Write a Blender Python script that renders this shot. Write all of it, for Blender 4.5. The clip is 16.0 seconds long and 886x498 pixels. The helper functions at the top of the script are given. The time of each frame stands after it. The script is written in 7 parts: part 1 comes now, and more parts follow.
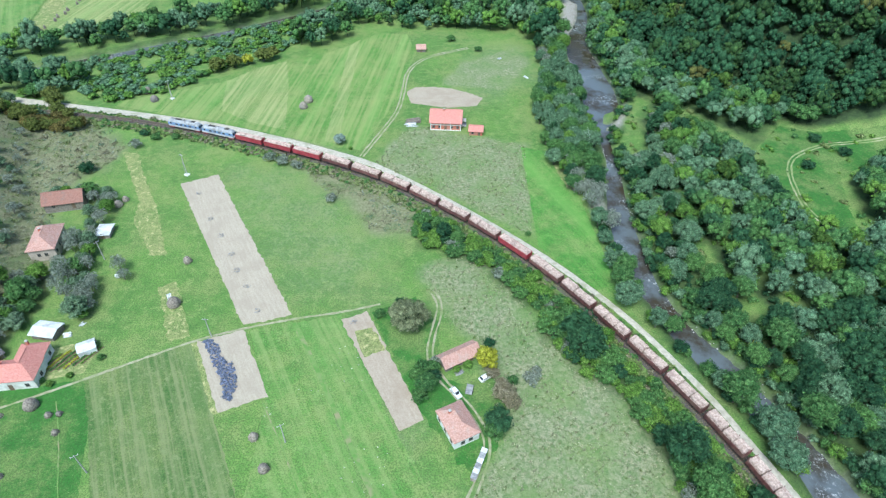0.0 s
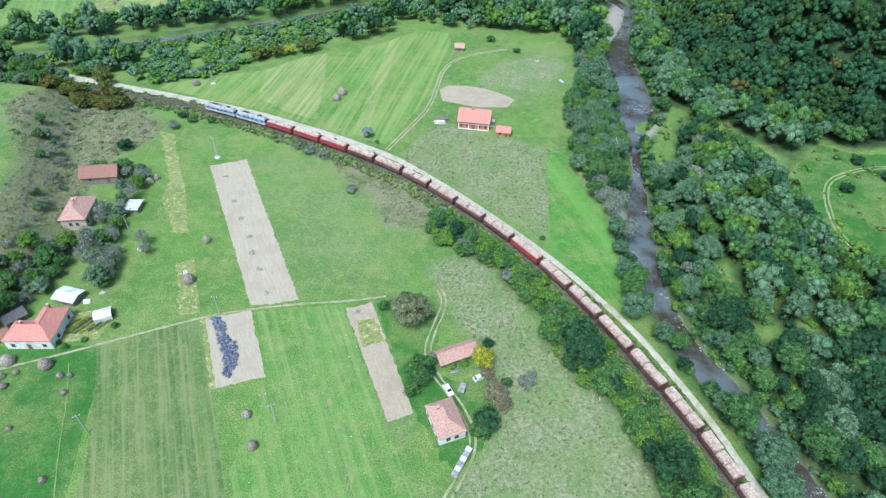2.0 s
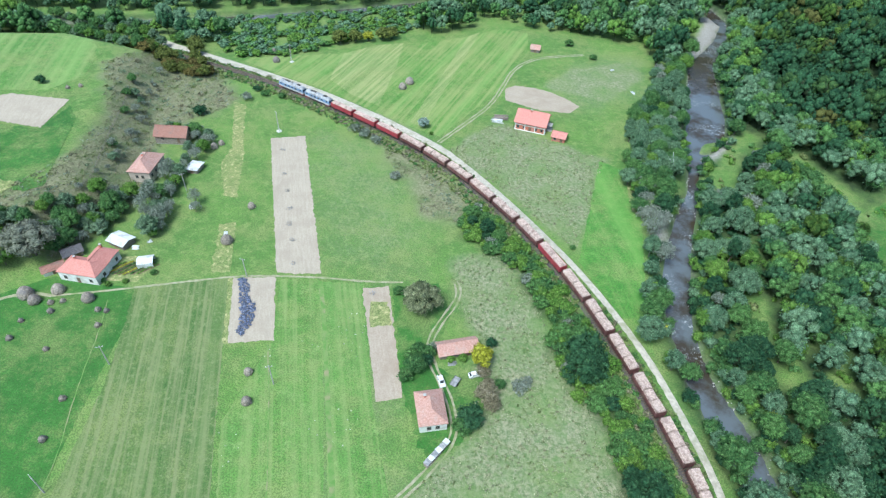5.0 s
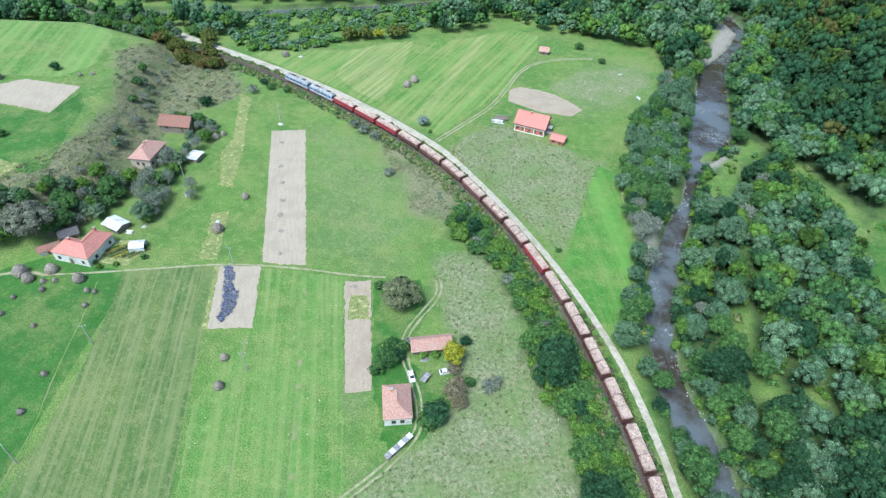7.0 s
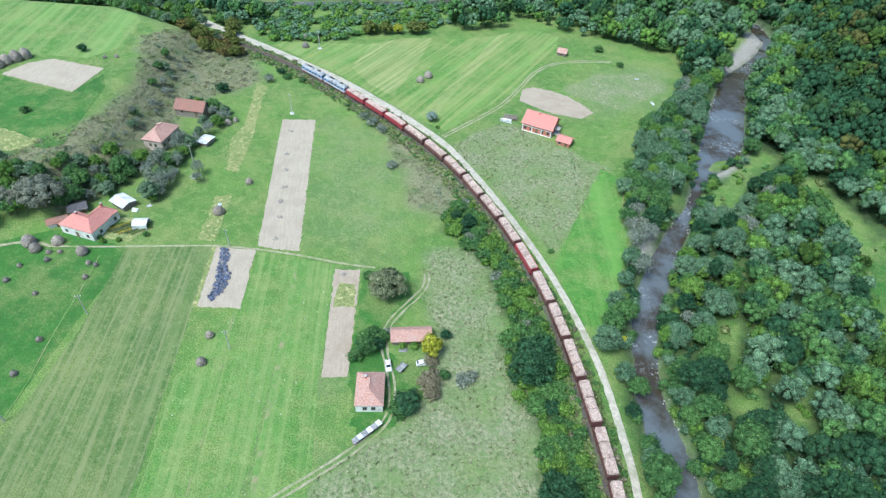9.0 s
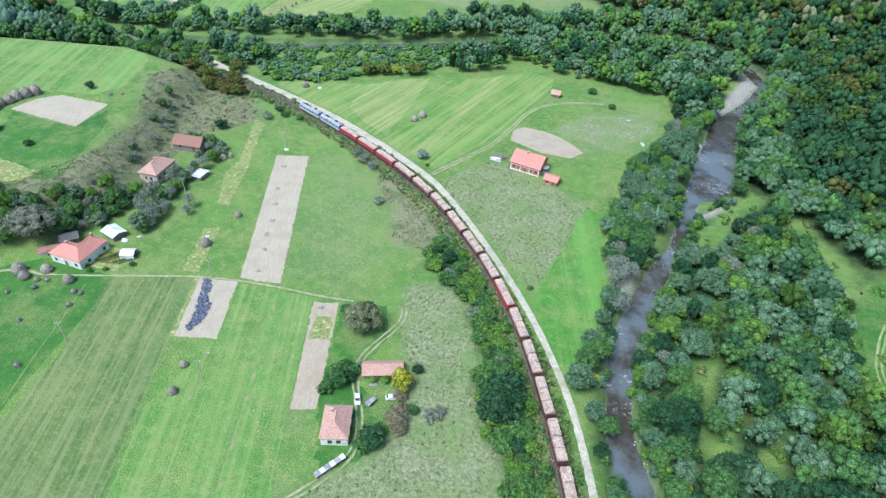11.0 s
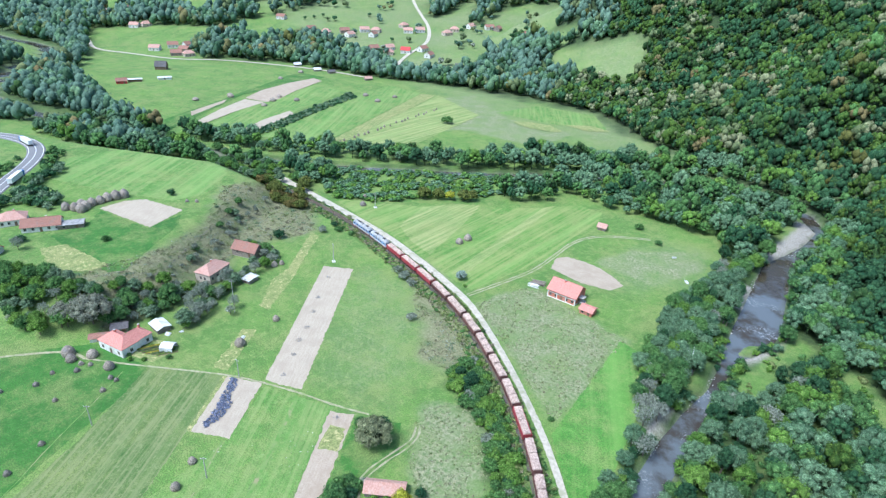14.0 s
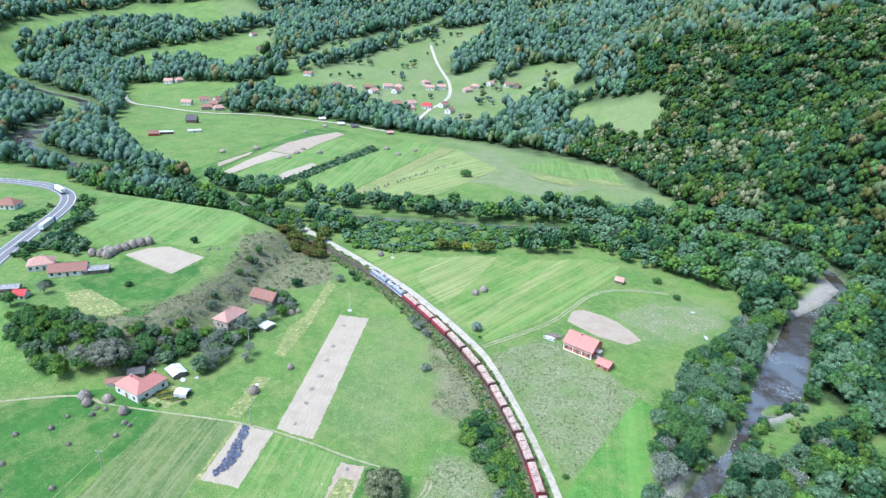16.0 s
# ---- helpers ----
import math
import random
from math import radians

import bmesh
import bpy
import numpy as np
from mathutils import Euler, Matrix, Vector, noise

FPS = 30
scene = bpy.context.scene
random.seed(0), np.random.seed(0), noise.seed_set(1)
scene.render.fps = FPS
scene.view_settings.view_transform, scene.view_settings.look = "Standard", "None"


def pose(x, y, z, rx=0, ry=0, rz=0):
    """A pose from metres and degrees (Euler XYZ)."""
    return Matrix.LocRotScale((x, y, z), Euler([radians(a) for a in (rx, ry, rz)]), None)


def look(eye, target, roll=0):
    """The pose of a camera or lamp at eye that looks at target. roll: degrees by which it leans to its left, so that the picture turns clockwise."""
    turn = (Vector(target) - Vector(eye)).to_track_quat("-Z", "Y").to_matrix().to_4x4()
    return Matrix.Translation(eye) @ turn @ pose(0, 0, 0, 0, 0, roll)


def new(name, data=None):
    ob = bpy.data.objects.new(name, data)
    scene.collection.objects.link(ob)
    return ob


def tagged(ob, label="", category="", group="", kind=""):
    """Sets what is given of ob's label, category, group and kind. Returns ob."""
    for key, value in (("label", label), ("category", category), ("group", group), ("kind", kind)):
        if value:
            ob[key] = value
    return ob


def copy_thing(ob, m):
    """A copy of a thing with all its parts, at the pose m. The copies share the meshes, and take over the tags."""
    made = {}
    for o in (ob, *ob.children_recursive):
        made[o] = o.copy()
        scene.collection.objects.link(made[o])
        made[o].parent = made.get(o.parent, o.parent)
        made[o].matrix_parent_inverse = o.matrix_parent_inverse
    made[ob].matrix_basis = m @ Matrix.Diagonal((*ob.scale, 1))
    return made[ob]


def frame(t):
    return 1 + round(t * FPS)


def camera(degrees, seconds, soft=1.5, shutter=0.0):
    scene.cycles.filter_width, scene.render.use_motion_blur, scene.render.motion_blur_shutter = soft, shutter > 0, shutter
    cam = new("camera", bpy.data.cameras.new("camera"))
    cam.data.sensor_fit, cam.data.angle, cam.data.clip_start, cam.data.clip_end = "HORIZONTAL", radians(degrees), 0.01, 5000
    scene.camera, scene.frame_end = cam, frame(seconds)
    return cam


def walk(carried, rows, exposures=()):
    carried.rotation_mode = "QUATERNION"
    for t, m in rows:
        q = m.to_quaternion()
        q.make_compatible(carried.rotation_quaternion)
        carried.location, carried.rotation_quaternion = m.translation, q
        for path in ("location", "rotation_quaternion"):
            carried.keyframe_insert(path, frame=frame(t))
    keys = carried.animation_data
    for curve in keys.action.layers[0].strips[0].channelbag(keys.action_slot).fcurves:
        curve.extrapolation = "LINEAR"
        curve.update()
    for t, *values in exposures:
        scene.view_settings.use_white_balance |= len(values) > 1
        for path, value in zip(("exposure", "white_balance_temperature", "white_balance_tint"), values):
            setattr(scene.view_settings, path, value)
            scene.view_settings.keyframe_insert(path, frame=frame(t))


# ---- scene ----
cam = camera(73.5, 16.0, 1.3)
PATH = [
    (0, (0.0, -0.105, 135.21), (0.01, 1.39, 133.881), 0.8),
    (0.5, (2.499, -0.343, 135.076), (2.495, 1.152, 133.748), 0.9),
    (1, (5.148, -0.408, 135.112), (5.119, 1.086, 133.782), 0.9),
    (1.5, (7.924, -0.526, 135.142), (7.848, 0.966, 133.812), 1.1),
    (2, (10.909, -0.591, 135.055), (10.773, 0.896, 133.725), 1.3),
    (2.5, (13.939, -0.535, 135.149), (13.747, 0.944, 133.817), 1.5),
    (3, (17.071, -0.356, 135.211), (16.819, 1.114, 133.877), 1.6),
    (3.5, (20.19, -0.071, 135.293), (19.882, 1.386, 133.958), 1.8),
    (4, (23.529, 0.28, 135.399), (23.184, 1.727, 134.063), 1.9),
    (4.2, (24.875, 0.337, 135.413), (24.516, 1.78, 134.076), 1.9),
    (6.5, (40.007, 3.154, 135.616), (39.535, 4.562, 134.276), 2.3),
    (7, (43.281, 3.921, 135.733), (42.794, 5.323, 134.393), 2.3),
    (7.5, (46.72, 4.748, 135.927), (46.219, 6.144, 134.585), 2.2),
    (8, (49.835, 5.462, 136.005), (49.319, 6.851, 134.662), 2.3),
    (8.2, (51.105, 5.708, 136.054), (50.572, 7.085, 134.705), 2.5),
    (10.3, (64.156, 9.238, 136.777), (63.528, 10.61, 135.464), 2.6),
    (10.5, (65.252, 9.593, 136.904), (64.613, 10.973, 135.605), 2.6),
    (11, (67.967, 10.455, 137.123), (67.301, 11.865, 135.872), 2.5),
    (11.5, (70.569, 11.263, 137.389), (69.876, 12.704, 136.189), 2.5),
    (12, (73.047, 12.033, 137.644), (72.322, 13.503, 136.498), 2.5),
    (12.5, (75.354, 12.661, 137.802), (74.571, 14.143, 136.711), 2.6),
    (13, (77.611, 13.32, 138.009), (76.746, 14.797, 136.974), 2.6),
    (13.5, (79.459, 13.802, 138.236), (78.528, 15.278, 137.259), 2.7),
    (14, (81.19, 14.303, 138.417), (80.211, 15.788, 137.503), 2.7),
    (14.5, (82.365, 14.502, 138.666), (81.343, 16.003, 137.827), 2.7),
    (15, (82.932, 14.287, 138.771), (81.873, 15.801, 138.006), 2.6),
    (15.5, (83.316, 14.091, 138.735), (82.244, 15.6, 137.977), 2.6),
    (16, (83.313, 13.818, 138.787), (82.234, 15.321, 138.028), 2.6),
]
walk(cam, [(t, look(eye, target, roll)) for t, eye, target, roll in PATH], [(0, 0.9, 5560, -2), (8, 0.9, 5600, 0), (11, 0.93, 5560, 1), (16, 1.12, 5430, 7)])

# ---- world, sun, exposure ----
world = bpy.data.worlds.new("world")
scene.world = world
world.use_nodes = True
wn = world.node_tree.nodes
sky = wn.new("ShaderNodeTexSky")
sky.sky_type, sky.sun_disc = "NISHITA", False
sky.sun_elevation, sky.sun_rotation = radians(60), radians(200)
sky.air_density, sky.dust_density, sky.ozone_density = 1.0, 2.5, 1.0
world.node_tree.links.new(sky.outputs[0], wn["Background"].inputs[0])
wn["Background"].inputs[1].default_value = 0.105
sun = new("sun", bpy.data.lights.new("sun", "SUN"))
sun.data.energy, sun.data.angle, sun.data.color = 2.0, radians(24), (1.0, 0.96, 0.9)
sun.matrix_world = look((0, 0, 300), Vector((0, 0, 300)) - Vector((math.sin(radians(200)) * math.cos(radians(60)), math.cos(radians(200)) * math.cos(radians(60)), math.sin(radians(60)))))


# ---- the lie of the land ----
RIVER = np.array([(-1100, 400, 6), (-960, 384, 6), (-866, 380, 7), (-823, 389, 7), (-787, 381, 8), (-748, 371, 10), (-715, 358, 14), (-700, 335, 9), (-668, 296, 9), (-620, 252, 9), (-572, 226, 10), (-500, 224, 6), (-420, 238, 6), (-330, 250, 6), (-280, 256, 6), (-236, 276, 5), (-200, 294, 4.6), (-170, 312, 4.6), (-135, 334, 4.4),
                  (-95, 362, 4.4), (-50, 398, 4.6), (0, 424, 5), (40, 434, 5), (66, 430, 5), (80, 420, 5), (88, 402, 4), (88, 380, 3.6), (82, 355, 5.5), (76, 330, 6.5), (76.5, 310, 7.4),
                  (77, 294, 8), (77.5, 275, 8.7), (76.8, 257, 8.6), (73.6, 241, 4.6), (72.4, 232, 2.4), (71.6, 211, 2.1), (69, 193, 3.6), (66.5, 172, 4.3), (66, 155, 4.8)])
RIVER_LOW = np.array([(66.6, 146, 4.3), (68.2, 135, 3.7), (71, 125, 3.6), (73.8, 116, 3.9), (78.2, 108, 4.6), (82.8, 100, 4.6), (86.3, 92, 4.2), (92, 77, 4.8),
                      (97, 60, 6), (104, 30, 6), (112, -60, 6), (130, -300, 7)])
RIVER = np.vstack([RIVER, RIVER_LOW])
RAIL = np.array([(-330, 262), (-270, 254), (-220, 247), (-190, 243.5), (-166, 240), (-142, 236.3), (-119, 230.5), (-97, 223.3), (-81.6, 217.6),
                 (-64.5, 210.8), (-50.5, 204.8), (-38, 198.9), (-22.5, 190.2), (-12, 183.0), (1, 172.6), (13.3, 162.2), (24.3, 150.9),
                 (33.2, 140.9), (40.6, 131.3), (47.5, 121.5), (53.4, 112.6), (59.4, 103), (64.8, 94), (69.5, 85.4), (73.8, 76.6), (78.2, 66),
                 (83, 53), (92, 20), (98, -40), (99, -150)])
ROAD = np.array([(-206, 255.5), (-187, 251.3), (-172.6, 248.6), (-154.5, 245.2), (-127.3, 239.3), (-105.3, 234.2), (-90.5, 229.6), (-72.3, 223), (-55.3, 216.3),
                 (-42, 210.4), (-31.3, 205.5), (-22.8, 199.9), (-5.9, 186.7), (9.2, 173.8), (23, 160.9), (35.7, 148.1), (47.4, 134.3), (57.9, 120.3),
                 (64.3, 109.3), (69.5, 99.5), (74.5, 89.7), (78.9, 78), (83.8, 66.5), (89.5, 50), (100, 10), (105, -60), (106, -150)])
TERRACE = [(-187, 232), (-172, 195), (-152, 160), (-137, 128), (-137, 105), (-148, 88), (-200, 76), (-300, 62), (-460, 40), (-460, 170), (-340, 200), (-240, 236)]
GRAVEL = [[(66, 334), (70, 352), (74, 370), (77, 386), (76, 402), (82, 404), (88, 396), (84, 372), (78, 354), (71, 336)], [(74, 236.5), (78, 232), (82, 239), (85.5, 247), (88, 257), (86.5, 258.5), (83.5, 249), (79, 240.5), (74.5, 237.5)],
          [(66, 300), (64, 286), (65, 276), (68.5, 276), (69, 300)], [(57, 172), (58, 190), (62, 190), (61.5, 172)]]
ISLET = [(74, 240.5), (76, 250), (82, 254), (81, 247), (78, 242)]
HILL_FOOT = [(700, -300), (330, 60), (215, 190), (165, 232), (118, 262), (101, 290), (97, 330), (98, 380), (88, 432), (40, 470), (-40, 520), (-110, 575),
             (-250, 640), (-420, 760), (-300, 1200), (200, 3500), (4000, 3500), (4000, -300)]


def inside(poly, x, y):
    """Whether points lie inside a polygon."""
    hit = np.zeros(np.shape(x), bool)
    for (ax, ay), (bx, by) in zip(poly, list(poly[1:]) + [poly[0]]):
        if ay != by:
            hit ^= ((ay > y) != (by > y)) & (x < (bx - ax) * (y - ay) / (by - ay) + ax)
    return hit


def off_line(line, x, y, closed=False):
    """The distance of points from a polyline, and the third value of the line at the nearest place."""
    best, value = np.full(np.shape(x), 1e9), np.zeros(np.shape(x))
    pts = [tuple(p) for p in line]
    for a, b in zip(pts, pts[1:] + ([pts[0]] if closed else [])):
        dx, dy = b[0] - a[0], b[1] - a[1]
        k = np.clip(((x - a[0]) * dx + (y - a[1]) * dy) / (dx * dx + dy * dy), 0, 1)
        d = np.hypot(x - a[0] - k * dx, y - a[1] - k * dy)
        near = d < best
        best = np.where(near, d, best)
        if len(a) > 2:
            value = np.where(near, a[2] + k * (b[2] - a[2]), value)
    return best, value


def depth_in(poly, x, y):
    """Metres inside a polygon (minus: outside)."""
    return np.where(inside(poly, x, y), 1, -1) * off_line(poly, x, y, True)[0]


def ease(v):
    v = np.clip(v, 0, 1)
    return v * v * (3 - 2 * v)


def waves(x, y, size, seed=0):
    """Soft unevenness, about -1 to 1."""
    out = np.zeros(np.shape(x))
    for i, (kx, ky, ph) in enumerate([(1.0, 0.35, 0.3), (-0.5, 0.9, 1.7), (0.75, -0.8, 4.1), (0.2, 1.35, 2.6), (-1.5, 0.4, 5.2), (1.7, 1.3, 0.9)]):
        out = out + np.sin((x * kx + y * ky) * 6.283 / size + ph + seed * (1.3 + i)) / (1.6 + 0.5 * i)
    return out / 2.2


def rise(d, lip, slope):
    """A slope that starts softly."""
    d = np.maximum(d, 0)
    return slope * np.where(d < lip, d * d / (2 * lip), d - lip / 2)


def height(x, y):
    """The lie of the land, in metres over the meadow by the railway."""
    x, y = np.asarray(x, float), np.asarray(y, float)
    far = np.clip((np.hypot(x, y - 100) - 720) / 300, 0, 1)
    z = 11.0 * ease(depth_in(TERRACE, x, y) / 24 + 0.5)
    # the wooded hill beyond the river
    d = depth_in(HILL_FOOT, x, y)
    z = z + np.minimum(rise(d, 30, 0.62), 150 + 0.12 * np.maximum(d, 0)) * (1 + 0.16 * waves(x, y, 170, 2) * ease(d / 80))
    # its spurs
    for line, tall, wide in (([(30, 500), (95, 568), (220, 650)], 20, 30), ([(-240, 790), (-90, 760), (60, 700)], 18, 40), ([(-20, 600), (90, 660)], -8, 26)):
        z = z + tall * np.exp(-(off_line(line, x, y)[0] / wide) ** 2)
    # the hills behind the far fields
    d = (y - 560) * 0.86 - (x + 360) * 0.5 - 25 * waves(x, y, 520, 4)
    back = rise(d, 90, 0.15) + rise(d - 330, 150, 0.16)
    back = np.minimum(back, 260 + 0.03 * np.maximum(d, 0)) * (1 + 0.22 * waves(x, y, 430, 1) * ease(d / 250))
    bank, wide = off_line(RIVER, x, y)
    low = ease((bank - 14) / 170)
    z = np.maximum(z, back * low)
    # beyond the valley's other side
    d = -x - 640 - 0.25 * y + 40 * waves(x, y, 400, 3)
    z = np.maximum(z, np.minimum(rise(d, 120, 0.2), 230) * low)
    d = -y - 250
    z = np.maximum(z, np.minimum(rise(d, 120, 0.25), 160))
    z = z + far * 1.2 * waves(x, y, 90, 5)
    cut = ease((bank - wide + 1.9) / 4.0)
    z = np.where(bank < wide + 6, -3.4 + cut * (z + 3.4), z)
    for bar in [*GRAVEL, ISLET]:
        d = depth_in(bar, x, y)
        z = np.where((d > -1) & (bank < wide + 7), np.maximum(z, -2.35 + 1.1 * ease((d + 1) / 2.4)), z)
    # the railway's low bank
    near = off_line(RAIL, x, y)[0]
    z = np.where(near < 9, np.maximum(z, 0.0 + 0.75 * ease((7.0 - near) / 4.5)), z)
    return z


# ---- materials ----
def base(name, rough=0.9, metal=0.0):
    m = bpy.data.materials.new(name)
    m.use_nodes = True
    n, l = m.node_tree.nodes, m.node_tree.links
    b = n["Principled BSDF"]
    b.inputs["Roughness"].default_value, b.inputs["Metallic"].default_value = rough, metal
    return m, n, l, b


def noise_node(n, l, scale, detail=4.0, rough=0.6, stretch=None, turn=0.0):
    """World-sized noise; scale is in waves a metre."""
    g = n.new("ShaderNodeNewGeometry")
    t = n.new("ShaderNodeTexNoise")
    t.inputs["Scale"].default_value, t.inputs["Detail"].default_value, t.inputs["Roughness"].default_value = scale, detail, rough
    if stretch:
        k = n.new("ShaderNodeMapping")
        k.vector_type = "TEXTURE"
        k.inputs["Rotation"].default_value[2] = turn
        k.inputs["Scale"].default_value = stretch
        l.new(g.outputs["Position"], k.inputs["Vector"])
        l.new(k.outputs[0], t.inputs["Vector"])
    else:
        l.new(g.outputs["Position"], t.inputs["Vector"])
    return t.outputs["Fac"]


def band(n, l, fac, lo, hi):
    r = n.new("ShaderNodeMapRange")
    r.interpolation_type = "SMOOTHSTEP"
    r.inputs["From Min"].default_value, r.inputs["From Max"].default_value = lo, hi
    l.new(fac, r.inputs["Value"])
    return r.outputs[0]


def blend(n, l, fac, a, b, mode="MIX"):
    x = n.new("ShaderNodeMix")
    x.data_type, x.blend_type = "RGBA", mode
    for sock, v in ((x.inputs["Factor"], fac), (x.inputs["A"], a), (x.inputs["B"], b)):
        if isinstance(v, (int, float)):
            sock.default_value = v
        elif isinstance(v, tuple):
            sock.default_value = (*v, 1)
        else:
            l.new(v, sock)
    return x.outputs["Result"]


def bump(n, l, b, fac, strength=0.5, dist=0.2):
    k = n.new("ShaderNodeBump")
    k.inputs["Strength"].default_value, k.inputs["Distance"].default_value = strength, dist
    l.new(fac, k.inputs["Height"])
    l.new(k.outputs[0], b.inputs["Normal"])


def attr(n, name):
    a = n.new("ShaderNodeAttribute")
    a.attribute_name = name
    return a.outputs["Fac"]


def mat_mottled(name, dark, light, scale=2.0, rough=0.9, metal=0.0, spot=None, spot_scale=0.4, lo=0.35, hi=0.65, bump_by=0.3, bump_d=0.03, random=0.0):
    """Two tones at a fine scale, spots of a third at a coarse one."""
    m, n, l, b = base(name, rough, metal)
    f = noise_node(n, l, scale)
    c = blend(n, l, band(n, l, f, lo, hi), dark, light)
    if spot:
        c = blend(n, l, band(n, l, noise_node(n, l, spot_scale, 5), 0.48, 0.66), c, spot)
    if random:
        i = n.new("ShaderNodeObjectInfo")
        h = n.new("ShaderNodeHueSaturation")
        r = n.new("ShaderNodeMapRange")
        r.inputs["To Min"].default_value, r.inputs["To Max"].default_value = 1 - random, 1 + random
        l.new(i.outputs["Random"], r.inputs["Value"])
        l.new(r.outputs[0], h.inputs["Value"])
        l.new(c, h.inputs["Color"])
        c = h.outputs["Color"]
    l.new(c, b.inputs["Base Color"])
    bump(n, l, b, f, bump_by, bump_d)
    return m


def grass_tones(n, l, dark, mid, pale, seed=0.0):
    """Meadow: broad patches, straw-tinged drifts, metre-sized tufts, fine blades and pale flecks."""
    f1, f2, f3 = noise_node(n, l, 0.035 + seed, 5, 0.65), noise_node(n, l, 0.33, 6, 0.7), noise_node(n, l, 2.3, 3, 0.7)
    c = blend(n, l, band(n, l, f1, 0.36, 0.64), dark, mid)
    c = blend(n, l, band(n, l, f2, 0.45, 0.72), c, pale)
    # drifts of drier, yellower grass
    drift = blend(n, l, 0.5, c, (0.31, 0.34, 0.12))
    c = blend(n, l, band(n, l, noise_node(n, l, 0.06 + seed, 8, 0.76), 0.43, 0.62), c, drift)
    c = blend(n, l, band(n, l, noise_node(n, l, 0.17, 7, 0.8), 0.52, 0.66), c, blend(n, l, 0.45, c, (0.07, 0.16, 0.03)))
    c = blend(n, l, band(n, l, f3, 0.38, 0.6), blend(n, l, 0.55, c, (0.03, 0.06, 0.015)), c)
    c = blend(n, l, band(n, l, noise_node(n, l, 1.1, 6, 0.8), 0.6, 0.72), c, blend(n, l, 0.75, c, (0.43, 0.46, 0.22)))
    return c, noise_node(n, l, 0.9, 7, 0.75), f3


def mat_field(name, dark, mid, pale, stripe=None, turn=0.0, width=2.2, amount=0.6, seed=0.0, straw=None):
    """A meadow or mown field; stripe: the colour of mowing swaths at that turn and width."""
    m, n, l, b = base(name, 0.95)
    c, f2, f3 = grass_tones(n, l, dark, mid, pale, seed)
    if stripe:
        fine = noise_node(n, l, 1.0 / width, 3, 0.6, (1.0, 34.0, 1.0), turn)
        wide = noise_node(n, l, 0.22 / width, 2, 0.5, (1.0, 60.0, 1.0), turn)
        s = n.new("ShaderNodeMath")
        s.operation = "MULTIPLY"
        l.new(band(n, l, fine, 0.38, 0.68), s.inputs[0])
        s.inputs[1].default_value = amount
        c = blend(n, l, s.outputs[0], c, stripe)
        c = blend(n, l, band(n, l, wide, 0.5, 0.75), c, blend(n, l, 0.5, c, pale))
    if straw:
        c = blend(n, l, band(n, l, noise_node(n, l, 0.6, 8, 0.75), 0.5, 0.66), c, straw)
    l.new(c, b.inputs["Base Color"])
    bump(n, l, b, f2, 0.45, 0.3)
    return m


def mat_ground():
    m, n, l, b = base("ground_grass", 0.95)
    c, f2, f3 = grass_tones(n, l, (0.105, 0.225, 0.045), (0.165, 0.3, 0.06), (0.25, 0.35, 0.1))
    c2 = blend(n, l, band(n, l, noise_node(n, l, 0.85, 7, 0.82), 0.4, 0.6), (0.115, 0.175, 0.065), (0.33, 0.325, 0.2))
    c2 = blend(n, l, band(n, l, noise_node(n, l, 0.8, 6, 0.8, (1.0, 3.5, 1.0), radians(35)), 0.53, 0.66), c2, blend(n, l, 0.6, c2, (0.46, 0.43, 0.3)))
    c2 = blend(n, l, band(n, l, noise_node(n, l, 0.14, 6, 0.7), 0.45, 0.62), c2, blend(n, l, 0.5, c2, (0.14, 0.215, 0.07)))
    c2 = blend(n, l, band(n, l, noise_node(n, l, 0.3, 5, 0.7), 0.55, 0.68), c2, blend(n, l, 0.6, c2, (0.12, 0.22, 0.06)))
    c = blend(n, l, attr(n, "dry"), c, c2)
    c3 = blend(n, l, band(n, l, noise_node(n, l, 1.1, 7, 0.8), 0.4, 0.62), (0.16, 0.18, 0.085), (0.29, 0.275, 0.165))
    c3 = blend(n, l, band(n, l, noise_node(n, l, 0.12, 6, 0.75), 0.5, 0.6), c3, blend(n, l, 0.6, c3, (0.11, 0.17, 0.055)))
    c3 = blend(n, l, band(n, l, noise_node(n, l, 0.25, 5, 0.75), 0.58, 0.7), c3, blend(n, l, 0.55, c3, (0.17, 0.13, 0.085)))
    c = blend(n, l, attr(n, "scrub"), c, c3)
    # forest floor colour, darkened further as painted shade between the crowns
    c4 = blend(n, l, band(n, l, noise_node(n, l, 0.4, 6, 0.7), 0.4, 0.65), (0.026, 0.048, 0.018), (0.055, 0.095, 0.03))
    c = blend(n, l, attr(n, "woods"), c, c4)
    c5 = blend(n, l, band(n, l, noise_node(n, l, 1.6, 6, 0.7), 0.35, 0.65), (0.22, 0.2, 0.17), (0.45, 0.43, 0.39))
    c = blend(n, l, attr(n, "gravel"), c, c5)
    l.new(c, b.inputs["Base Color"])
    bump(n, l, b, f2, 0.5, 0.3)
    return m


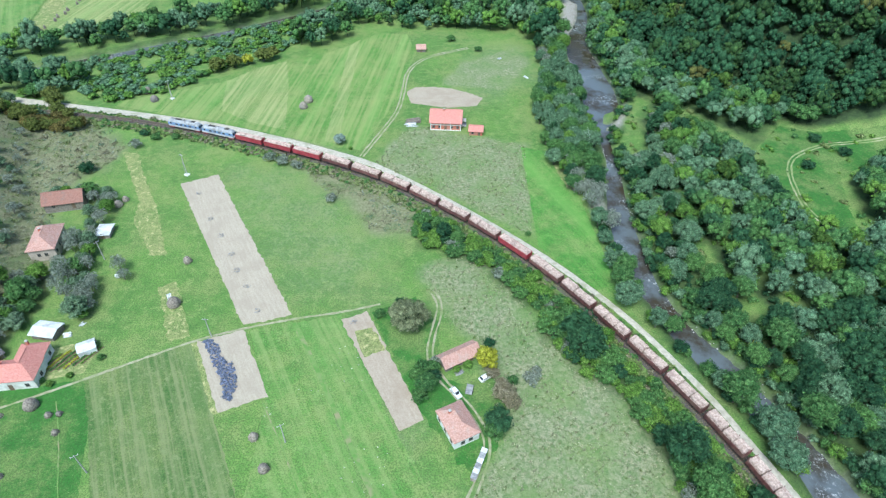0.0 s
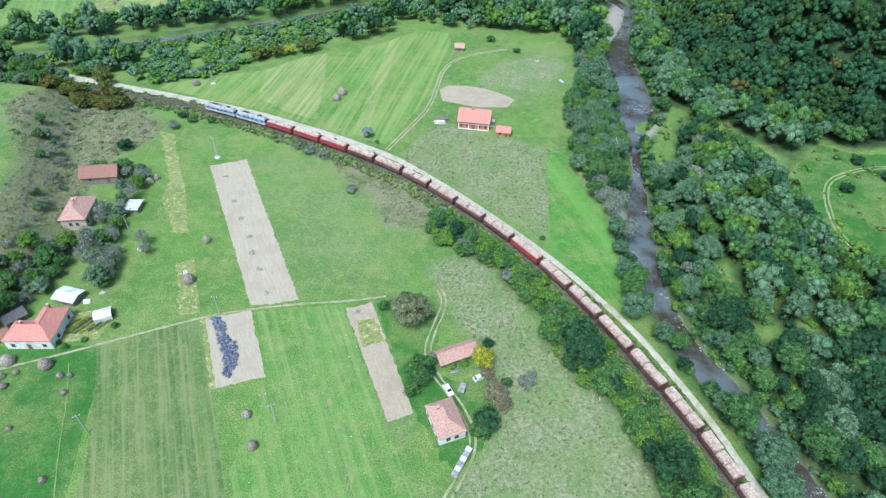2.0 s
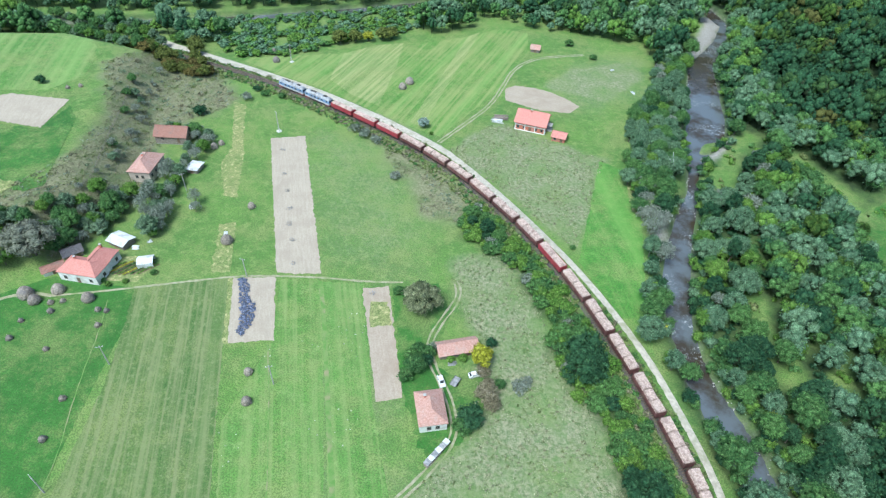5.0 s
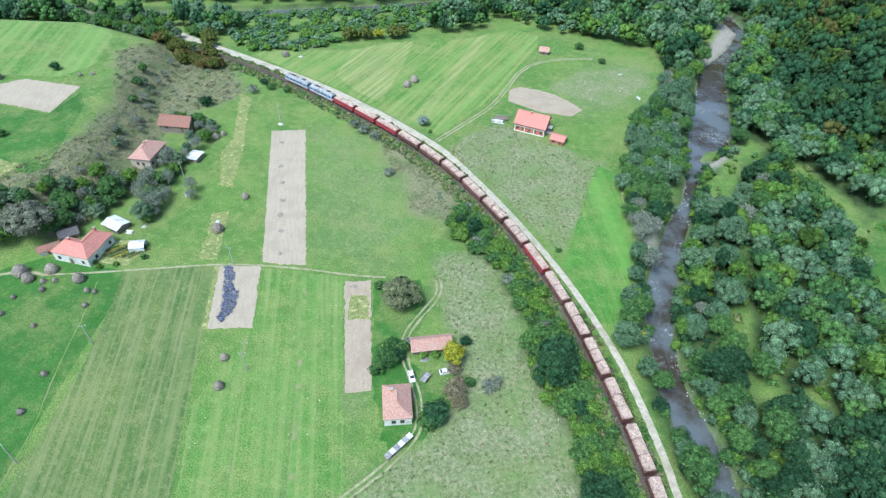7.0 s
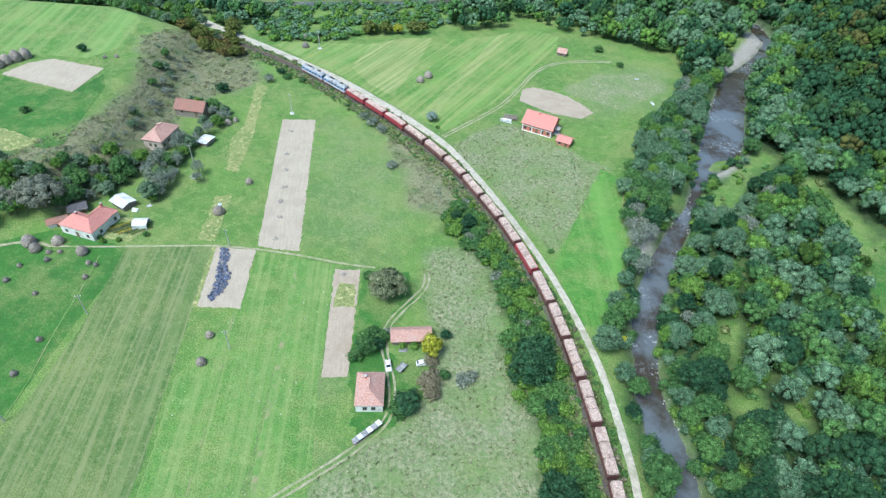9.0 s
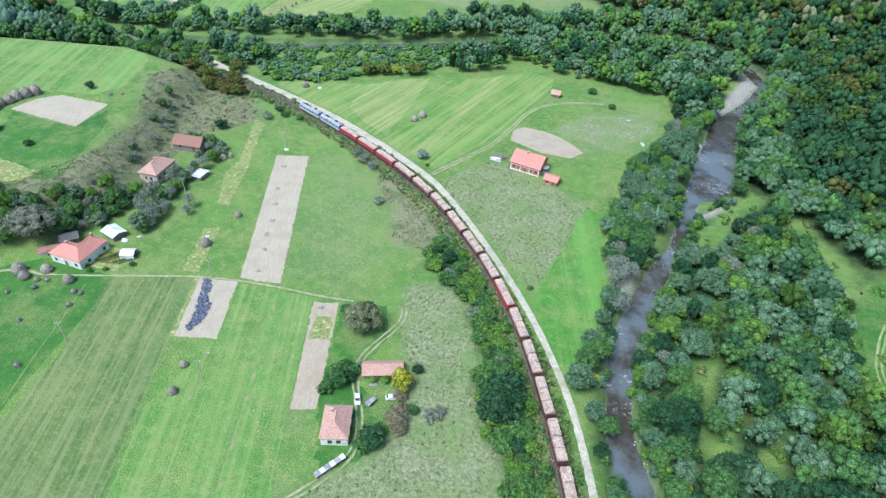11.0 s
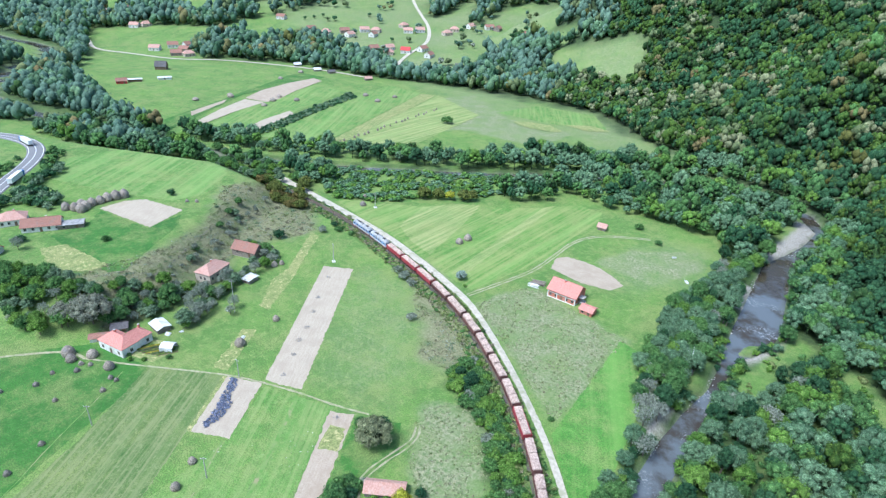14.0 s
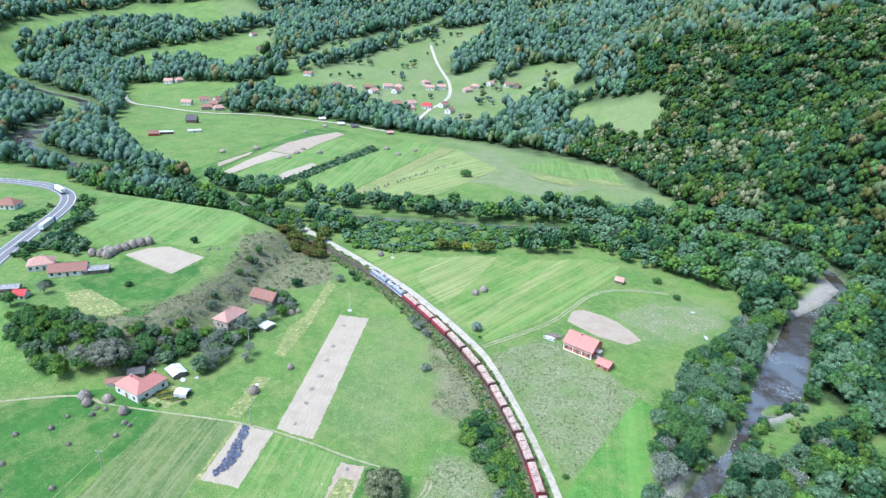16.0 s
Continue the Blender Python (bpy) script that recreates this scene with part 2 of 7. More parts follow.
def mat_leaf(name, dark, mid, light, warm=None, vary=0.3):
    """Foliage: a tone a tree, lighter and darker clumps within it."""
    m, n, l, b = base(name, 0.8)
    dark, mid, light = [(c[0] * 0.94, c[1] * 1.08, c[2] * 1.2) if name.startswith("leaf") else c for c in (dark, mid, light)]
    i = n.new("ShaderNodeObjectInfo")
    a = n.new("ShaderNodeMath")
    a.operation = "ADD"
    l.new(i.outputs["Random"], a.inputs[0])
    l.new(attr(n, "tint"), a.inputs[1])
    fr = n.new("ShaderNodeMath")
    fr.operation = "FRACT"
    l.new(a.outputs[0], fr.inputs[0])
    c = blend(n, l, fr.outputs[0], dark, mid)
    f = noise_node(n, l, 0.8, 4, 0.7)
    c = blend(n, l, band(n, l, f, 0.42, 0.72), c, light)
    if warm:
        c = blend(n, l, band(n, l, fr.outputs[0], 0.8, 0.92), c, warm)
    g = n.new("ShaderNodeNewGeometry")
    v = n.new("ShaderNodeHueSaturation")
    r = n.new("ShaderNodeMapRange")
    r.inputs["To Min"].default_value, r.inputs["To Max"].default_value = 1 - vary, 1 + vary
    l.new(g.outputs["Random Per Island"], r.inputs["Value"])
    l.new(r.outputs[0], v.inputs["Value"])
    l.new(c, v.inputs["Color"])
    # leaf-sized lights and near-black darks: gap shade between leaves painted into the colour
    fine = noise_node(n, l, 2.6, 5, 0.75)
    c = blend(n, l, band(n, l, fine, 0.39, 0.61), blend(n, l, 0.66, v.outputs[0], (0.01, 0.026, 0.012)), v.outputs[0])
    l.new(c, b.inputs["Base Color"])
    bump(n, l, b, fine, 0.9, 0.35)
    b.inputs["Specular IOR Level"].default_value = 0.08
    return m


M_GROUND = mat_ground()
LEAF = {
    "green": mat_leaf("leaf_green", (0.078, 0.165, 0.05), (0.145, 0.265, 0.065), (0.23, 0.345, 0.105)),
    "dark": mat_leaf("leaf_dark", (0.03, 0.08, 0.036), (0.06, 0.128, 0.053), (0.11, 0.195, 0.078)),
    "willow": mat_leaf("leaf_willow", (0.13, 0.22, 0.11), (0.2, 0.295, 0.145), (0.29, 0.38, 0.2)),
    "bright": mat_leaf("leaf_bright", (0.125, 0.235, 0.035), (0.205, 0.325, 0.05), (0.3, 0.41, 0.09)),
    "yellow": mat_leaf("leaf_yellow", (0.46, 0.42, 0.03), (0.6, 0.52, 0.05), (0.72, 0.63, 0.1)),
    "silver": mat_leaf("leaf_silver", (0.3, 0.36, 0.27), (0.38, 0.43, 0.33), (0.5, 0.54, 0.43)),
    # paler and bluer than near leaves: distance haze put into the colour
    "far": mat_leaf("leaf_far_hazed", (0.115, 0.185, 0.125), (0.175, 0.25, 0.165), (0.25, 0.32, 0.215), None, 0.2),
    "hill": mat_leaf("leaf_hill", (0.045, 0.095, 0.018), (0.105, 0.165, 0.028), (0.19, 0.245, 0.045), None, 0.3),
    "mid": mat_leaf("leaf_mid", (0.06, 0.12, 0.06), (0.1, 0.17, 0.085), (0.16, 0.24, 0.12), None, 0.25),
    # autumn yellow, lightened for the same painted haze
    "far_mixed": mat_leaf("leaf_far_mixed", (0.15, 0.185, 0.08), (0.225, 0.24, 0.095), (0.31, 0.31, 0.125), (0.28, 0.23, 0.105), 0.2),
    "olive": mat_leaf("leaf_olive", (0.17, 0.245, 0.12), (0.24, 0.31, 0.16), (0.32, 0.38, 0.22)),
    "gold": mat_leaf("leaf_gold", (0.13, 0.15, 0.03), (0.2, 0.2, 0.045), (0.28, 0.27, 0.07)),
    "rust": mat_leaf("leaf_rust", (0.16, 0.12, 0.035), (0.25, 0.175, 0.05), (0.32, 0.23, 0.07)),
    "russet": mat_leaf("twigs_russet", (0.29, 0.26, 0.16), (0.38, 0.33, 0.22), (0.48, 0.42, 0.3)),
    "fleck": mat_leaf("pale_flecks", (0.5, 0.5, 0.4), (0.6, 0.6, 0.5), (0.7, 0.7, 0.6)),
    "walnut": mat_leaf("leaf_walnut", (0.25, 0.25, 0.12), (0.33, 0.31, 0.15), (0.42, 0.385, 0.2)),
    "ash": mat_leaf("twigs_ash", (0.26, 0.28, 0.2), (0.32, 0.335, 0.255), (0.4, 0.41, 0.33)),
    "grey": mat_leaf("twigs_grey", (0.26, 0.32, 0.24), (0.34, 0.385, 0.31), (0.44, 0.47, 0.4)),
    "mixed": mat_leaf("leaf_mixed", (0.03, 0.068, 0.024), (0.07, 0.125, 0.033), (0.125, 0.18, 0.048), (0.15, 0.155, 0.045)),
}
# near-black: colours massed trees' stems, and paints shade inside the crowns
M_STEM_SHADE = mat_mottled("stem_and_shade", (0.014, 0.03, 0.011), (0.03, 0.056, 0.02), 1.5)
M_BARK = mat_mottled("bark", (0.08, 0.065, 0.05), (0.2, 0.17, 0.14), 6.0)
M_WATER, _n, _l, _b = base("river_water", 0.05)
# brown water; the blue-grey patches are sky reflection put into the colour
_c = blend(_n, _l, band(_n, _l, noise_node(_n, _l, 0.045, 6, 0.65), 0.4, 0.58), (0.055, 0.045, 0.03), (0.13, 0.15, 0.168))
# riffles over shallow stones
_k = _n.new("ShaderNodeMath")
_k.operation = "MULTIPLY"
_l.new(band(_n, _l, noise_node(_n, _l, 0.035, 2), 0.54, 0.63), _k.inputs[0])
_l.new(band(_n, _l, noise_node(_n, _l, 0.9, 6, 0.8), 0.52, 0.64), _k.inputs[1])
_c = blend(_n, _l, _k.outputs[0], _c, (0.5, 0.52, 0.54))
_l.new(_c, _b.inputs["Base Color"])
bump(_n, _l, _b, noise_node(_n, _l, 1.3, 5, 0.65), 0.25, 0.12)
M_LANE = mat_mottled("gravel_road", (0.43, 0.39, 0.32), (0.58, 0.53, 0.45), 0.9, spot=(0.36, 0.35, 0.25), spot_scale=0.22)
M_BALLAST = mat_mottled("ballast", (0.05, 0.042, 0.038), (0.14, 0.122, 0.112), 3.5, spot=(0.12, 0.14, 0.075), spot_scale=0.35)
M_STEEL = mat_mottled("rail_steel", (0.16, 0.12, 0.1), (0.3, 0.26, 0.24), 3.0, 0.45, 0.7)
def mat_soil(name, dark, light, pale, turn):
    """Bare worked soil: clods, and harrow lines at that turn."""
    m, n, l, b = base(name, 0.95)
    c = blend(n, l, band(n, l, noise_node(n, l, 1.8, 5, 0.75), 0.3, 0.7), dark, light)
    lines = noise_node(n, l, 1.3, 4, 0.7, (1.0, 9.0, 1.0), turn)
    c = blend(n, l, band(n, l, lines, 0.35, 0.7), c, blend(n, l, 0.4, c, pale))
    c = blend(n, l, band(n, l, noise_node(n, l, 0.13, 4, 0.6), 0.45, 0.65), c, blend(n, l, 0.5, c, dark))
    l.new(c, b.inputs["Base Color"])
    bump(n, l, b, lines, 0.6, 0.15)
    return m


M_SOIL = mat_soil("tilled_soil", (0.36, 0.3, 0.23), (0.46, 0.395, 0.31), (0.54, 0.475, 0.38), radians(29))
M_SOIL_RED = mat_soil("ploughed_soil", (0.33, 0.26, 0.195), (0.44, 0.365, 0.285), (0.5, 0.43, 0.34), radians(29))
M_SOIL_PLOT = mat_soil("furrowed_soil", (0.33, 0.265, 0.2), (0.44, 0.37, 0.285), (0.5, 0.435, 0.35), radians(78))
M_TRACK = mat_mottled("worn_track", (0.19, 0.27, 0.085), (0.29, 0.33, 0.15), 0.7, spot=(0.38, 0.37, 0.23), spot_scale=0.25)
M_TRACK_BARE = mat_mottled("bare_track", (0.27, 0.27, 0.15), (0.4, 0.375, 0.26), 0.7, spot=(0.22, 0.27, 0.11), spot_scale=0.2)
M_TRACK_FAINT = mat_mottled("faint_track", (0.12, 0.25, 0.05), (0.18, 0.28, 0.08), 0.5, spot=(0.28, 0.265, 0.14), spot_scale=0.2)
M_STRAW_FIELD = mat_field("stubble", (0.2, 0.28, 0.08), (0.3, 0.33, 0.12), (0.4, 0.39, 0.17), straw=(0.5, 0.45, 0.22))
M_LUSH = mat_field("lush_meadow", (0.036, 0.15, 0.018), (0.054, 0.19, 0.024), (0.085, 0.235, 0.04))
M_BRIGHT = mat_field("bright_meadow", (0.095, 0.245, 0.04), (0.14, 0.3, 0.055), (0.22, 0.355, 0.1), (0.28, 0.345, 0.125), radians(28), 2.6, 0.5, seed=0.01)
M_MOWN = mat_field("mown_meadow", (0.068, 0.15, 0.032), (0.1, 0.185, 0.04), (0.16, 0.23, 0.075), (0.25, 0.27, 0.125), radians(28), 1.3, 0.65, straw=(0.2, 0.245, 0.1))
M_SWATH = mat_field("swathed_meadow", (0.1, 0.255, 0.038), (0.15, 0.305, 0.055), (0.22, 0.355, 0.095), (0.32, 0.35, 0.13), radians(-6), 2.0, 0.55)
M_PALE = mat_field("pale_meadow", (0.18, 0.3, 0.075), (0.24, 0.34, 0.095), (0.3, 0.375, 0.135), (0.38, 0.385, 0.17), radians(-6), 2.0, 0.7)
M_VIVID = mat_field("vivid_meadow", (0.07, 0.24, 0.03), (0.11, 0.3, 0.042), (0.17, 0.35, 0.07), (0.24, 0.36, 0.1), radians(24), 3.0, 0.3)
M_HAY = mat_mottled("old_hay", (0.19, 0.16, 0.13), (0.41, 0.355, 0.3), 2.2, spot=(0.22, 0.2, 0.19), random=0.18, bump_by=1.0, bump_d=0.15)
M_PLASTER = mat_mottled("white_plaster", (0.7, 0.69, 0.66), (0.84, 0.83, 0.81), 0.9, spot=(0.6, 0.58, 0.54))
M_CREAM = mat_mottled("cream_plaster", (0.5, 0.42, 0.36), (0.66, 0.58, 0.5), 0.8, spot=(0.42, 0.36, 0.3))
M_BRICK = mat_mottled("red_brick", (0.45, 0.13, 0.08), (0.6, 0.24, 0.17), 3.0, spot=(0.52, 0.25, 0.2))
M_STONE = mat_mottled("concrete", (0.36, 0.35, 0.33), (0.52, 0.51, 0.49), 2.0)
M_WOOD = mat_mottled("grey_timber", (0.16, 0.13, 0.11), (0.34, 0.3, 0.26), 3.0, random=0.2)
M_PLANK = mat_mottled("brown_timber", (0.12, 0.08, 0.055), (0.24, 0.17, 0.12), 3.0)
M_SHEET = mat_mottled("pale_sheet_metal", (0.6, 0.63, 0.66), (0.78, 0.8, 0.82), 0.6, 0.5, spot=(0.5, 0.5, 0.5))
M_GREY = mat_mottled("weathered_board", (0.22, 0.22, 0.23), (0.38, 0.38, 0.38), 1.2)
M_GLASS, _n, _l, _b = base("window_glass", 0.12)
_l.new(blend(_n, _l, noise_node(_n, _l, 0.7, 2), (0.02, 0.025, 0.03), (0.06, 0.07, 0.08)), _b.inputs["Base Color"])


def mat_tiles(name, dark, light, worn, rows=3.2):
    """Clay tiles: courses down the slope, tones tile by tile, weathered streaks."""
    m, n, l, b = base(name, 0.85)
    c = blend(n, l, band(n, l, noise_node(n, l, 2.4, 3, 0.7), 0.35, 0.65), dark, light)
    c = blend(n, l, band(n, l, noise_node(n, l, 0.45, 5, 0.7), 0.5, 0.7), c, worn)
    g = n.new("ShaderNodeTexCoord")
    w = n.new("ShaderNodeTexWave")
    w.wave_type, w.bands_direction = "BANDS", "Z"
    w.inputs["Scale"].default_value, w.inputs["Distortion"].default_value = rows, 0.4
    l.new(g.outputs["Object"], w.inputs["Vector"])
    c = blend(n, l, band(n, l, w.outputs["Fac"], 0.0, 0.35), blend(n, l, 0.3, c, (0.1, 0.04, 0.03)), c)
    l.new(c, b.inputs["Base Color"])
    bump(n, l, b, w.outputs["Fac"], 0.5, 0.05)
    return m


M_TILE_NEW = mat_tiles("orange_tiles", (0.55, 0.21, 0.175), (0.68, 0.32, 0.275), (0.6, 0.27, 0.22))
M_TILE_PINK = mat_tiles("faded_tiles", (0.46, 0.24, 0.19), (0.63, 0.4, 0.34), (0.52, 0.37, 0.32))
M_TILE_OLD = mat_tiles("old_tiles", (0.27, 0.13, 0.1), (0.4, 0.21, 0.16), (0.26, 0.18, 0.15))
M_TILE_RED = mat_tiles("red_sheet_roof", (0.6, 0.05, 0.06), (0.7, 0.1, 0.1), (0.55, 0.1, 0.1))
M_TILE_DARK = mat_tiles("dark_roof", (0.07, 0.07, 0.08), (0.15, 0.15, 0.16), (0.2, 0.18, 0.17))
M_RED = mat_mottled("red_wagon_paint", (0.3, 0.035, 0.05), (0.42, 0.075, 0.095), 0.9, 0.6, spot=(0.3, 0.07, 0.06), bump_by=0.1)
M_MAROON = mat_mottled("brown_wagon_paint", (0.12, 0.05, 0.048), (0.2, 0.085, 0.08), 0.9, 0.65, spot=(0.2, 0.12, 0.1), random=0.2, bump_by=0.1)
M_UNDER = mat_mottled("dark_running_gear", (0.03, 0.028, 0.028), (0.09, 0.08, 0.075), 3.0, 0.7)
M_LOG = mat_mottled("debarked_logs", (0.44, 0.32, 0.27), (0.68, 0.55, 0.48), 2.2, spot=(0.36, 0.26, 0.23), spot_scale=0.9)
M_LOCO_BLUE = mat_mottled("blue_loco_paint", (0.16, 0.27, 0.5), (0.24, 0.37, 0.62), 0.8, 0.45, spot=(0.24, 0.3, 0.45), bump_by=0.05)
M_LOCO_WHITE = mat_mottled("pale_loco_paint", (0.48, 0.47, 0.47), (0.62, 0.6, 0.59), 0.8, 0.5, spot=(0.4, 0.38, 0.37), bump_by=0.05)
M_LOCO_ROOF = mat_mottled("loco_roof", (0.28, 0.29, 0.31), (0.45, 0.46, 0.48), 1.0, 0.6, spot=(0.2, 0.19, 0.19), bump_by=0.1)
M_ASPHALT = mat_mottled("asphalt", (0.16, 0.16, 0.17), (0.24, 0.24, 0.25), 1.5, spot=(0.2, 0.2, 0.21), spot_scale=0.2)
M_WHITE = mat_mottled("white_paint", (0.72, 0.73, 0.74), (0.84, 0.84, 0.84), 1.0, 0.45, bump_by=0.05)
M_BLUE = mat_mottled("blue_paint", (0.03, 0.12, 0.4), (0.06, 0.2, 0.55), 1.0, 0.4, bump_by=0.05)
M_TYRE = mat_mottled("tyre_rubber", (0.02, 0.02, 0.02), (0.05, 0.05, 0.05), 4.0, 0.9)
M_CABBAGE = mat_leaf("blue_green_leaves", (0.2, 0.23, 0.36), (0.28, 0.31, 0.46), (0.38, 0.42, 0.56))
LEAF["cabbage"] = M_CABBAGE
LEAF["grass"] = mat_leaf("tall_grass", (0.17, 0.25, 0.075), (0.25, 0.32, 0.11), (0.4, 0.42, 0.2))
LEAF["weeds"] = mat_leaf("dry_weeds", (0.25, 0.24, 0.14), (0.33, 0.31, 0.2), (0.44, 0.4, 0.28))
LEAF["tuft"] = mat_leaf("pale_tufts", (0.38, 0.41, 0.22), (0.5, 0.5, 0.31), (0.62, 0.6, 0.42))


# ---- building helpers ----
rng = np.random.default_rng(7)


def mesh_of(name, verts, faces, mats, smooth=False, index=None):
    me = bpy.data.meshes.new(name)
    verts = np.asarray(verts, float)
    me.from_pydata(verts.tolist(), [], faces if isinstance(faces, list) else faces.tolist())
    for k in mats if isinstance(mats, (list, tuple)) else [mats]:
        me.materials.append(k)
    if index is not None:
        me.polygons.foreach_set("material_index", np.asarray(index, np.int32))
    if smooth:
        me.polygons.foreach_set("use_smooth", np.ones(len(me.polygons), bool))
    me.update()
    return me


def part(name, data, material, parent, label=""):
    """One mesh object under a thing or part, from a bmesh or a mesh."""
    if isinstance(data, bmesh.types.BMesh):
        me = bpy.data.meshes.new(name)
        data.to_mesh(me)
        data.free()
        for k in material if isinstance(material, (list, tuple)) else [material]:
            me.materials.append(k)
        data = me
    ob = new(name, data)
    ob.parent = parent
    return tagged(ob, label)


def curve_points(line, step):
    """Points at even steps along a smoothed line, with the unit direction at each."""
    p = np.asarray(line, float)
    for _ in range(3):
        q = np.empty((2 * len(p) - 2, p.shape[1]))
        q[0::2], q[1::2] = 0.75 * p[:-1] + 0.25 * p[1:], 0.25 * p[:-1] + 0.75 * p[1:]
        p = np.vstack([p[:1], q, p[-1:]])
    s = np.concatenate([[0], np.cumsum(np.hypot(*np.diff(p[:, :2], axis=0).T))])
    at = np.arange(0, s[-1], step)
    out = np.stack([np.interp(at, s, p[:, i]) for i in range(p.shape[1])], 1)
    d = np.gradient(out[:, :2], axis=0)
    d /= np.linalg.norm(d, axis=1)[:, None]
    return out, d


def ribbon(name, line, section, material, step=2.0, ground=None, jitter=0.0):
    """A strip along a line; section: (offset to the right, height) pairs. ground: adds the land's height."""
    p, d = curve_points(line, step)
    right = np.stack([d[:, 1], -d[:, 0]], 1)
    rows = []
    for o, h in section:
        w = o if p.shape[1] < 3 else o * p[:, 2]
        k = w + (jitter * waves(p[:, 0] * 1.7 + o, p[:, 1] * 1.3, 9, o) if jitter else 0)
        q = p[:, :2] + right * np.reshape(k * np.ones(len(p)), (-1, 1))
        z = h + (ground(q[:, 0], q[:, 1]) if ground else 0 * q[:, 0])
        rows.append(np.column_stack([q, z]))
    n, c = len(p), len(section)
    v = np.stack(rows, 1).reshape(-1, 3)
    i = np.arange((n - 1) * (c - 1))
    a = (i // (c - 1)) * c + i % (c - 1)
    return mesh_of(name, v, np.stack([a, a + 1, a + c + 1, a + c], 1), material)


def structure(name, me, label, category):
    return tagged(new(name, me), label, category, kind="structure")


# ---- the land ----
def spaced(lo, hi, a, b, fine, grow=1.09, most=60):
    out, s, v = [a], fine, a
    while v > lo:
        s = min(s * grow, most)
        v -= s
        out.insert(0, v)
    v, s = a, fine
    while v < b:
        v += fine
        out.append(v)
    while v < hi:
        s = min(s * grow, most)
        v += s
        out.append(v)
    return np.array(out)


GX, GY = np.meshgrid(spaced(-3800, 3000, -240, 130, 2.2, 1.06), spaced(-1500, 4200, 40, 430, 2.2, 1.06), indexing="xy")
GZ = height(GX, GY)


# ---- trees ----
ICO_V = np.array([(0, 0, -1), (0.72, 0.53, -0.45), (-0.28, 0.85, -0.45), (-0.89, 0, -0.45), (-0.28, -0.85, -0.45), (0.72, -0.53, -0.45),
                  (0.28, 0.85, 0.45), (-0.72, 0.53, 0.45), (-0.72, -0.53, 0.45), (0.28, -0.85, 0.45), (0.89, 0, 0.45), (0, 0, 1)])
ICO_F = np.array([(0, 1, 2), (1, 0, 5), (0, 2, 3), (0, 3, 4), (0, 4, 5), (1, 5, 10), (2, 1, 6), (3, 2, 7), (4, 3, 8), (5, 4, 9),
                  (1, 10, 6), (2, 6, 7), (3, 7, 8), (4, 8, 9), (5, 9, 10), (6, 10, 11), (7, 6, 11), (8, 7, 11), (9, 8, 11), (10, 9, 11)])


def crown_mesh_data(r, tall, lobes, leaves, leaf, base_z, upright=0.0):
    """A crown: a core to be coloured as inner shade, leafy clumps set over it like a dome, and small leaf blades
    standing off the clumps.
    """
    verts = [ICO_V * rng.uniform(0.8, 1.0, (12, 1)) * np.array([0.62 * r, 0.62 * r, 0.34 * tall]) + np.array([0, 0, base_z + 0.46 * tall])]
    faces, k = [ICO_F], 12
    i = np.arange(lobes)
    up = 1 - (i + 0.5) * 1.3 / lobes
    a = i * 2.39996 + rng.uniform(-0.35, 0.35, lobes)
    ring = np.sqrt(1 - up ** 2) * rng.uniform(0.8, 1.14, lobes)
    centre = np.column_stack([0.68 * r * ring * np.cos(a), 0.68 * r * ring * np.sin(a), base_z + tall * (0.47 + (0.35 + 0.05 * upright) * up * rng.uniform(0.85, 1.15, lobes))])
    wide = np.minimum(r * 1.32 / math.sqrt(lobes), 0.85 * r) * rng.uniform(0.72, 1.28, lobes)
    size = np.column_stack([wide, wide * rng.uniform(0.75, 1.05, lobes) * np.clip(tall / (1.8 * r), 0.6, 1.5)])
    for c, s in zip(centre, size):
        verts.append(ICO_V * rng.uniform(0.62, 1.0, (12, 1)) * np.array([s[0], s[0], s[1]]) + c)
        faces.append(ICO_F + k)
        k += 12
    w = size[:, 0] ** 2
    pick = rng.choice(lobes, leaves, p=w / w.sum())
    d = rng.normal(size=(leaves, 3))
    d[:, 2] = np.abs(d[:, 2]) * np.where(rng.random(leaves) < 0.78, 1, -0.7)
    d /= np.linalg.norm(d, axis=1)[:, None]
    s3 = np.column_stack([size[pick, 0], size[pick, 0], size[pick, 1]])
    p = centre[pick] + d * s3 * rng.uniform(0.72, 1.3, (leaves, 1))
    nrm = d + np.array([0, 0, 0.3]) + rng.normal(scale=0.65, size=(leaves, 3))
    nrm /= np.linalg.norm(nrm, axis=1)[:, None]
    u = np.cross(nrm, rng.normal(size=(leaves, 3)))
    u /= np.linalg.norm(u, axis=1)[:, None]
    t = np.cross(nrm, u)
    a, b = leaf * rng.uniform(0.35, 0.9, (leaves, 1)), leaf * rng.uniform(0.5, 1.15, (leaves, 1))
    tri = np.stack([p - u * a - t * b * 0.6, p + u * a - t * b * 0.5, p + t * b * 1.3 - nrm * 0.25 * leaf], 1).reshape(-1, 3)
    verts.append(tri)
    faces.append(k + 3 * np.arange(leaves)[:, None] + np.array([0, 1, 2]))
    return np.vstack(verts), np.vstack(faces), 20


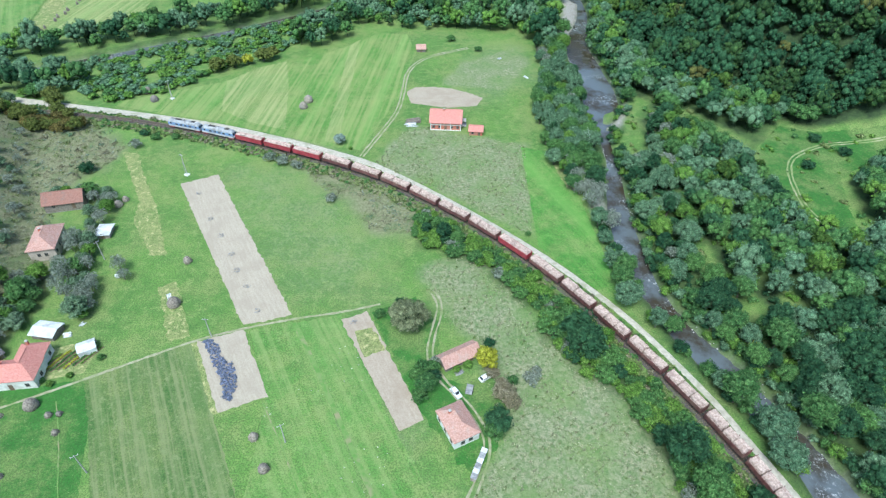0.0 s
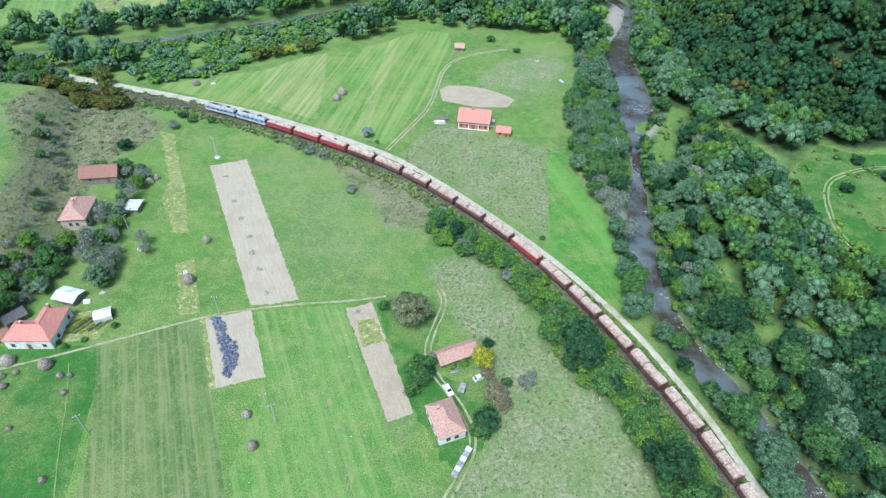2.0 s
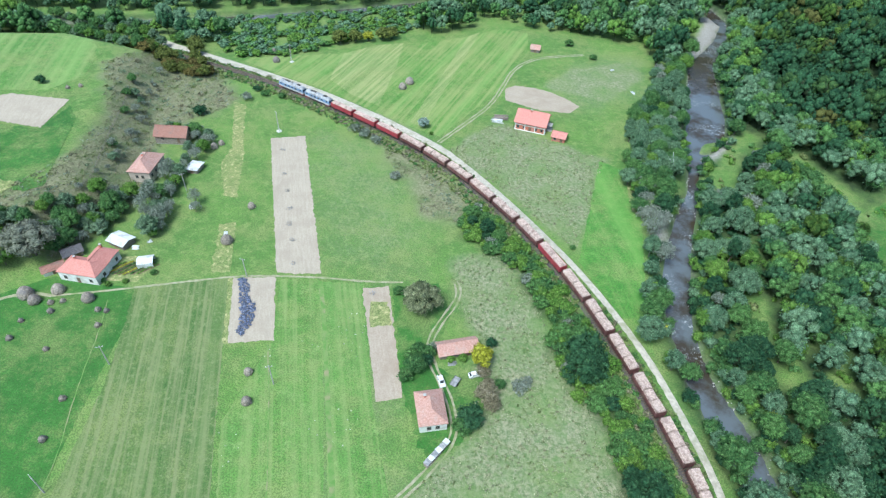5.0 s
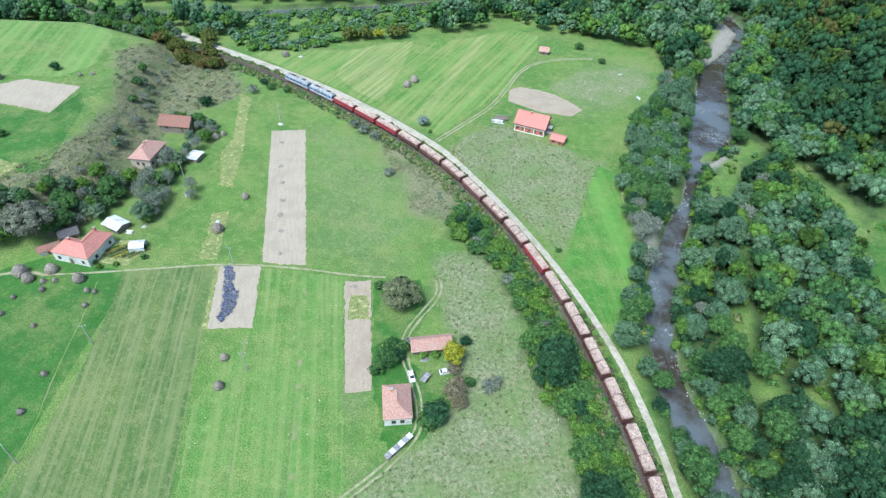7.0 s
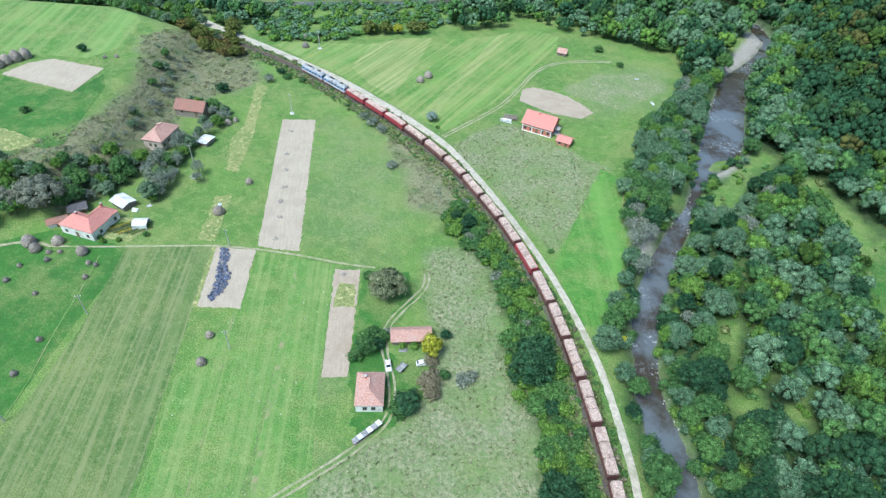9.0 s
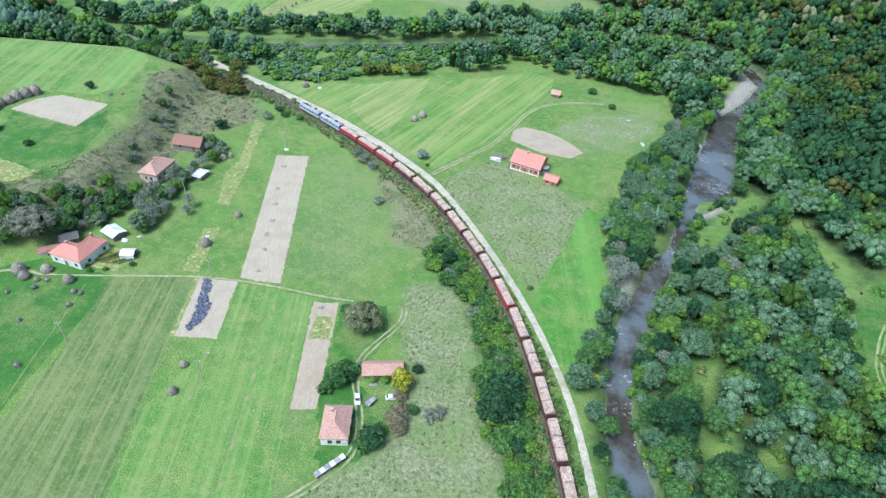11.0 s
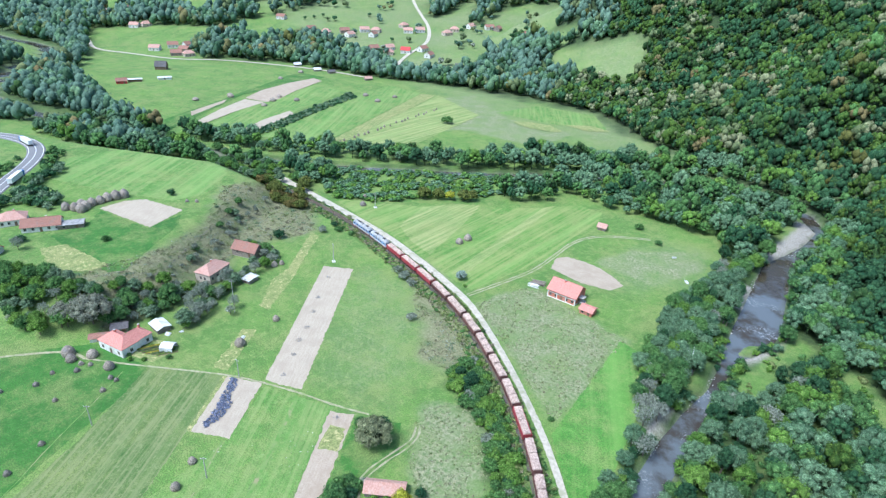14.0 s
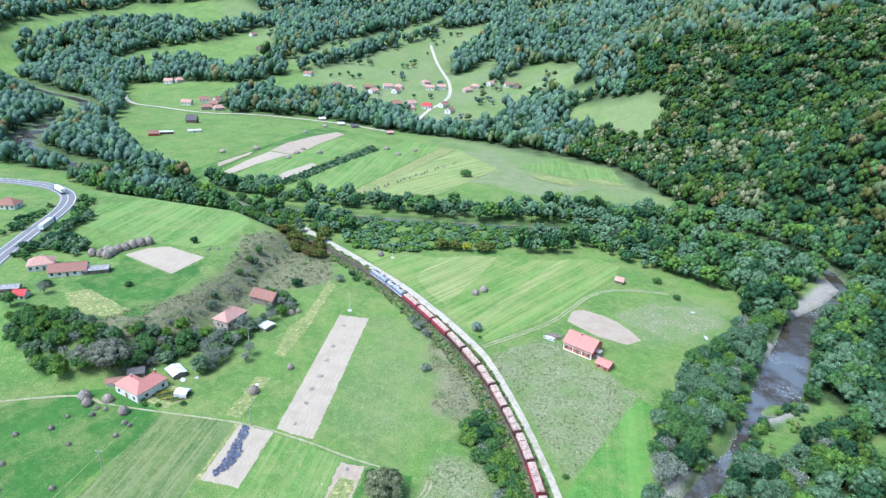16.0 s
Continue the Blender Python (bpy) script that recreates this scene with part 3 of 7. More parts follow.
def trunk_data(r, top, lean=0.0, limbs=4, spread=2.0):
    """A tapered trunk of three lengths with limbs grown out of it: one piece."""
    ring = np.array([(math.cos(a), math.sin(a), 0) for a in np.arange(6) * 1.0472])
    verts, faces = [], []
    for k, (h, w) in enumerate(((-0.4 / top, 1.25), (0.3, 0.85), (0.52, 0.65), (0.74, 0.45), (1.0, 0.18))):
        verts.extend(ring * r * w + np.array([lean * h, 0.1 * h, top * h]))
        if k:
            faces.extend([6 * k - 6 + i, 6 * k - 6 + (i + 1) % 6, 6 * k + (i + 1) % 6, 6 * k + i] for i in range(6))
    for i in range(limbs):
        row, side = 1 + i % 3, (2 * i + i // 3) % 6
        own = [6 * row + side, 6 * row + (side + 1) % 6, 6 * row + (side + 2) % 6]
        a = (side + 0.5) * 1.0472
        tip = np.array([lean * 0.5 + spread * math.cos(a), spread * math.sin(a), top * (0.62 + 0.16 * row)])
        k = len(verts)
        verts.extend([tip + r * 0.12 * np.array(o) for o in ((1, 0, 0), (-0.5, 0.8, 0), (0, 0, 0.9))])
        faces.extend([[own[j], own[(j + 1) % 3], k + (j + 1) % 3, k + j] for j in range(3)] + [[k, k + 1, k + 2]])
    return np.array(verts), faces


def make_tree(name, label, category, tone, r, tall, stem, lobes, leaves, leaf, group="", upright=0.0, bare=0):
    """One tree or bush: a trunk with limbs and a crown of leaf clumps, at the origin."""
    ob = tagged(new(name), label, category, group)
    v, f = trunk_data(max(0.05, 0.028 * tall), stem + tall * 0.6, 0.2, 4 + bare, r * 0.5)
    part("trunk", mesh_of("trunk", v, f, M_BARK), None, ob)
    twiggy = tone in ("grey", "russet")
    lobes, leaves = 2 * lobes, int(leaves * (1.5 if twiggy else 0.85))
    # wood: face count of the core that takes the shade colour
    v, f, wood = crown_mesh_data(r, tall, lobes, leaves, leaf, stem, upright)
    if twiggy:
        # bare crowns: loose twigs alone, through which the ground shows
        v, f, wood = v[12 * lobes + 12:], f[20 * lobes + 20:] - 12 * lobes - 12, 0
    part("crown", mesh_of("crown", v, f, [LEAF[tone], M_STEM_SHADE], True, np.arange(len(f)) < wood), None, ob)
    return ob


def grow(pattern, spots):
    """Copies of tree patterns; spots: (pattern index, x, y, size). The patterns take the first places."""
    used = set()
    for i, x, y, s in spots:
        x, y = float(x), float(y)
        m = pose(x, y, float(height(np.array([x]), np.array([y]))[0]) - 0.1, 0, 0, float(rng.uniform(0, 360)))
        ob = copy_thing(pattern[i], m) if i in used else pattern[i]
        ob.matrix_basis = m @ Matrix.Diagonal((s, s, s * float(rng.uniform(0.88, 1.12)), 1))
        used.add(i)


def stand(name, label, category, x, y, size, tones, tone, r, tall, lobes, leaves, leaf, stem=1.5, sorts=5, shade_core=True, solid=True):
    """Very many trees in one object: trunks and crowns, of a few sorts, turned and sized one by one."""
    proto = [crown_mesh_data(r * rng.uniform(0.85, 1.1), tall * rng.uniform(0.85, 1.15), lobes, leaves, leaf, stem) for _ in range(sorts)]
    for k in range(sorts):
        v, f, wood = proto[k]
        if not solid:
            v, f = v[12 * lobes + 12:], f[20 * lobes + 20:] - 12 * lobes - 12
        b = 0.03 * tall
        c = len(v)
        t = np.array([(b, 0, -1), (-b / 2, b, -1), (-b / 2, -b, -1), (0, 0, stem + tall * 0.5)])
        f = np.vstack([f, np.array([(0, 1, 3), (1, 2, 3), (2, 0, 3)]) + c])
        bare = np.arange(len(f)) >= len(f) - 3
        # trunk faces, plus the shade-coloured core unless switched off
        proto[k] = np.vstack([v, t]), f, bare | (np.arange(len(f)) < wood) if shade_core else bare
    z = height(x, y)
    verts, faces, tint, mats, k = [], [], [], [], 0
    for i in range(len(x)):
        v, f, bare = proto[i % sorts]
        a, s = rng.uniform(0, 6.28), size[i]
        ca, sa = math.cos(a) * s, math.sin(a) * s
        h = s * rng.uniform(0.85, 1.2)
        verts.append(np.column_stack([v[:, 0] * ca - v[:, 1] * sa + x[i], v[:, 0] * sa + v[:, 1] * ca + y[i], v[:, 2] * h + z[i]]))
        faces.append(f + k)
        k += len(v)
        tint.append(np.full(len(v), rng.random()))
        mats.append(np.where(bare, len(tones), tone[i]))
    verts, faces = np.vstack(verts), np.vstack(faces)
    me = bpy.data.meshes.new(name)
    me.vertices.add(len(verts))
    me.vertices.foreach_set("co", verts.astype(np.float32).ravel())
    me.loops.add(faces.size)
    me.loops.foreach_set("vertex_index", faces.astype(np.int32).ravel())
    me.polygons.add(len(faces))
    me.polygons.foreach_set("loop_start", np.arange(0, faces.size, 3, dtype=np.int32))
    me.polygons.foreach_set("material_index", np.concatenate(mats).astype(np.int32))
    me.polygons.foreach_set("use_smooth", np.ones(len(faces), bool))
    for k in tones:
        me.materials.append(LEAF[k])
    me.materials.append(M_STEM_SHADE)
    me.attributes.new("tint", "FLOAT", "POINT").data.foreach_set("value", np.concatenate(tint).astype(np.float32))
    me.update(calc_edges=True)
    me.validate()
    return tagged(new(name, me), label, category, kind="stuff")


def scatter(x0, x1, y0, y1, gap, keep):
    """Uneven places at about that gap, where keep(x, y) holds."""
    x, y = np.meshgrid(np.arange(x0, x1, gap), np.arange(y0, y1, gap))
    x = x + rng.uniform(-0.42, 0.42, x.shape) * gap
    y = y + rng.uniform(-0.42, 0.42, x.shape) * gap
    x, y = x.ravel(), y.ravel()
    k = keep(x, y)
    return x[k], y[k]


def mask(poly, x, y, soft=5.0, rough=3.0, size=14.0):
    """1 inside a region, 0 outside, with an uneven soft edge."""
    return ease((depth_in(poly, x, y) + rough * waves(x, y, size, len(poly))) / soft + 0.5)


SCRUB = [[(-196, 206), (-182, 250), (-158, 238), (-132, 214), (-134, 200), (-142, 190), (-146, 178), (-127, 146), (-126, 126), (-127, 98), (-160, 100), (-154, 140), (-163, 168)],
         [(-62, 207), (-40, 197), (-20, 186), (-4, 172), (-8, 160), (-24, 160), (-36, 178), (-52, 194)]]
DRY = [[(-27, 204), (-14, 236), (36, 219), (32.5, 159), (23.7, 166), (2, 184)],
       [(-7.7, 142.8), (10, 150), (20, 140), (33.9, 111), (49.5, 98), (60, 70), (66, 30), (0, 30), (5, 58), (14, 75), (13, 90), (12, 110), (0, 123)],
       [(0, 275), (10, 300), (40, 320), (48, 300), (30, 270)],
       [(-80, 225), (-60, 222), (-40, 212), (-36, 205), (-55, 212), (-78, 220)], [(-225, 350), (-180, 430), (-110, 430), (-100, 490), (-200, 480)], [(-250, 440), (-262, 505), (-240, 545), (-180, 500), (-135, 472), (-150, 445)]]
WORN = [[(-82, 198), (-62, 200), (-42, 182), (-22, 158), (-14, 132), (-30, 130), (-46, 128), (-70, 165)], [(-40, 112), (-28, 116), (-6, 78), (2, 50), (-8, 40), (-22, 72)], [(-2, 245), (30, 262), (46, 280), (44, 320), (20, 325), (10, 280)]]
GLADES = [[(154, 240), (141, 227), (133.5, 217), (131.5, 206), (130, 190), (129.5, 175), (134, 163), (155, 158), (158, 175), (162, 195), (178, 206), (260, 205), (260, 240), (164, 236)],
          [(73.5, 229), (80, 230.5), (86, 251), (94, 265), (100, 259), (90, 240), (87, 222), (87.7, 212), (81, 206), (74, 208)],
          [(106, 249), (114, 252), (121, 243), (130, 233), (135, 218), (131, 206), (125, 207), (118.5, 222), (110.5, 235)],
          [(86.5, 151), (92.5, 157), (93, 142), (88, 138)], [(91.5, 125), (99, 132), (100.5, 125.5), (95.5, 121)], [(107, 128), (112, 134), (113, 122), (108, 118)], ISLET]


def river_side(x, y):
    """Whether points lie beyond the river, on the wooded side."""
    return inside([*[(p[0], p[1]) for p in RIVER[20:]], (900, -300), (4000, 4000), (-40, 4000), (-60, 540), (0, 470), (-2, 426)], x, y)


BUSHES = [(-11, 173), (3, 167), (20.5, 148.5), (38.5, 130), (55.3, 103.5), (64.6, 85.5), (76.4, 59), (86, 20), (70, 20), (55, 76), (50, 92), (39, 101), (32, 114), (27, 127), (13, 144), (-8, 153)]
W_FAR = [
    [(-1077, 396), (-1106, 457), (-1122, 517), (-1246, 662), (-1166, 678), (-1065, 678), (-1001, 786), (-952, 750), (-928, 642), (-912, 553), (-906, 484), (-860, 452), (-784, 454), (-702, 390), (-560, 300), (-647, 320), (-852, 400), (-853, 350), (-823, 300), (-1000, 330)],
    [(-797, 290), (-798, 330), (-681, 330), (-564, 318), (-488, 290), (-431, 272), (-373, 266), (-320, 262), (-300, 262), (-320, 240), (-345, 205), (-434, 220), (-470, 200), (-507, 189), (-592, 200), (-700, 200)],
    [(-1420, 480), (-1250, 430), (-1106, 457), (-912, 440), (-860, 452), (-784, 454), (-715, 440), (-690, 500), (-575, 474), (-526, 508), (-489, 532), (-405, 538), (-372, 540), (-300, 560), (-230, 560), (-117, 560), (-80, 520), (-24, 490),
     (30, 460), (92, 440), (160, 440), (120, 640), (85, 800), (-20, 910), (-340, 1500), (-570, 1350), (-770, 1200), (-980, 1060), (-1140, 880), (-1400, 740)]]
OPEN_FAR = [
    [(-538, 300), (-671, 374), (-694, 411), (-604, 423), (-568, 467), (-517, 401), (-502, 339), (-467, 290)],
    [(-856, 475), (-785, 521), (-690, 570), (-686, 659), (-630, 611), (-638, 549), (-656, 519), (-651, 446), (-653, 412), (-683, 389)],
    [(-987, 519), (-990, 599), (-975, 635), (-952, 705), (-942, 847), (-809, 726), (-773, 653), (-752, 588), (-878, 599), (-912, 511)],
    [(-1215, 446), (-1248, 497), (-1341, 635), (-1314, 731), (-1234, 806), (-1151, 835), (-1094, 903), (-1063, 873), (-1027, 925), (-983, 816), (-992, 763), (-1022, 716), (-1110, 695), (-1157, 636), (-1171, 557), (-1184, 495), (-1192, 436)],
    [(-749, 680), (-746, 776), (-733, 891), (-714, 990), (-720, 1124), (-670, 1026), (-678, 954), (-675, 908), (-689, 828), (-695, 736), (-690, 644)],
    [(-689, 622), (-673, 720), (-661, 814), (-661, 908), (-658, 994), (-663, 1039), (-617, 1116), (-579, 1092), (-573, 1030), (-568, 945), (-533, 865), (-492, 825), (-490, 944), (-457, 898), (-416, 810), (-415, 861), (-426, 916), (-410, 968), (-358, 999),
     (-242, 764), (-254, 736), (-291, 745), (-335, 722), (-303, 664), (-300, 619), (-320, 598), (-344, 573), (-400, 609), (-470, 608), (-539, 621), (-586, 583), (-601, 559)],
    [(-229, 683), (-207, 703), (-169, 705), (-110, 687), (-101, 646), (-102, 626), (-126, 630), (-165, 647), (-201, 658)],
    [(-259, 733), (-220, 745), (-205, 732), (-218, 700)], [(-99, 694), (-43, 698), (-61, 679)]]
FIELD_FAR = [(-640, 330), (-600, 420), (-560, 480), (-367, 540), (-300, 560), (-180, 575), (-105, 565), (-60, 520), (-30, 478), (-60, 440), (-100, 400), (-160, 360), (-210, 330), (-270, 300), (-340, 285), (-450, 290)]
ny, nx = GX.shape
_i = np.arange((ny - 1) * (nx - 1))
_a = (_i // (nx - 1)) * nx + _i % (nx - 1)
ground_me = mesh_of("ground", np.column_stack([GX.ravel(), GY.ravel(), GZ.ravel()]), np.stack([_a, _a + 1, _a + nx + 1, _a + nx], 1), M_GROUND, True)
_x, _y = GX.ravel(), GY.ravel()
_bank, _wide = off_line(RIVER, _x, _y)
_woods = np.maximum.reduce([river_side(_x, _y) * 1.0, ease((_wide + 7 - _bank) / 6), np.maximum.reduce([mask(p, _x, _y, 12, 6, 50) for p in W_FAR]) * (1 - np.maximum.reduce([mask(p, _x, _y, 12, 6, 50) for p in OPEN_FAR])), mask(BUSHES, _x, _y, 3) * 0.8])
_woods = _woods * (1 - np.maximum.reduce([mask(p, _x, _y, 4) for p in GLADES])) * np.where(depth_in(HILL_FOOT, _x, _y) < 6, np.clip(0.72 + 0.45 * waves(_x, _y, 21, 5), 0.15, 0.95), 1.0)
# dry grass; beyond the far fields it also paints haze's paleness into the meadows
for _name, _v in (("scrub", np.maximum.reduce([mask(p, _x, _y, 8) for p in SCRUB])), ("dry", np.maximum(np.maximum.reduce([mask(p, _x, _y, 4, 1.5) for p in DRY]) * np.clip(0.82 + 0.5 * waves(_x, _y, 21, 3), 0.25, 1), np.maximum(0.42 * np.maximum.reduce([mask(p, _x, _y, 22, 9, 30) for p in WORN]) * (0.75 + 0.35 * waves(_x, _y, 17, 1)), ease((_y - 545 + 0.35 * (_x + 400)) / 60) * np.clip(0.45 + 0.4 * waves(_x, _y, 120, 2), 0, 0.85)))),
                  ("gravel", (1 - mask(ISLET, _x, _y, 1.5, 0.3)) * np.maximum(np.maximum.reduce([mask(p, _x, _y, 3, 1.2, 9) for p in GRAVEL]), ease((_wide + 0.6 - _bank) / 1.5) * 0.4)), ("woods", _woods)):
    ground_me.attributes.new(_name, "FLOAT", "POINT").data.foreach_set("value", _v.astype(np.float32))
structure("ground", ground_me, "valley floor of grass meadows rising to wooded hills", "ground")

river_me = ribbon("river", RIVER, [(-1.6, -2.0), (0, -2.0), (1.6, -2.0)], M_WATER, 3.0)
structure("river", river_me, "shallow brown river with ripples winding through the valley", "river")
structure("gravel_road", ribbon("gravel_road", np.column_stack([ROAD, np.interp(ROAD[:, 0], [-190, -60, -20, 60], [2.6, 1.9, 1.35, 1.0])]), [(-1.25, -0.1), (-1.0, 0.1), (0, 0.16), (1.0, 0.1), (1.25, -0.1)], M_LANE, 1.5, height, 0.12),
          "pale gravel road running beside the railway", "road")
structure("railway_bed", ribbon("railway_bed", RAIL, [(-2.3, -0.3), (-1.5, 0.36), (0, 0.4), (1.5, 0.36), (2.3, -0.3)], M_BALLAST, 2.0, lambda x, y: 0 * x + 0.75),
          "ballast bed of a single railway line", "railway")


# ---- woods ----
def in_any(polys, x, y):
    k = np.zeros(np.shape(x), bool)
    for p in polys:
        k |= inside(p, x, y)
    return k


def near_wood(x, y):
    """Where the hillside forest grows."""
    bank, wide = off_line(RIVER, x, y)
    return river_side(x, y) & (bank > wide + 1.6) & ~in_any(GLADES, x, y) & (np.minimum.reduce([off_line(p, x, y, True)[0] for p in GLADES]) > 1.8) & ~in_any(GRAVEL, x, y)


# ---- fields, tracks ----
def patch(name, poly, material, label, category="field", lift=0.05, wobble=0.3, drape=False):
    """A field with an uneven edge, lying on the land."""
    pts = []
    for (ax, ay), (bx, by) in zip(poly, poly[1:] + poly[:1]):
        n = max(2, int(math.hypot(bx - ax, by - ay) / 1.2))
        for i in range(n):
            k = i / n
            x, y = ax + (bx - ax) * k, ay + (by - ay) * k
            pts.append((x + wobble * noise.noise((x * 0.9, y * 0.9, 3)) * 1.6, y + wobble * noise.noise((x * 0.9, y * 0.9, 9)) * 1.6))
    bm = bmesh.new()
    bm.faces.new([bm.verts.new((x, y, 0)) for x, y in pts])
    bmesh.ops.triangulate(bm, faces=bm.faces[:])
    if drape:
        for _ in range(5):
            long = [e for e in bm.edges if e.calc_length() > 5]
            bmesh.ops.subdivide_edges(bm, edges=long, cuts=1)
            bmesh.ops.triangulate(bm, faces=[f for f in bm.faces if len(f.verts) > 3])
        z = height(np.array([v.co.x for v in bm.verts]), np.array([v.co.y for v in bm.verts]))
        for v, h in zip(bm.verts, z):
            v.co.z = h
    for f in bm.faces:
        if f.normal.z < 0:
            f.normal_flip()
    for v in bm.verts:
        v.co.z += lift
    me = bpy.data.meshes.new(name)
    bm.to_mesh(me)
    bm.free()
    me.materials.append(material)
    return structure(name, me, label, category)


patch("meadow_west", [(-140, 74), (-124, 93), (-106, 95), (-93, 98), (-86, 72), (-79, 51), (-70, 22), (-150, 10)], M_LUSH, "lush bright green grazed meadow with haystacks", "meadow", 0.03)
patch("meadow_mown", [(-97, 97), (-70, 110.5), (-58, 85), (-46, 63), (-34, 42), (-20, 10), (-62, 10), (-72, 38), (-81, 65), (-90, 84)], M_MOWN, "mown meadow with long raked swaths", "meadow", 0.05)
patch("meadow_middle", [(-56, 115), (-44, 118.5), (-29, 90), (-12, 55), (2, 20), (-18, 12), (-33, 43), (-45, 64), (-46, 91)], M_BRIGHT, "bright green mown strip of meadow", "meadow", 0.04)
patch("meadow_east", [(-43, 118), (-30, 121.5), (-10.5, 81), (2, 60), (12, 40), (4, 30), (-11, 55), (-28.5, 90)], M_BRIGHT, "bright green strip of meadow beside a garden", "meadow", 0.055)
patch("meadow_strips", [(-156, 252), (-110, 275), (-80, 297), (-50, 322), (-36, 340), (-20, 338), (-14, 312), (-16, 300), (-19, 266), (-34, 214), (-50, 218), (-106, 238.5), (-128, 243)], M_SWATH, "mown meadow in long parallel strips", "meadow", 0.04)
patch("meadow_pale", [(-101.6, 247), (-107, 276), (-95, 292), (-82, 300), (-75, 270), (-68.8, 230), (-85, 236)], M_PALE, "pale mown strip of meadow", "meadow", 0.07)
patch("meadow_pale_two", [(-50, 221), (-51, 322), (-46, 330), (-44, 219)], M_PALE, "pale mown strip of meadow", "meadow", 0.07)
patch("meadow_riverside", [(34, 218), (46, 214), (53, 184), (56, 149), (60, 121), (66, 113), (59, 122), (47, 137), (34, 154)], M_VIVID, "bright green strip of meadow between field and river trees", "meadow", 0.06)
patch("yard_grass", [(-21, 122.5), (-8, 129), (0, 118), (0, 99), (8, 96), (14, 101), (18, 92), (15, 78), (8, 70), (-2, 84), (-5, 88)], M_LUSH, "lush grass round the cottage yard", "grass", 0.03, 0.9)
patch("stubble_by_river", [(47, 222), (52, 214), (55, 190), (50, 186), (46, 204)], M_STRAW_FIELD, "dry straw-coloured patch of meadow", "field", 0.08, 0.8)
patch("tilled_strip", [(-101, 188.5), (-88.2, 195), (-44.7, 121), (-58.5, 116.8)], M_SOIL, "long bare tilled strip of pale soil", "field", 0.1, 0.4)
patch("tilled_plot", [(-70.2, 110.3), (-58, 115.2), (-45.5, 92), (-57.5, 86.8)], M_SOIL, "bare tilled plot of pale soil", "field", 0.1, 0.4)
patch("stubble_edge", [(-71.6, 109.7), (-70.1, 110.4), (-57.2, 86.7), (-58.9, 86)], M_STRAW_FIELD, "dry straw edge along a tilled plot", "field", 0.09, 0.4)
patch("tilled_garden", [(-29.6, 119.2), (-22, 122.8), (-3.7, 85.3), (-10, 82)], M_SOIL_RED, "long bare tilled garden strip", "field", 0.1, 0.4)
patch("garden_green", [(-25.2, 114.6), (-19.9, 116.6), (-15.5, 107.8), (-21.3, 105.2)], M_STRAW_FIELD, "green planted end of a garden strip", "field", 0.14, 0.5)
patch("ploughed_plot", [(-17, 267), (-13, 272), (-3, 272.5), (6, 270.5), (14, 266), (20, 261.5), (16.5, 253.5), (3, 251.5), (-14.5, 255.5)], M_SOIL_PLOT, "ploughed oval plot of brown soil", "field", 0.1, 0.5)
patch("lane_strip", [(-132, 210.5), (-126, 210.5), (-118, 196), (-104.5, 173), (-92, 147.5), (-97, 147), (-110, 165), (-113, 178), (-123, 195)], M_STRAW_FIELD, "dry straw-coloured strip of garden ground", "field", 0.06, 0.7)
patch("hay_strip", [(-89.5, 132.5), (-84.5, 135), (-72.8, 112.6), (-78.4, 110)], M_STRAW_FIELD, "dry straw-coloured strip with a haystack", "field", 0.08, 0.8)
patch("garden_plot", [(-111, 107), (-104, 110), (-97.5, 106), (-98, 99), (-107.5, 96.5)], M_STRAW_FIELD, "small vegetable garden with yellowing beds", "garden", 0.09, 0.5)
patch("terrace_meadow", [(-277, 151), (-305, 176), (-297, 206), (-262, 228), (-222, 228), (-206, 216), (-194, 192), (-199, 176), (-224, 166)], M_BRIGHT, "bright meadow on the upper terrace", "meadow", 0.12, 0.5, True)
patch("terrace_plot", [(-217, 147), (-217, 160), (-211, 168), (-184, 172), (-178, 150)], M_SOIL, "bare tilled plot on the terrace", "field", 0.18, 0.5, True)
patch("terrace_green", [(-205, 135), (-214, 146), (-178, 149), (-180, 168), (-170, 160), (-148, 120), (-152, 115), (-168, 114), (-203, 117)], M_LUSH, "lush green paddock on the terrace", "meadow", 0.12, 0.5, True)
patch("terrace_stubble", [(-194, 108), (-190, 117), (-157, 118.5), (-158, 111), (-164, 106), (-172, 102)], M_STRAW_FIELD, "dry patch of paddock on the terrace", "field", 0.18, 0.6, True)
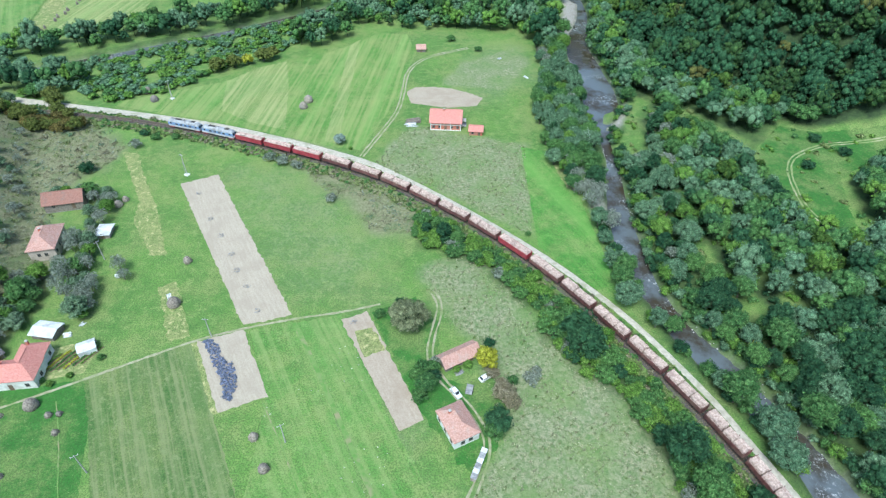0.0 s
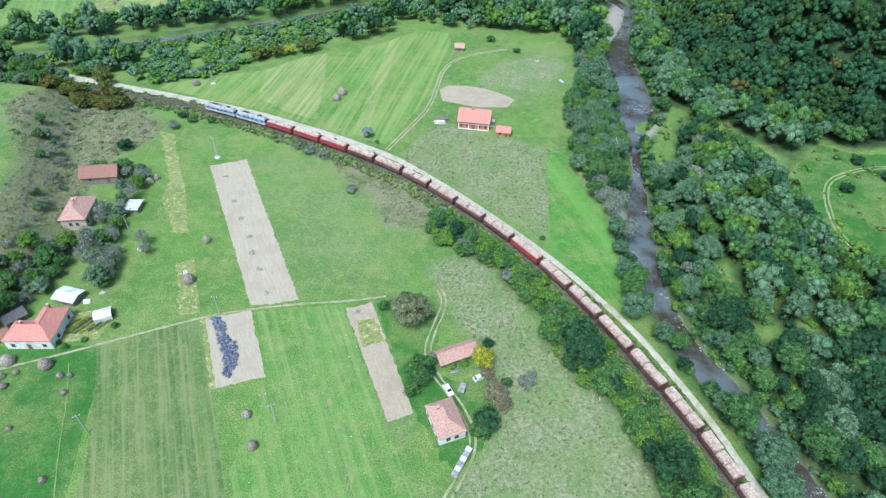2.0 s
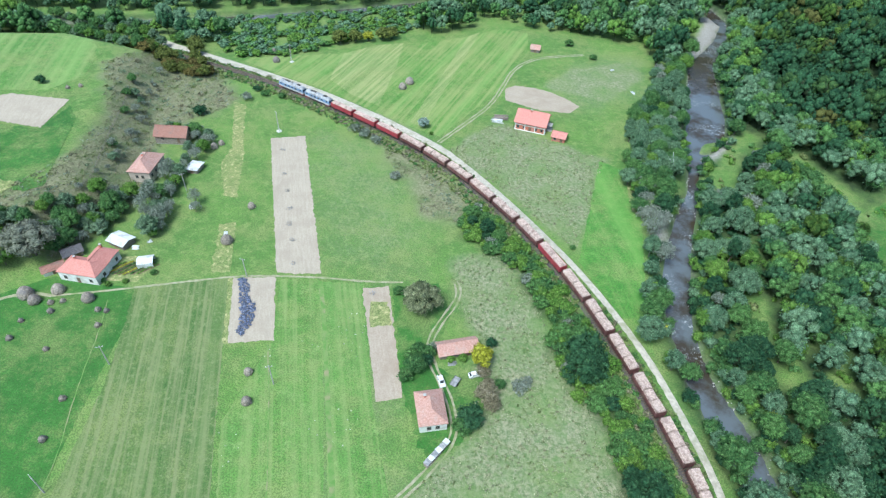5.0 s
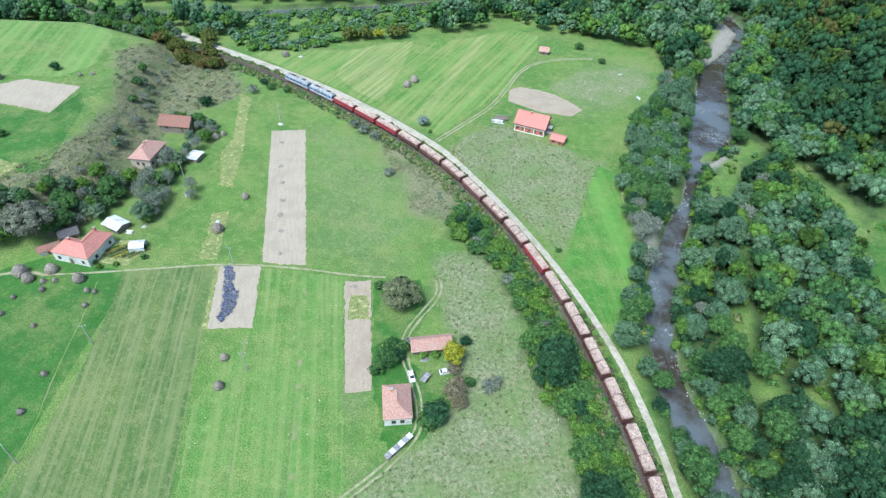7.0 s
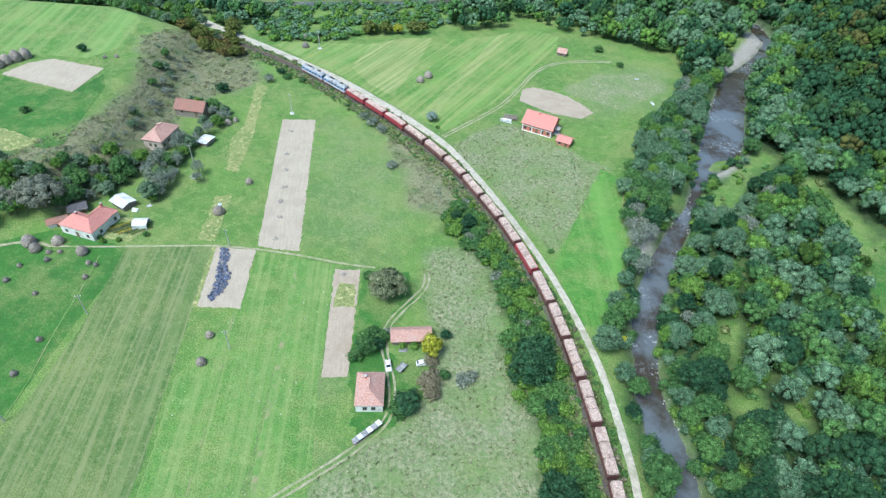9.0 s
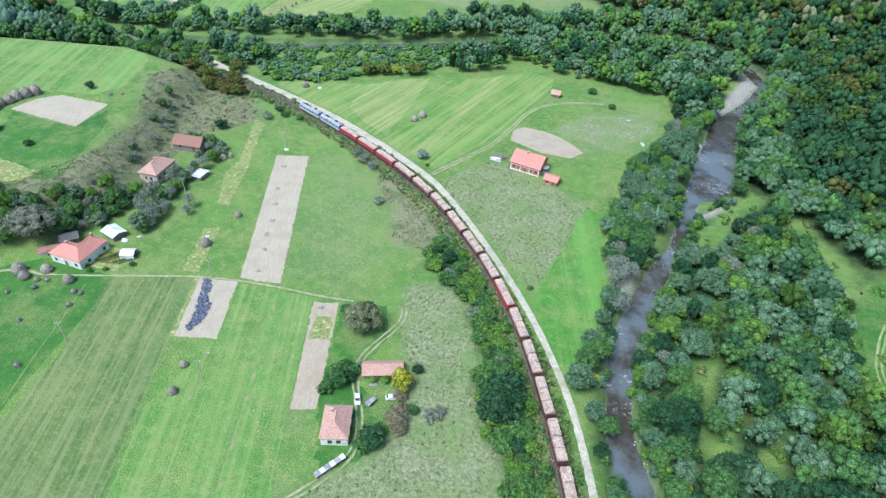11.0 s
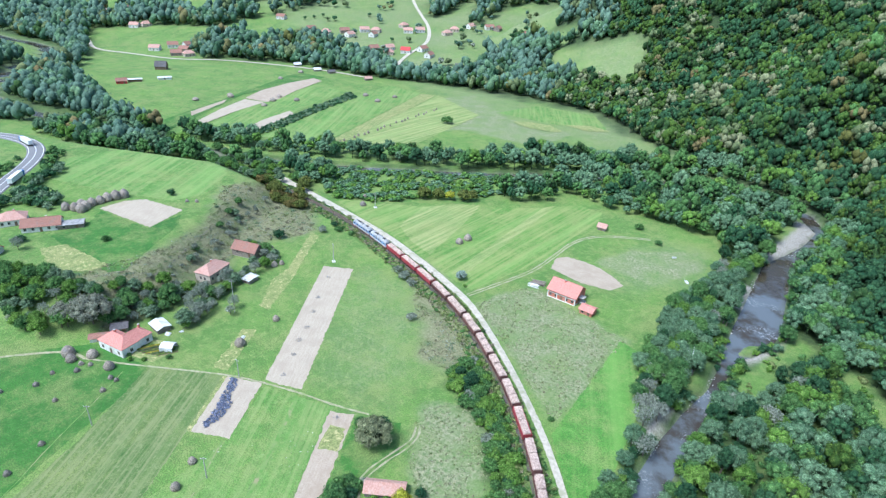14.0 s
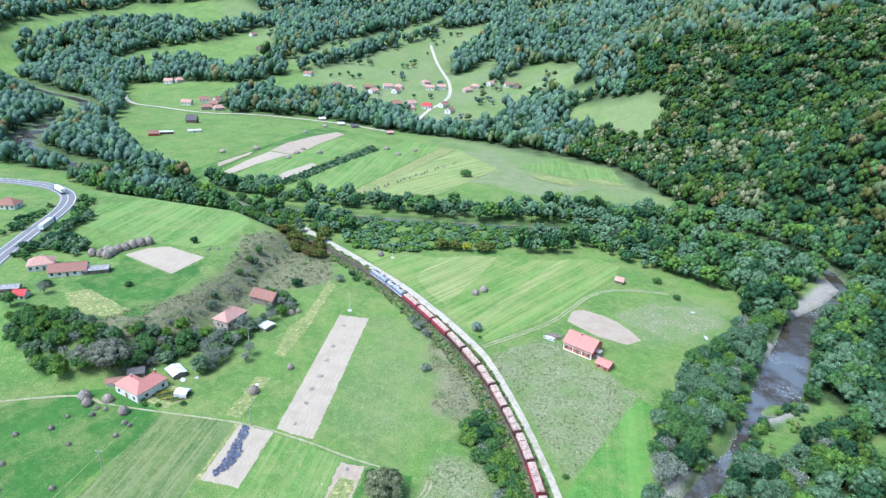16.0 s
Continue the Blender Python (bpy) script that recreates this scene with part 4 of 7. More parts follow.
for _poly, _m, _n, _s in (
        ([(-384, 314), (-399, 362), (-391, 354), (-372, 306)], M_SOIL_RED, "far_plot", "narrow brown tilled strip"),
        ([(-391, 377), (-406, 409), (-413, 451), (-412, 488), (-396, 483), (-381, 432), (-366, 396), (-365, 381)], M_SOIL_RED, "far_strip", "broad brown tilled strip"),
        ([(-388, 374), (-366, 379), (-357, 336), (-343, 294), (-349, 288), (-374, 337)], M_SOIL, "far_stubble_strip", "pale dry tilled strip"),
        ([(-306, 303), (-320, 338), (-326, 374), (-316, 369), (-302, 323), (-297, 307)], M_SOIL, "far_tilled", "bare tilled strip"),
        ([(-160, 484), (-146, 492), (-128, 494), (-112, 484), (-118, 476), (-138, 474), (-152, 477)], M_STRAW_FIELD, "far_worn_patch", "worn dry patch of pasture"),
        ([(-120, 505), (-98, 520), (-80, 512), (-96, 500)], M_STRAW_FIELD, "far_dry_patch", "dry yellowed patch of pasture"),
        ([(-186, 500), (-170, 552), (-112, 556), (-84, 516), (-128, 500), (-150, 500)], M_BRIGHT, "far_meadow_end", "bright green end of the meadow"),
        ([(-228, 335), (-266, 519), (-193, 480), (-182, 349)], M_PALE, "far_meadow_pale", "pale mown meadow"),
        ([(-234, 318), (-283, 512), (-268, 518), (-226, 330)], M_STRAW_FIELD, "far_stubble", "yellowed stubble strip"),
        ([(-345, 262), (-404, 384), (-408, 500), (-450, 500), (-402, 360), (-372, 264)], M_LUSH, "far_meadow_lush", "bright green meadow strip"),
        ([(-325, 262), (-370, 368), (-390, 478), (-345, 460), (-300, 306)], M_BRIGHT, "far_meadow_bright", "bright green meadow strip"),
        ([(-284, 306), (-322, 448), (-330, 520), (-284, 512), (-236, 318)], M_BRIGHT, "far_meadow_open", "bright green meadow strip")):
    patch(_n, _poly, _m, _s + " in the far fields", "field", {M_SOIL: 0.42, M_SOIL_RED: 0.42, M_STRAW_FIELD: 0.3, M_PALE: 0.24}.get(_m, 0.2), 0.8, True)


def track(name, line, width, material, label, two=False, lift=0.12):
    """A worn way over grass; two: a pair of wheel ruts."""
    for o in ((-0.75, 0.75) if two else (0,)):
        me = ribbon(name, line, [(o - width / 2, 0), (o, 0.02), (o + width / 2, 0)], material, 1.2, lambda x, y: height(x, y) + lift, 0.18)
        structure(name, me, label, "track")


track("farm_track", [(-118, 86), (-104, 93), (-92, 99.5), (-80, 106), (-69, 111.8), (-56.5, 116), (-44, 119.6), (-29, 122.5), (-18, 126)], 0.8, M_TRACK_BARE, "narrow footpath worn through the meadow")
track("yard_track", [(-2, 131), (0, 127), (0, 122), (-2, 114), (-3, 105), (0.5, 98), (5, 93), (9.5, 87), (12.6, 80), (11.7, 74), (8.8, 66.5), (3.5, 56.5), (-3, 45), (-8, 30)], 0.62, M_TRACK_BARE, "worn wheel rut of a farm lane", True)
track("meadow_track", [(-101, 90), (-94, 77.5), (-89, 66), (-83.7, 55.6), (-77, 44), (-71, 28)], 0.3, M_TRACK_FAINT, "faint path along a meadow edge")
track("hay_way", [(-152, 56), (-146, 64), (-134, 78), (-126, 85), (-118, 86)], 1.2, M_TRACK_BARE, "yellowed way worn along the meadow's upper edge")
track("strip_edge", [(-43.5, 118), (-36, 105), (-22, 78), (-6, 48), (2, 30)], 1.3, M_TRACK_FAINT, "dry grass edge between two meadow strips")
track("strip_edge", [(-46.5, 90), (-38, 76), (-24, 50), (-14, 30)], 0.3, M_TRACK_FAINT, "dry grass edge between two meadow strips")
track("field_lane", [(-33, 209), (-27, 226.5), (-20, 247), (-18.6, 266), (-18, 290), (-10, 306), (3, 314), (15, 320)], 0.75, M_TRACK_BARE, "worn wheel rut of a field lane", True)
patch("forest_glade", [(153, 238), (142, 226), (134.5, 216), (132, 206), (131, 190), (130.5, 176), (135, 165), (150, 162), (154, 178), (160, 196), (178, 209), (230, 212), (230, 232), (164, 233)], M_LUSH, "bright grassy glade in the forest above the river", "meadow", 0.12, 0.8, True)
track("forest_track", [(205, 226), (180, 224), (165, 222), (152, 215), (145, 209), (140.5, 199), (138, 186), (137, 176), (140, 166), (150, 158)], 0.7, M_TRACK, "pale wheel rut of a forest track in a glade", True, 0.25)
track("village_road", [(-372, 585), (-394, 611), (-409, 654), (-414, 699), (-436, 739), (-478, 792), (-528, 836), (-589, 896), (-640, 950)], 5.0, M_LANE, "pale village road climbing the hill", False, 0.7)
track("valley_road", [(-790, 440), (-728, 412), (-667, 430), (-604, 445), (-569, 482), (-495, 512), (-433, 529), (-366, 533)], 4.5, M_LANE, "pale valley road along the far fields", False, 0.6)
ASPHALT = [(-225, 78), (-248, 95), (-262, 107), (-274, 119), (-288, 132), (-303, 148), (-318, 161), (-333, 170), (-349, 174.5), (-367, 174), (-382, 170), (-420, 150), (-470, 120)]
structure("main_road", ribbon("main_road", ASPHALT, [(-5.5, -0.3), (-4.8, 0.35), (0, 0.42), (4.8, 0.35), (5.5, -0.3)], M_ASPHALT, 2.0, height), "grey asphalt main road in a bend", "road")
for _o, _w in ((-4.0, 0.3), (-0.1, 0.35), (4.0, 0.3)):
    structure("road_line", ribbon("road_line", ASPHALT, [(_o - _w / 2, 0.46), (_o + _w / 2, 0.46)], M_WHITE, 2.0, height), "white painted line along the road", "marking")

# ---- railway ----
RAIL_P, RAIL_D = curve_points(RAIL, 0.25)
RAIL_Z = 1.36
for _s in (-0.72, 0.72):
    structure("rail", ribbon("rail", RAIL, [(_s - 0.07, 1.17), (_s - 0.04, RAIL_Z), (_s + 0.04, RAIL_Z), (_s + 0.07, 1.17)], M_STEEL, 1.5), "steel rail of the single track", "rail")
_v, _f = [], []
for _i in range(8, len(RAIL_P) - 3000 if len(RAIL_P) > 6000 else len(RAIL_P) - 8, 3):
    (_px, _py), (_dx, _dy) = RAIL_P[_i], RAIL_D[_i]
    if _py < 30:
        break
    _k = len(_v)
    for _z in (1.08, 1.24):
        for _a, _b2 in ((-0.12, -1.25), (0.12, -1.25), (0.12, 1.25), (-0.12, 1.25)):
            _v.append((_px + _dx * _a + _dy * _b2, _py + _dy * _a - _dx * _b2, _z))
    _f += [[_k + 4, _k + 5, _k + 6, _k + 7], [_k, _k + 1, _k + 5, _k + 4], [_k + 1, _k + 2, _k + 6, _k + 5], [_k + 2, _k + 3, _k + 7, _k + 6], [_k + 3, _k, _k + 4, _k + 7]]
tagged(new("sleepers", mesh_of("sleepers", _v, _f, M_PLANK)), "weathered sleepers under the rails", "sleepers", kind="stuff")


def bx(bm, x0, x1, y0, y1, z0, z1, bevel=0.0):
    """A box, its upright and long edges eased where bevel is given."""
    m = Matrix.LocRotScale(((x0 + x1) / 2, (y0 + y1) / 2, (z0 + z1) / 2), None, (x1 - x0, y1 - y0, z1 - z0))
    v = bmesh.ops.create_cube(bm, size=1, matrix=m)["verts"]
    if bevel:
        e = list({e for q in v for e in q.link_edges})
        bmesh.ops.bevel(bm, geom=e, offset=bevel, segments=1, affect="EDGES")
    return bm


def rod(bm, p, q, r, sides=8, r2=None):
    p, q = Vector(p), Vector(q)
    d = q - p
    m = Matrix.Translation((p + q) / 2) @ d.to_track_quat("Z", "Y").to_matrix().to_4x4()
    bmesh.ops.create_cone(bm, cap_ends=True, segments=sides, radius1=r, radius2=r if r2 is None else r2, depth=d.length, matrix=m)
    return bm


def bogie(parent, x, wheels=(-0.95, 0.95), z=0.0):
    bm = bmesh.new()
    for y in (-0.95, 0.95):
        bx(bm, x - 1.45, x + 1.45, y - 0.09, y + 0.09, 0.4, 0.72, 0.04)
    bx(bm, x - 0.3, x + 0.3, -0.95, 0.95, 0.42, 0.8)
    b = part("bogie", bm, M_UNDER, parent)
    for w in wheels:
        bm = bmesh.new()
        for y in (-0.75, 0.75):
            rod(bm, (x + w, y - 0.07, 0.46), (x + w, y + 0.07, 0.46), 0.46, 14)
        rod(bm, (x + w, -0.75, 0.46), (x + w, 0.75, 0.46), 0.08, 6)
        part("wheelset", bm, M_UNDER, b)


def wagon(name, paint, label, top=3.05):
    """A bogie open wagon, 14.04 m over its buffers, origin on the rails; low-sided ones carry stakes."""
    ob = tagged(new(name), label, "wagon", "wagons of the train")
    n, w = 6.35, 1.4
    bm = bmesh.new()
    bx(bm, -n, n, -w, w, 1.05, 1.25)
    bx(bm, -n, n, -0.25, 0.25, 0.75, 1.05)
    part("underframe", bm, M_UNDER, ob)
    for s in (-1, 1):
        bm = bmesh.new()
        bx(bm, -n, n, s * w - 0.04, s * w + 0.04, 1.25, top)
        bx(bm, -n - 0.05, n + 0.05, s * w - 0.09, s * w + 0.09, top, top + 0.15, 0.03)
        for i in range(10):
            x = -n + 0.1 + i * (2 * n - 0.2) / 9
            bx(bm, x - 0.08, x + 0.08, s * w + (0.04 if s > 0 else -0.13), s * w + (0.13 if s > 0 else -0.04), 1.15, 3.05 if top > 3 or i % 3 else 3.5)
        part("side_wall", bm, paint, ob)
        bm = bmesh.new()
        bx(bm, s * n - 0.05, s * n + 0.05, -w + 0.05, w - 0.05, 1.25, 3.2)
        for y in (-0.9, 0, 0.9):
            bx(bm, s * n + (0.05 if s > 0 else -0.15), s * n + (0.15 if s > 0 else -0.05), y - 0.07, y + 0.07, 1.2, 3.1)
        part("end_wall", bm, paint, ob)
        for y in (-0.875, 0.875):
            bm = bmesh.new()
            rod(bm, (s * n, y, 1.06), (s * 6.95, y, 1.06), 0.09, 8)
            rod(bm, (s * 6.95, y, 1.06), (s * 7.0, y, 1.06), 0.23, 10)
            part("buffer", bm, M_UNDER, ob)
        bogie(ob, s * 4.6)
    return ob


def log_load(name, cuts, label):
    """Log stacks lying lengthwise in a wagon; cuts: (from, to) along it, each a stack of its own."""
    ob = tagged(new(name), label, "logs", "log loads on the train")
    for a, b in cuts:
        bm = bmesh.new()
        for row in range(3):
            y, top = -1.2, 2.2 + 0.42 * row
            while y < 1.1:
                r = random.uniform(0.13, 0.21)
                e = random.uniform(-0.12, 0.12)
                z = top + random.uniform(0, 0.12) + (0.16 - 0.14 * abs(y) if row == 2 else 0)
                rod(bm, (a + 0.06 + max(0, e), y + r, z + r), (b - 0.06 + min(0, e), y + r + random.uniform(-0.08, 0.08), z + r + random.uniform(-0.06, 0.06)), r, 6, r * random.uniform(0.82, 1))
                y += 2 * r * 0.97
        bx(bm, a + 0.2, b - 0.2, -1.25, 1.25, 1.26, 2.3)
        tagged(part("stack", bm, M_LOG, ob), kind="stuff")
    return ob


def locomotive(name, label, white_first):
    """A twin-cab diesel, 17 m over its buffers, origin on the rails."""
    ob = tagged(new(name), label, "locomotive", "locomotives of the train")
    n, w = 7.9, 1.48
    # the body: a cross-section with a curved roof, tapered to raked cab ends
    sec = [(-w, 1.0), (-w, 3.0), (-w + 0.08, 3.35), (-w + 0.45, 3.8), (-0.6, 4.1), (0.6, 4.1), (w - 0.45, 3.8), (w - 0.08, 3.35), (w, 3.0), (w, 1.0)]
    for nm, lo, hi, mat in (("lower_body", 1.0, 1.75, M_LOCO_WHITE), ("body", 1.75, 3.0, M_LOCO_BLUE)):
        bm = bmesh.new()
        v = [bm.verts.new((x, y, z)) for x, z in ((-n, lo), (-n + 0.35 * (hi > 2.5), hi), (n - 0.35 * (hi > 2.5), hi), (n, lo)) for y in (-w, w)]
        for q in ((0, 1, 3, 2), (2, 3, 5, 4), (4, 5, 7, 6), (0, 2, 4, 6), (7, 5, 3, 1), (6, 7, 1, 0)):
            bm.faces.new([v[i] for i in q])
        bmesh.ops.bevel(bm, geom=[e for e in bm.edges], offset=0.06, segments=1, affect="EDGES")
        part(nm, bm, mat, ob, {"lower_body": "pale lower band", "body": "blue upper band"}[nm])
    bm = bmesh.new()
    rings = [[bm.verts.new((x, y * k, 3.0 + (z - 3.0) * h)) for y, z in sec[1:-1]] for x, k, h in ((-n + 0.35, 0.96, 0.35), (-n + 1.0, 1, 1), (n - 1.0, 1, 1), (n - 0.35, 0.96, 0.35))]
    for a, b in zip(rings, rings[1:]):
        for i in range(len(a) - 1):
            bm.faces.new((a[i], a[i + 1], b[i + 1], b[i]))
    bm.faces.new(rings[0]), bm.faces.new(rings[-1][::-1])
    bmesh.ops.recalc_face_normals(bm, faces=bm.faces[:])
    roof = part("roof", bm, M_LOCO_ROOF, ob, "grey curved roof")
    for x0, x1, mat, nm in ((-4.6, -1.4, M_UNDER, "grille"), (-0.8, 1.2, M_LOCO_ROOF, "hatch"), (1.6, 2.6, M_LOCO_ROOF, "hatch"), (3.3, 5.3, M_UNDER, "grille")):
        part(nm, bx(bmesh.new(), x0, x1, -0.62, 0.62, 4.06, 4.2, 0.03), mat, roof)
    bm = bmesh.new()
    rod(bm, (4.3, 0, 4.2), (4.3, 0, 4.32), 0.75, 16)
    part("fan", bm, M_UNDER, roof)
    bm = bmesh.new()
    rod(bm, (0.2, 0, 4.2), (0.2, 0, 4.45), 0.22, 10)
    part("exhaust", bm, M_UNDER, roof)
    for s in (-1, 1):
        for y in (-0.68, 0.68):
            bm = bx(bmesh.new(), -0.04, 0.04, -0.52, 0.52, -0.36, 0.36, 0.02)
            p = part("windscreen", bm, M_GLASS, ob)
            p.matrix_basis = pose(s * (n - 0.12), y, 2.62, 0, -s * 15, 0)
            part("headlight", rod(bmesh.new(), (s * n, y, 1.5), (s * (n + 0.12), y, 1.5), 0.13, 10), M_WHITE, ob)
            part("buffer", rod(rod(bmesh.new(), (s * n, y * 1.28, 1.06), (s * 8.45, y * 1.28, 1.06), 0.1, 8), (s * 8.42, y * 1.28, 1.06), (s * 8.5, y * 1.28, 1.06), 0.24, 10), M_UNDER, ob)
            part("cab_window", bx(bmesh.new(), s * 6.3 - 0.4, s * 6.3 + 0.4, (w if y > 0 else -w) - 0.02, (w if y > 0 else -w) + 0.02, 2.25, 2.85), M_GLASS, ob)
        for i in range(4):
            part("side_grille", bx(bmesh.new(), -3.9 + i * 2.2, -2.7 + i * 2.2, s * w - 0.02, s * w + 0.02, 2.1, 2.75), M_UNDER, ob)
        part("skirt", bx(bmesh.new(), s * 5.2 if s > 0 else -7.8, 7.8 if s > 0 else s * 5.2, -1.35, 1.35, 0.55, 1.0), M_RED, ob, "red buffer beam and skirt")
        bogie(ob, s * 4.5, (-1.3, 0, 1.3))
    part("fuel_tank", bx(bmesh.new(), -2.2, 2.2, -1.3, 1.3, 0.35, 1.0, 0.1), M_UNDER, ob)
    return ob


RAIL_S = np.concatenate([[0], np.cumsum(np.hypot(*np.diff(RAIL_P, axis=0).T))])


def on_rails(s):
    """The pose on the rails, s metres along them."""
    x, y = np.interp(s, RAIL_S, RAIL_P[:, 0]), np.interp(s, RAIL_S, RAIL_P[:, 1])
    d = [np.interp(s + 3, RAIL_S, RAIL_P[:, i]) - np.interp(s - 3, RAIL_S, RAIL_P[:, i]) for i in (0, 1)]
    return pose(float(x), float(y), RAIL_Z, 0, 0, math.degrees(math.atan2(d[1], d[0])))


HEAD = float(RAIL_S[np.argmin(np.hypot(RAIL_P[:, 0] + 119, RAIL_P[:, 1] - 230))])
loco = locomotive("diesel_locomotive", "blue and pale grey diesel locomotive leading a timber train", True)
loco.matrix_basis = on_rails(HEAD + 8.5)
loco_two = locomotive("diesel_locomotive", "blue diesel locomotive with grey roof coupled behind another", False)
loco_two.matrix_basis = on_rails(HEAD + 25.5)
red_wagon = wagon("open_wagon", M_RED, "bright red open bogie wagon loaded with logs")
brown_wagon = wagon("open_wagon", M_MAROON, "brown-red open bogie wagon loaded with logs", 2.45)
THREE, TWO, ONE = [(-6.2, -2.15), (-2.0, 2.0), (2.15, 6.2)], [(-6.2, -1.0), (-0.7, 2.6), (2.7, 6.2)], [(-6.2, -0.2), (0.0, 6.2)]
loads = [log_load("log_load", c, "pale debarked logs stacked in an open wagon") for c in (THREE, TWO, ONE)]
_used = set()
for _i in range(24):
    _s = HEAD + 34 + 7.02 + 14.04 * _i
    if _s > RAIL_S[-1] - 10:
        break
    _w = red_wagon if _i < 3 or _i == 9 else brown_wagon
    _l2 = loads[2] if _i in (1, 2, 3, 9, 10) else loads[(_i * 7) % 2]
    for _t in (_w, _l2):
        if _t in _used:
            copy_thing(_t, on_rails(_s))
        else:
            _t.matrix_basis = on_rails(_s)
            _used.add(_t)


# ---- buildings ----
def roof_mesh(length, width, rise_, hip, over, thick=0.14, base_z=0.0):
    """A gabled or hipped roof with its eaves, ridge along x."""
    a, b = length / 2 + over, width / 2 + over
    drop = over * rise_ / (width / 2)
    r = a - (b if hip >= 1 else hip * b)
    if hip == 0:
        r = a
    bm = bmesh.new()
    tops = []
    for t in (0, -thick):
        e = [bm.verts.new((x, y, base_z - drop + t)) for x, y in ((-a, -b), (a, -b), (a, b), (-a, b))]
        k = [bm.verts.new((x, 0, base_z + rise_ + t)) for x in (-r, r)]
        tops.append((e, k))
    (e, k), (f, m) = tops
    for (p, q), s in ((tops[0], 1), (tops[1], -1)):
        for face in ((p[0], p[1], q[1], q[0]), (p[2], p[3], q[0], q[1])):
            bm.faces.new(face[::s])
        if hip:
            bm.faces.new((p[1], p[2], q[1])[::s]), bm.faces.new((p[3], p[0], q[0])[::s])
    edge = [(e[0], e[1], f[1], f[0]), (e[2], e[3], f[3], f[2])]
    edge += [(e[1], e[2], f[2], f[1]), (e[3], e[0], f[0], f[3])] if hip else [(e[1], k[1], m[1], f[1]), (k[1], e[2], f[2], m[1]), (e[3], k[0], m[0], f[3]), (k[0], e[0], f[0], m[0])]
    for q in edge:
        bm.faces.new(q[::-1])
    bmesh.ops.recalc_face_normals(bm, faces=bm.faces[:])
    return bm


def wall_mesh(length, width, tall, rise_, hip, sink=0.8):
    """Outer walls with gable tops, thick enough to close under the roof."""
    a, b = length / 2, width / 2
    bm = bmesh.new()
    lo = [bm.verts.new((x, y, -sink)) for x, y in ((-a, -b), (a, -b), (a, b), (-a, b))]
    hi = [bm.verts.new((x, y, tall)) for x, y in ((-a, -b), (a, -b), (a, b), (-a, b))]
    if hip:
        for i in range(4):
            bm.faces.new((lo[i], lo[(i + 1) % 4], hi[(i + 1) % 4], hi[i]))
        bm.faces.new(hi)
    else:
        g = [bm.verts.new((x, 0, tall + rise_ - 0.16)) for x in (-a, a)]
        bm.faces.new((lo[0], lo[1], hi[1], hi[0])), bm.faces.new((lo[2], lo[3], hi[3], hi[2]))
        bm.faces.new((lo[1], lo[2], hi[2], g[1], hi[1])), bm.faces.new((lo[3], lo[0], hi[0], g[0], hi[3]))
        bm.faces.new((hi[0], hi[1], g[1], g[0])), bm.faces.new((hi[2], hi[3], g[0], g[1]))
    bm.faces.new(lo[::-1])
    bmesh.ops.recalc_face_normals(bm, faces=bm.faces[:])
    return bm


def opening(parent, x, y, turn, z, w, h, door=False):
    """A framed window or a door on a wall, facing the way it is turned."""
    bm = bx(bx(bx(bx(bmesh.new(), -w / 2 - 0.09, -w / 2, -0.07, 0.03, -h / 2, h / 2), w / 2, w / 2 + 0.09, -0.07, 0.03, -h / 2, h / 2),
               -w / 2 - 0.09, w / 2 + 0.09, -0.07, 0.03, h / 2, h / 2 + 0.09), -w / 2 - 0.12, w / 2 + 0.12, -0.14, 0.03, -h / 2 - 0.08, -h / 2)
    if not door:
        bx(bm, -0.03, 0.03, -0.06, 0.03, -h / 2, h / 2)
    p = part("door" if door else "window", bm, M_PLANK if door else M_WOOD, parent)
    p.matrix_basis = pose(x, y, z, 0, 0, turn)
    part("panel" if door else "pane", bx(bmesh.new(), -w / 2, w / 2, -0.03, 0.02, -h / 2, h / 2), M_PLANK if door else M_GLASS, p)


def wing(ob, length, width, tall, rise_, hip, walls, roof, over=0.5, windows=3, doors=1, ends=1, at=None, stacks=()):
    """One block of a house with its roof, windows, door and chimneys, under the thing ob."""
    w = part("wall", wall_mesh(length, width, tall, rise_, hip), walls, ob)
    r = part("roof", roof_mesh(length, width, rise_, hip, over, base_z=tall), roof, ob)
    for p in (w, r):
        if at is not None:
            p.matrix_basis = at
    bm = bmesh.new()
    rod(bm, (-length / 2 + (width / 2 if hip else 0), 0, tall + rise_ + 0.02), (length / 2 - (width / 2 if hip else 0), 0, tall + rise_ + 0.02), 0.14, 6)
    part("ridge", bm, roof, r)
    n = windows + doors
    for s in (-1, 1):
        for i in range(n):
            x = -length / 2 + (i + 0.5) * length / n
            door = doors and s < 0 and i == n // 2
            opening(w, x, s * width / 2, 0 if s < 0 else 180, 1.05 if door else min(tall * 0.55, 1.6), 0.95, 2.0 if door else 1.15, bool(door))
        for i in range(ends):
            opening(w, s * length / 2, (i - (ends - 1) / 2) * 2.2, 90 * s, min(tall * 0.55, 1.6), 0.95, 1.15)
    for x, y in stacks:
        z = tall + rise_ * (1 - abs(y) / (width / 2))
        c = part("chimney", bx(bmesh.new(), x - 0.3, x + 0.3, y - 0.3, y + 0.3, z - 0.5, z + 0.9), M_BRICK, r, "brick chimney")
        part("cap", bx(bmesh.new(), x - 0.38, x + 0.38, y - 0.38, y + 0.38, z + 0.9, z + 1.0), M_STONE, c)


def place(ob, x, y, turn, sink=0.0):
    ob.matrix_basis = pose(x, y, float(height(x, y)) - sink, 0, 0, turn)
    return ob


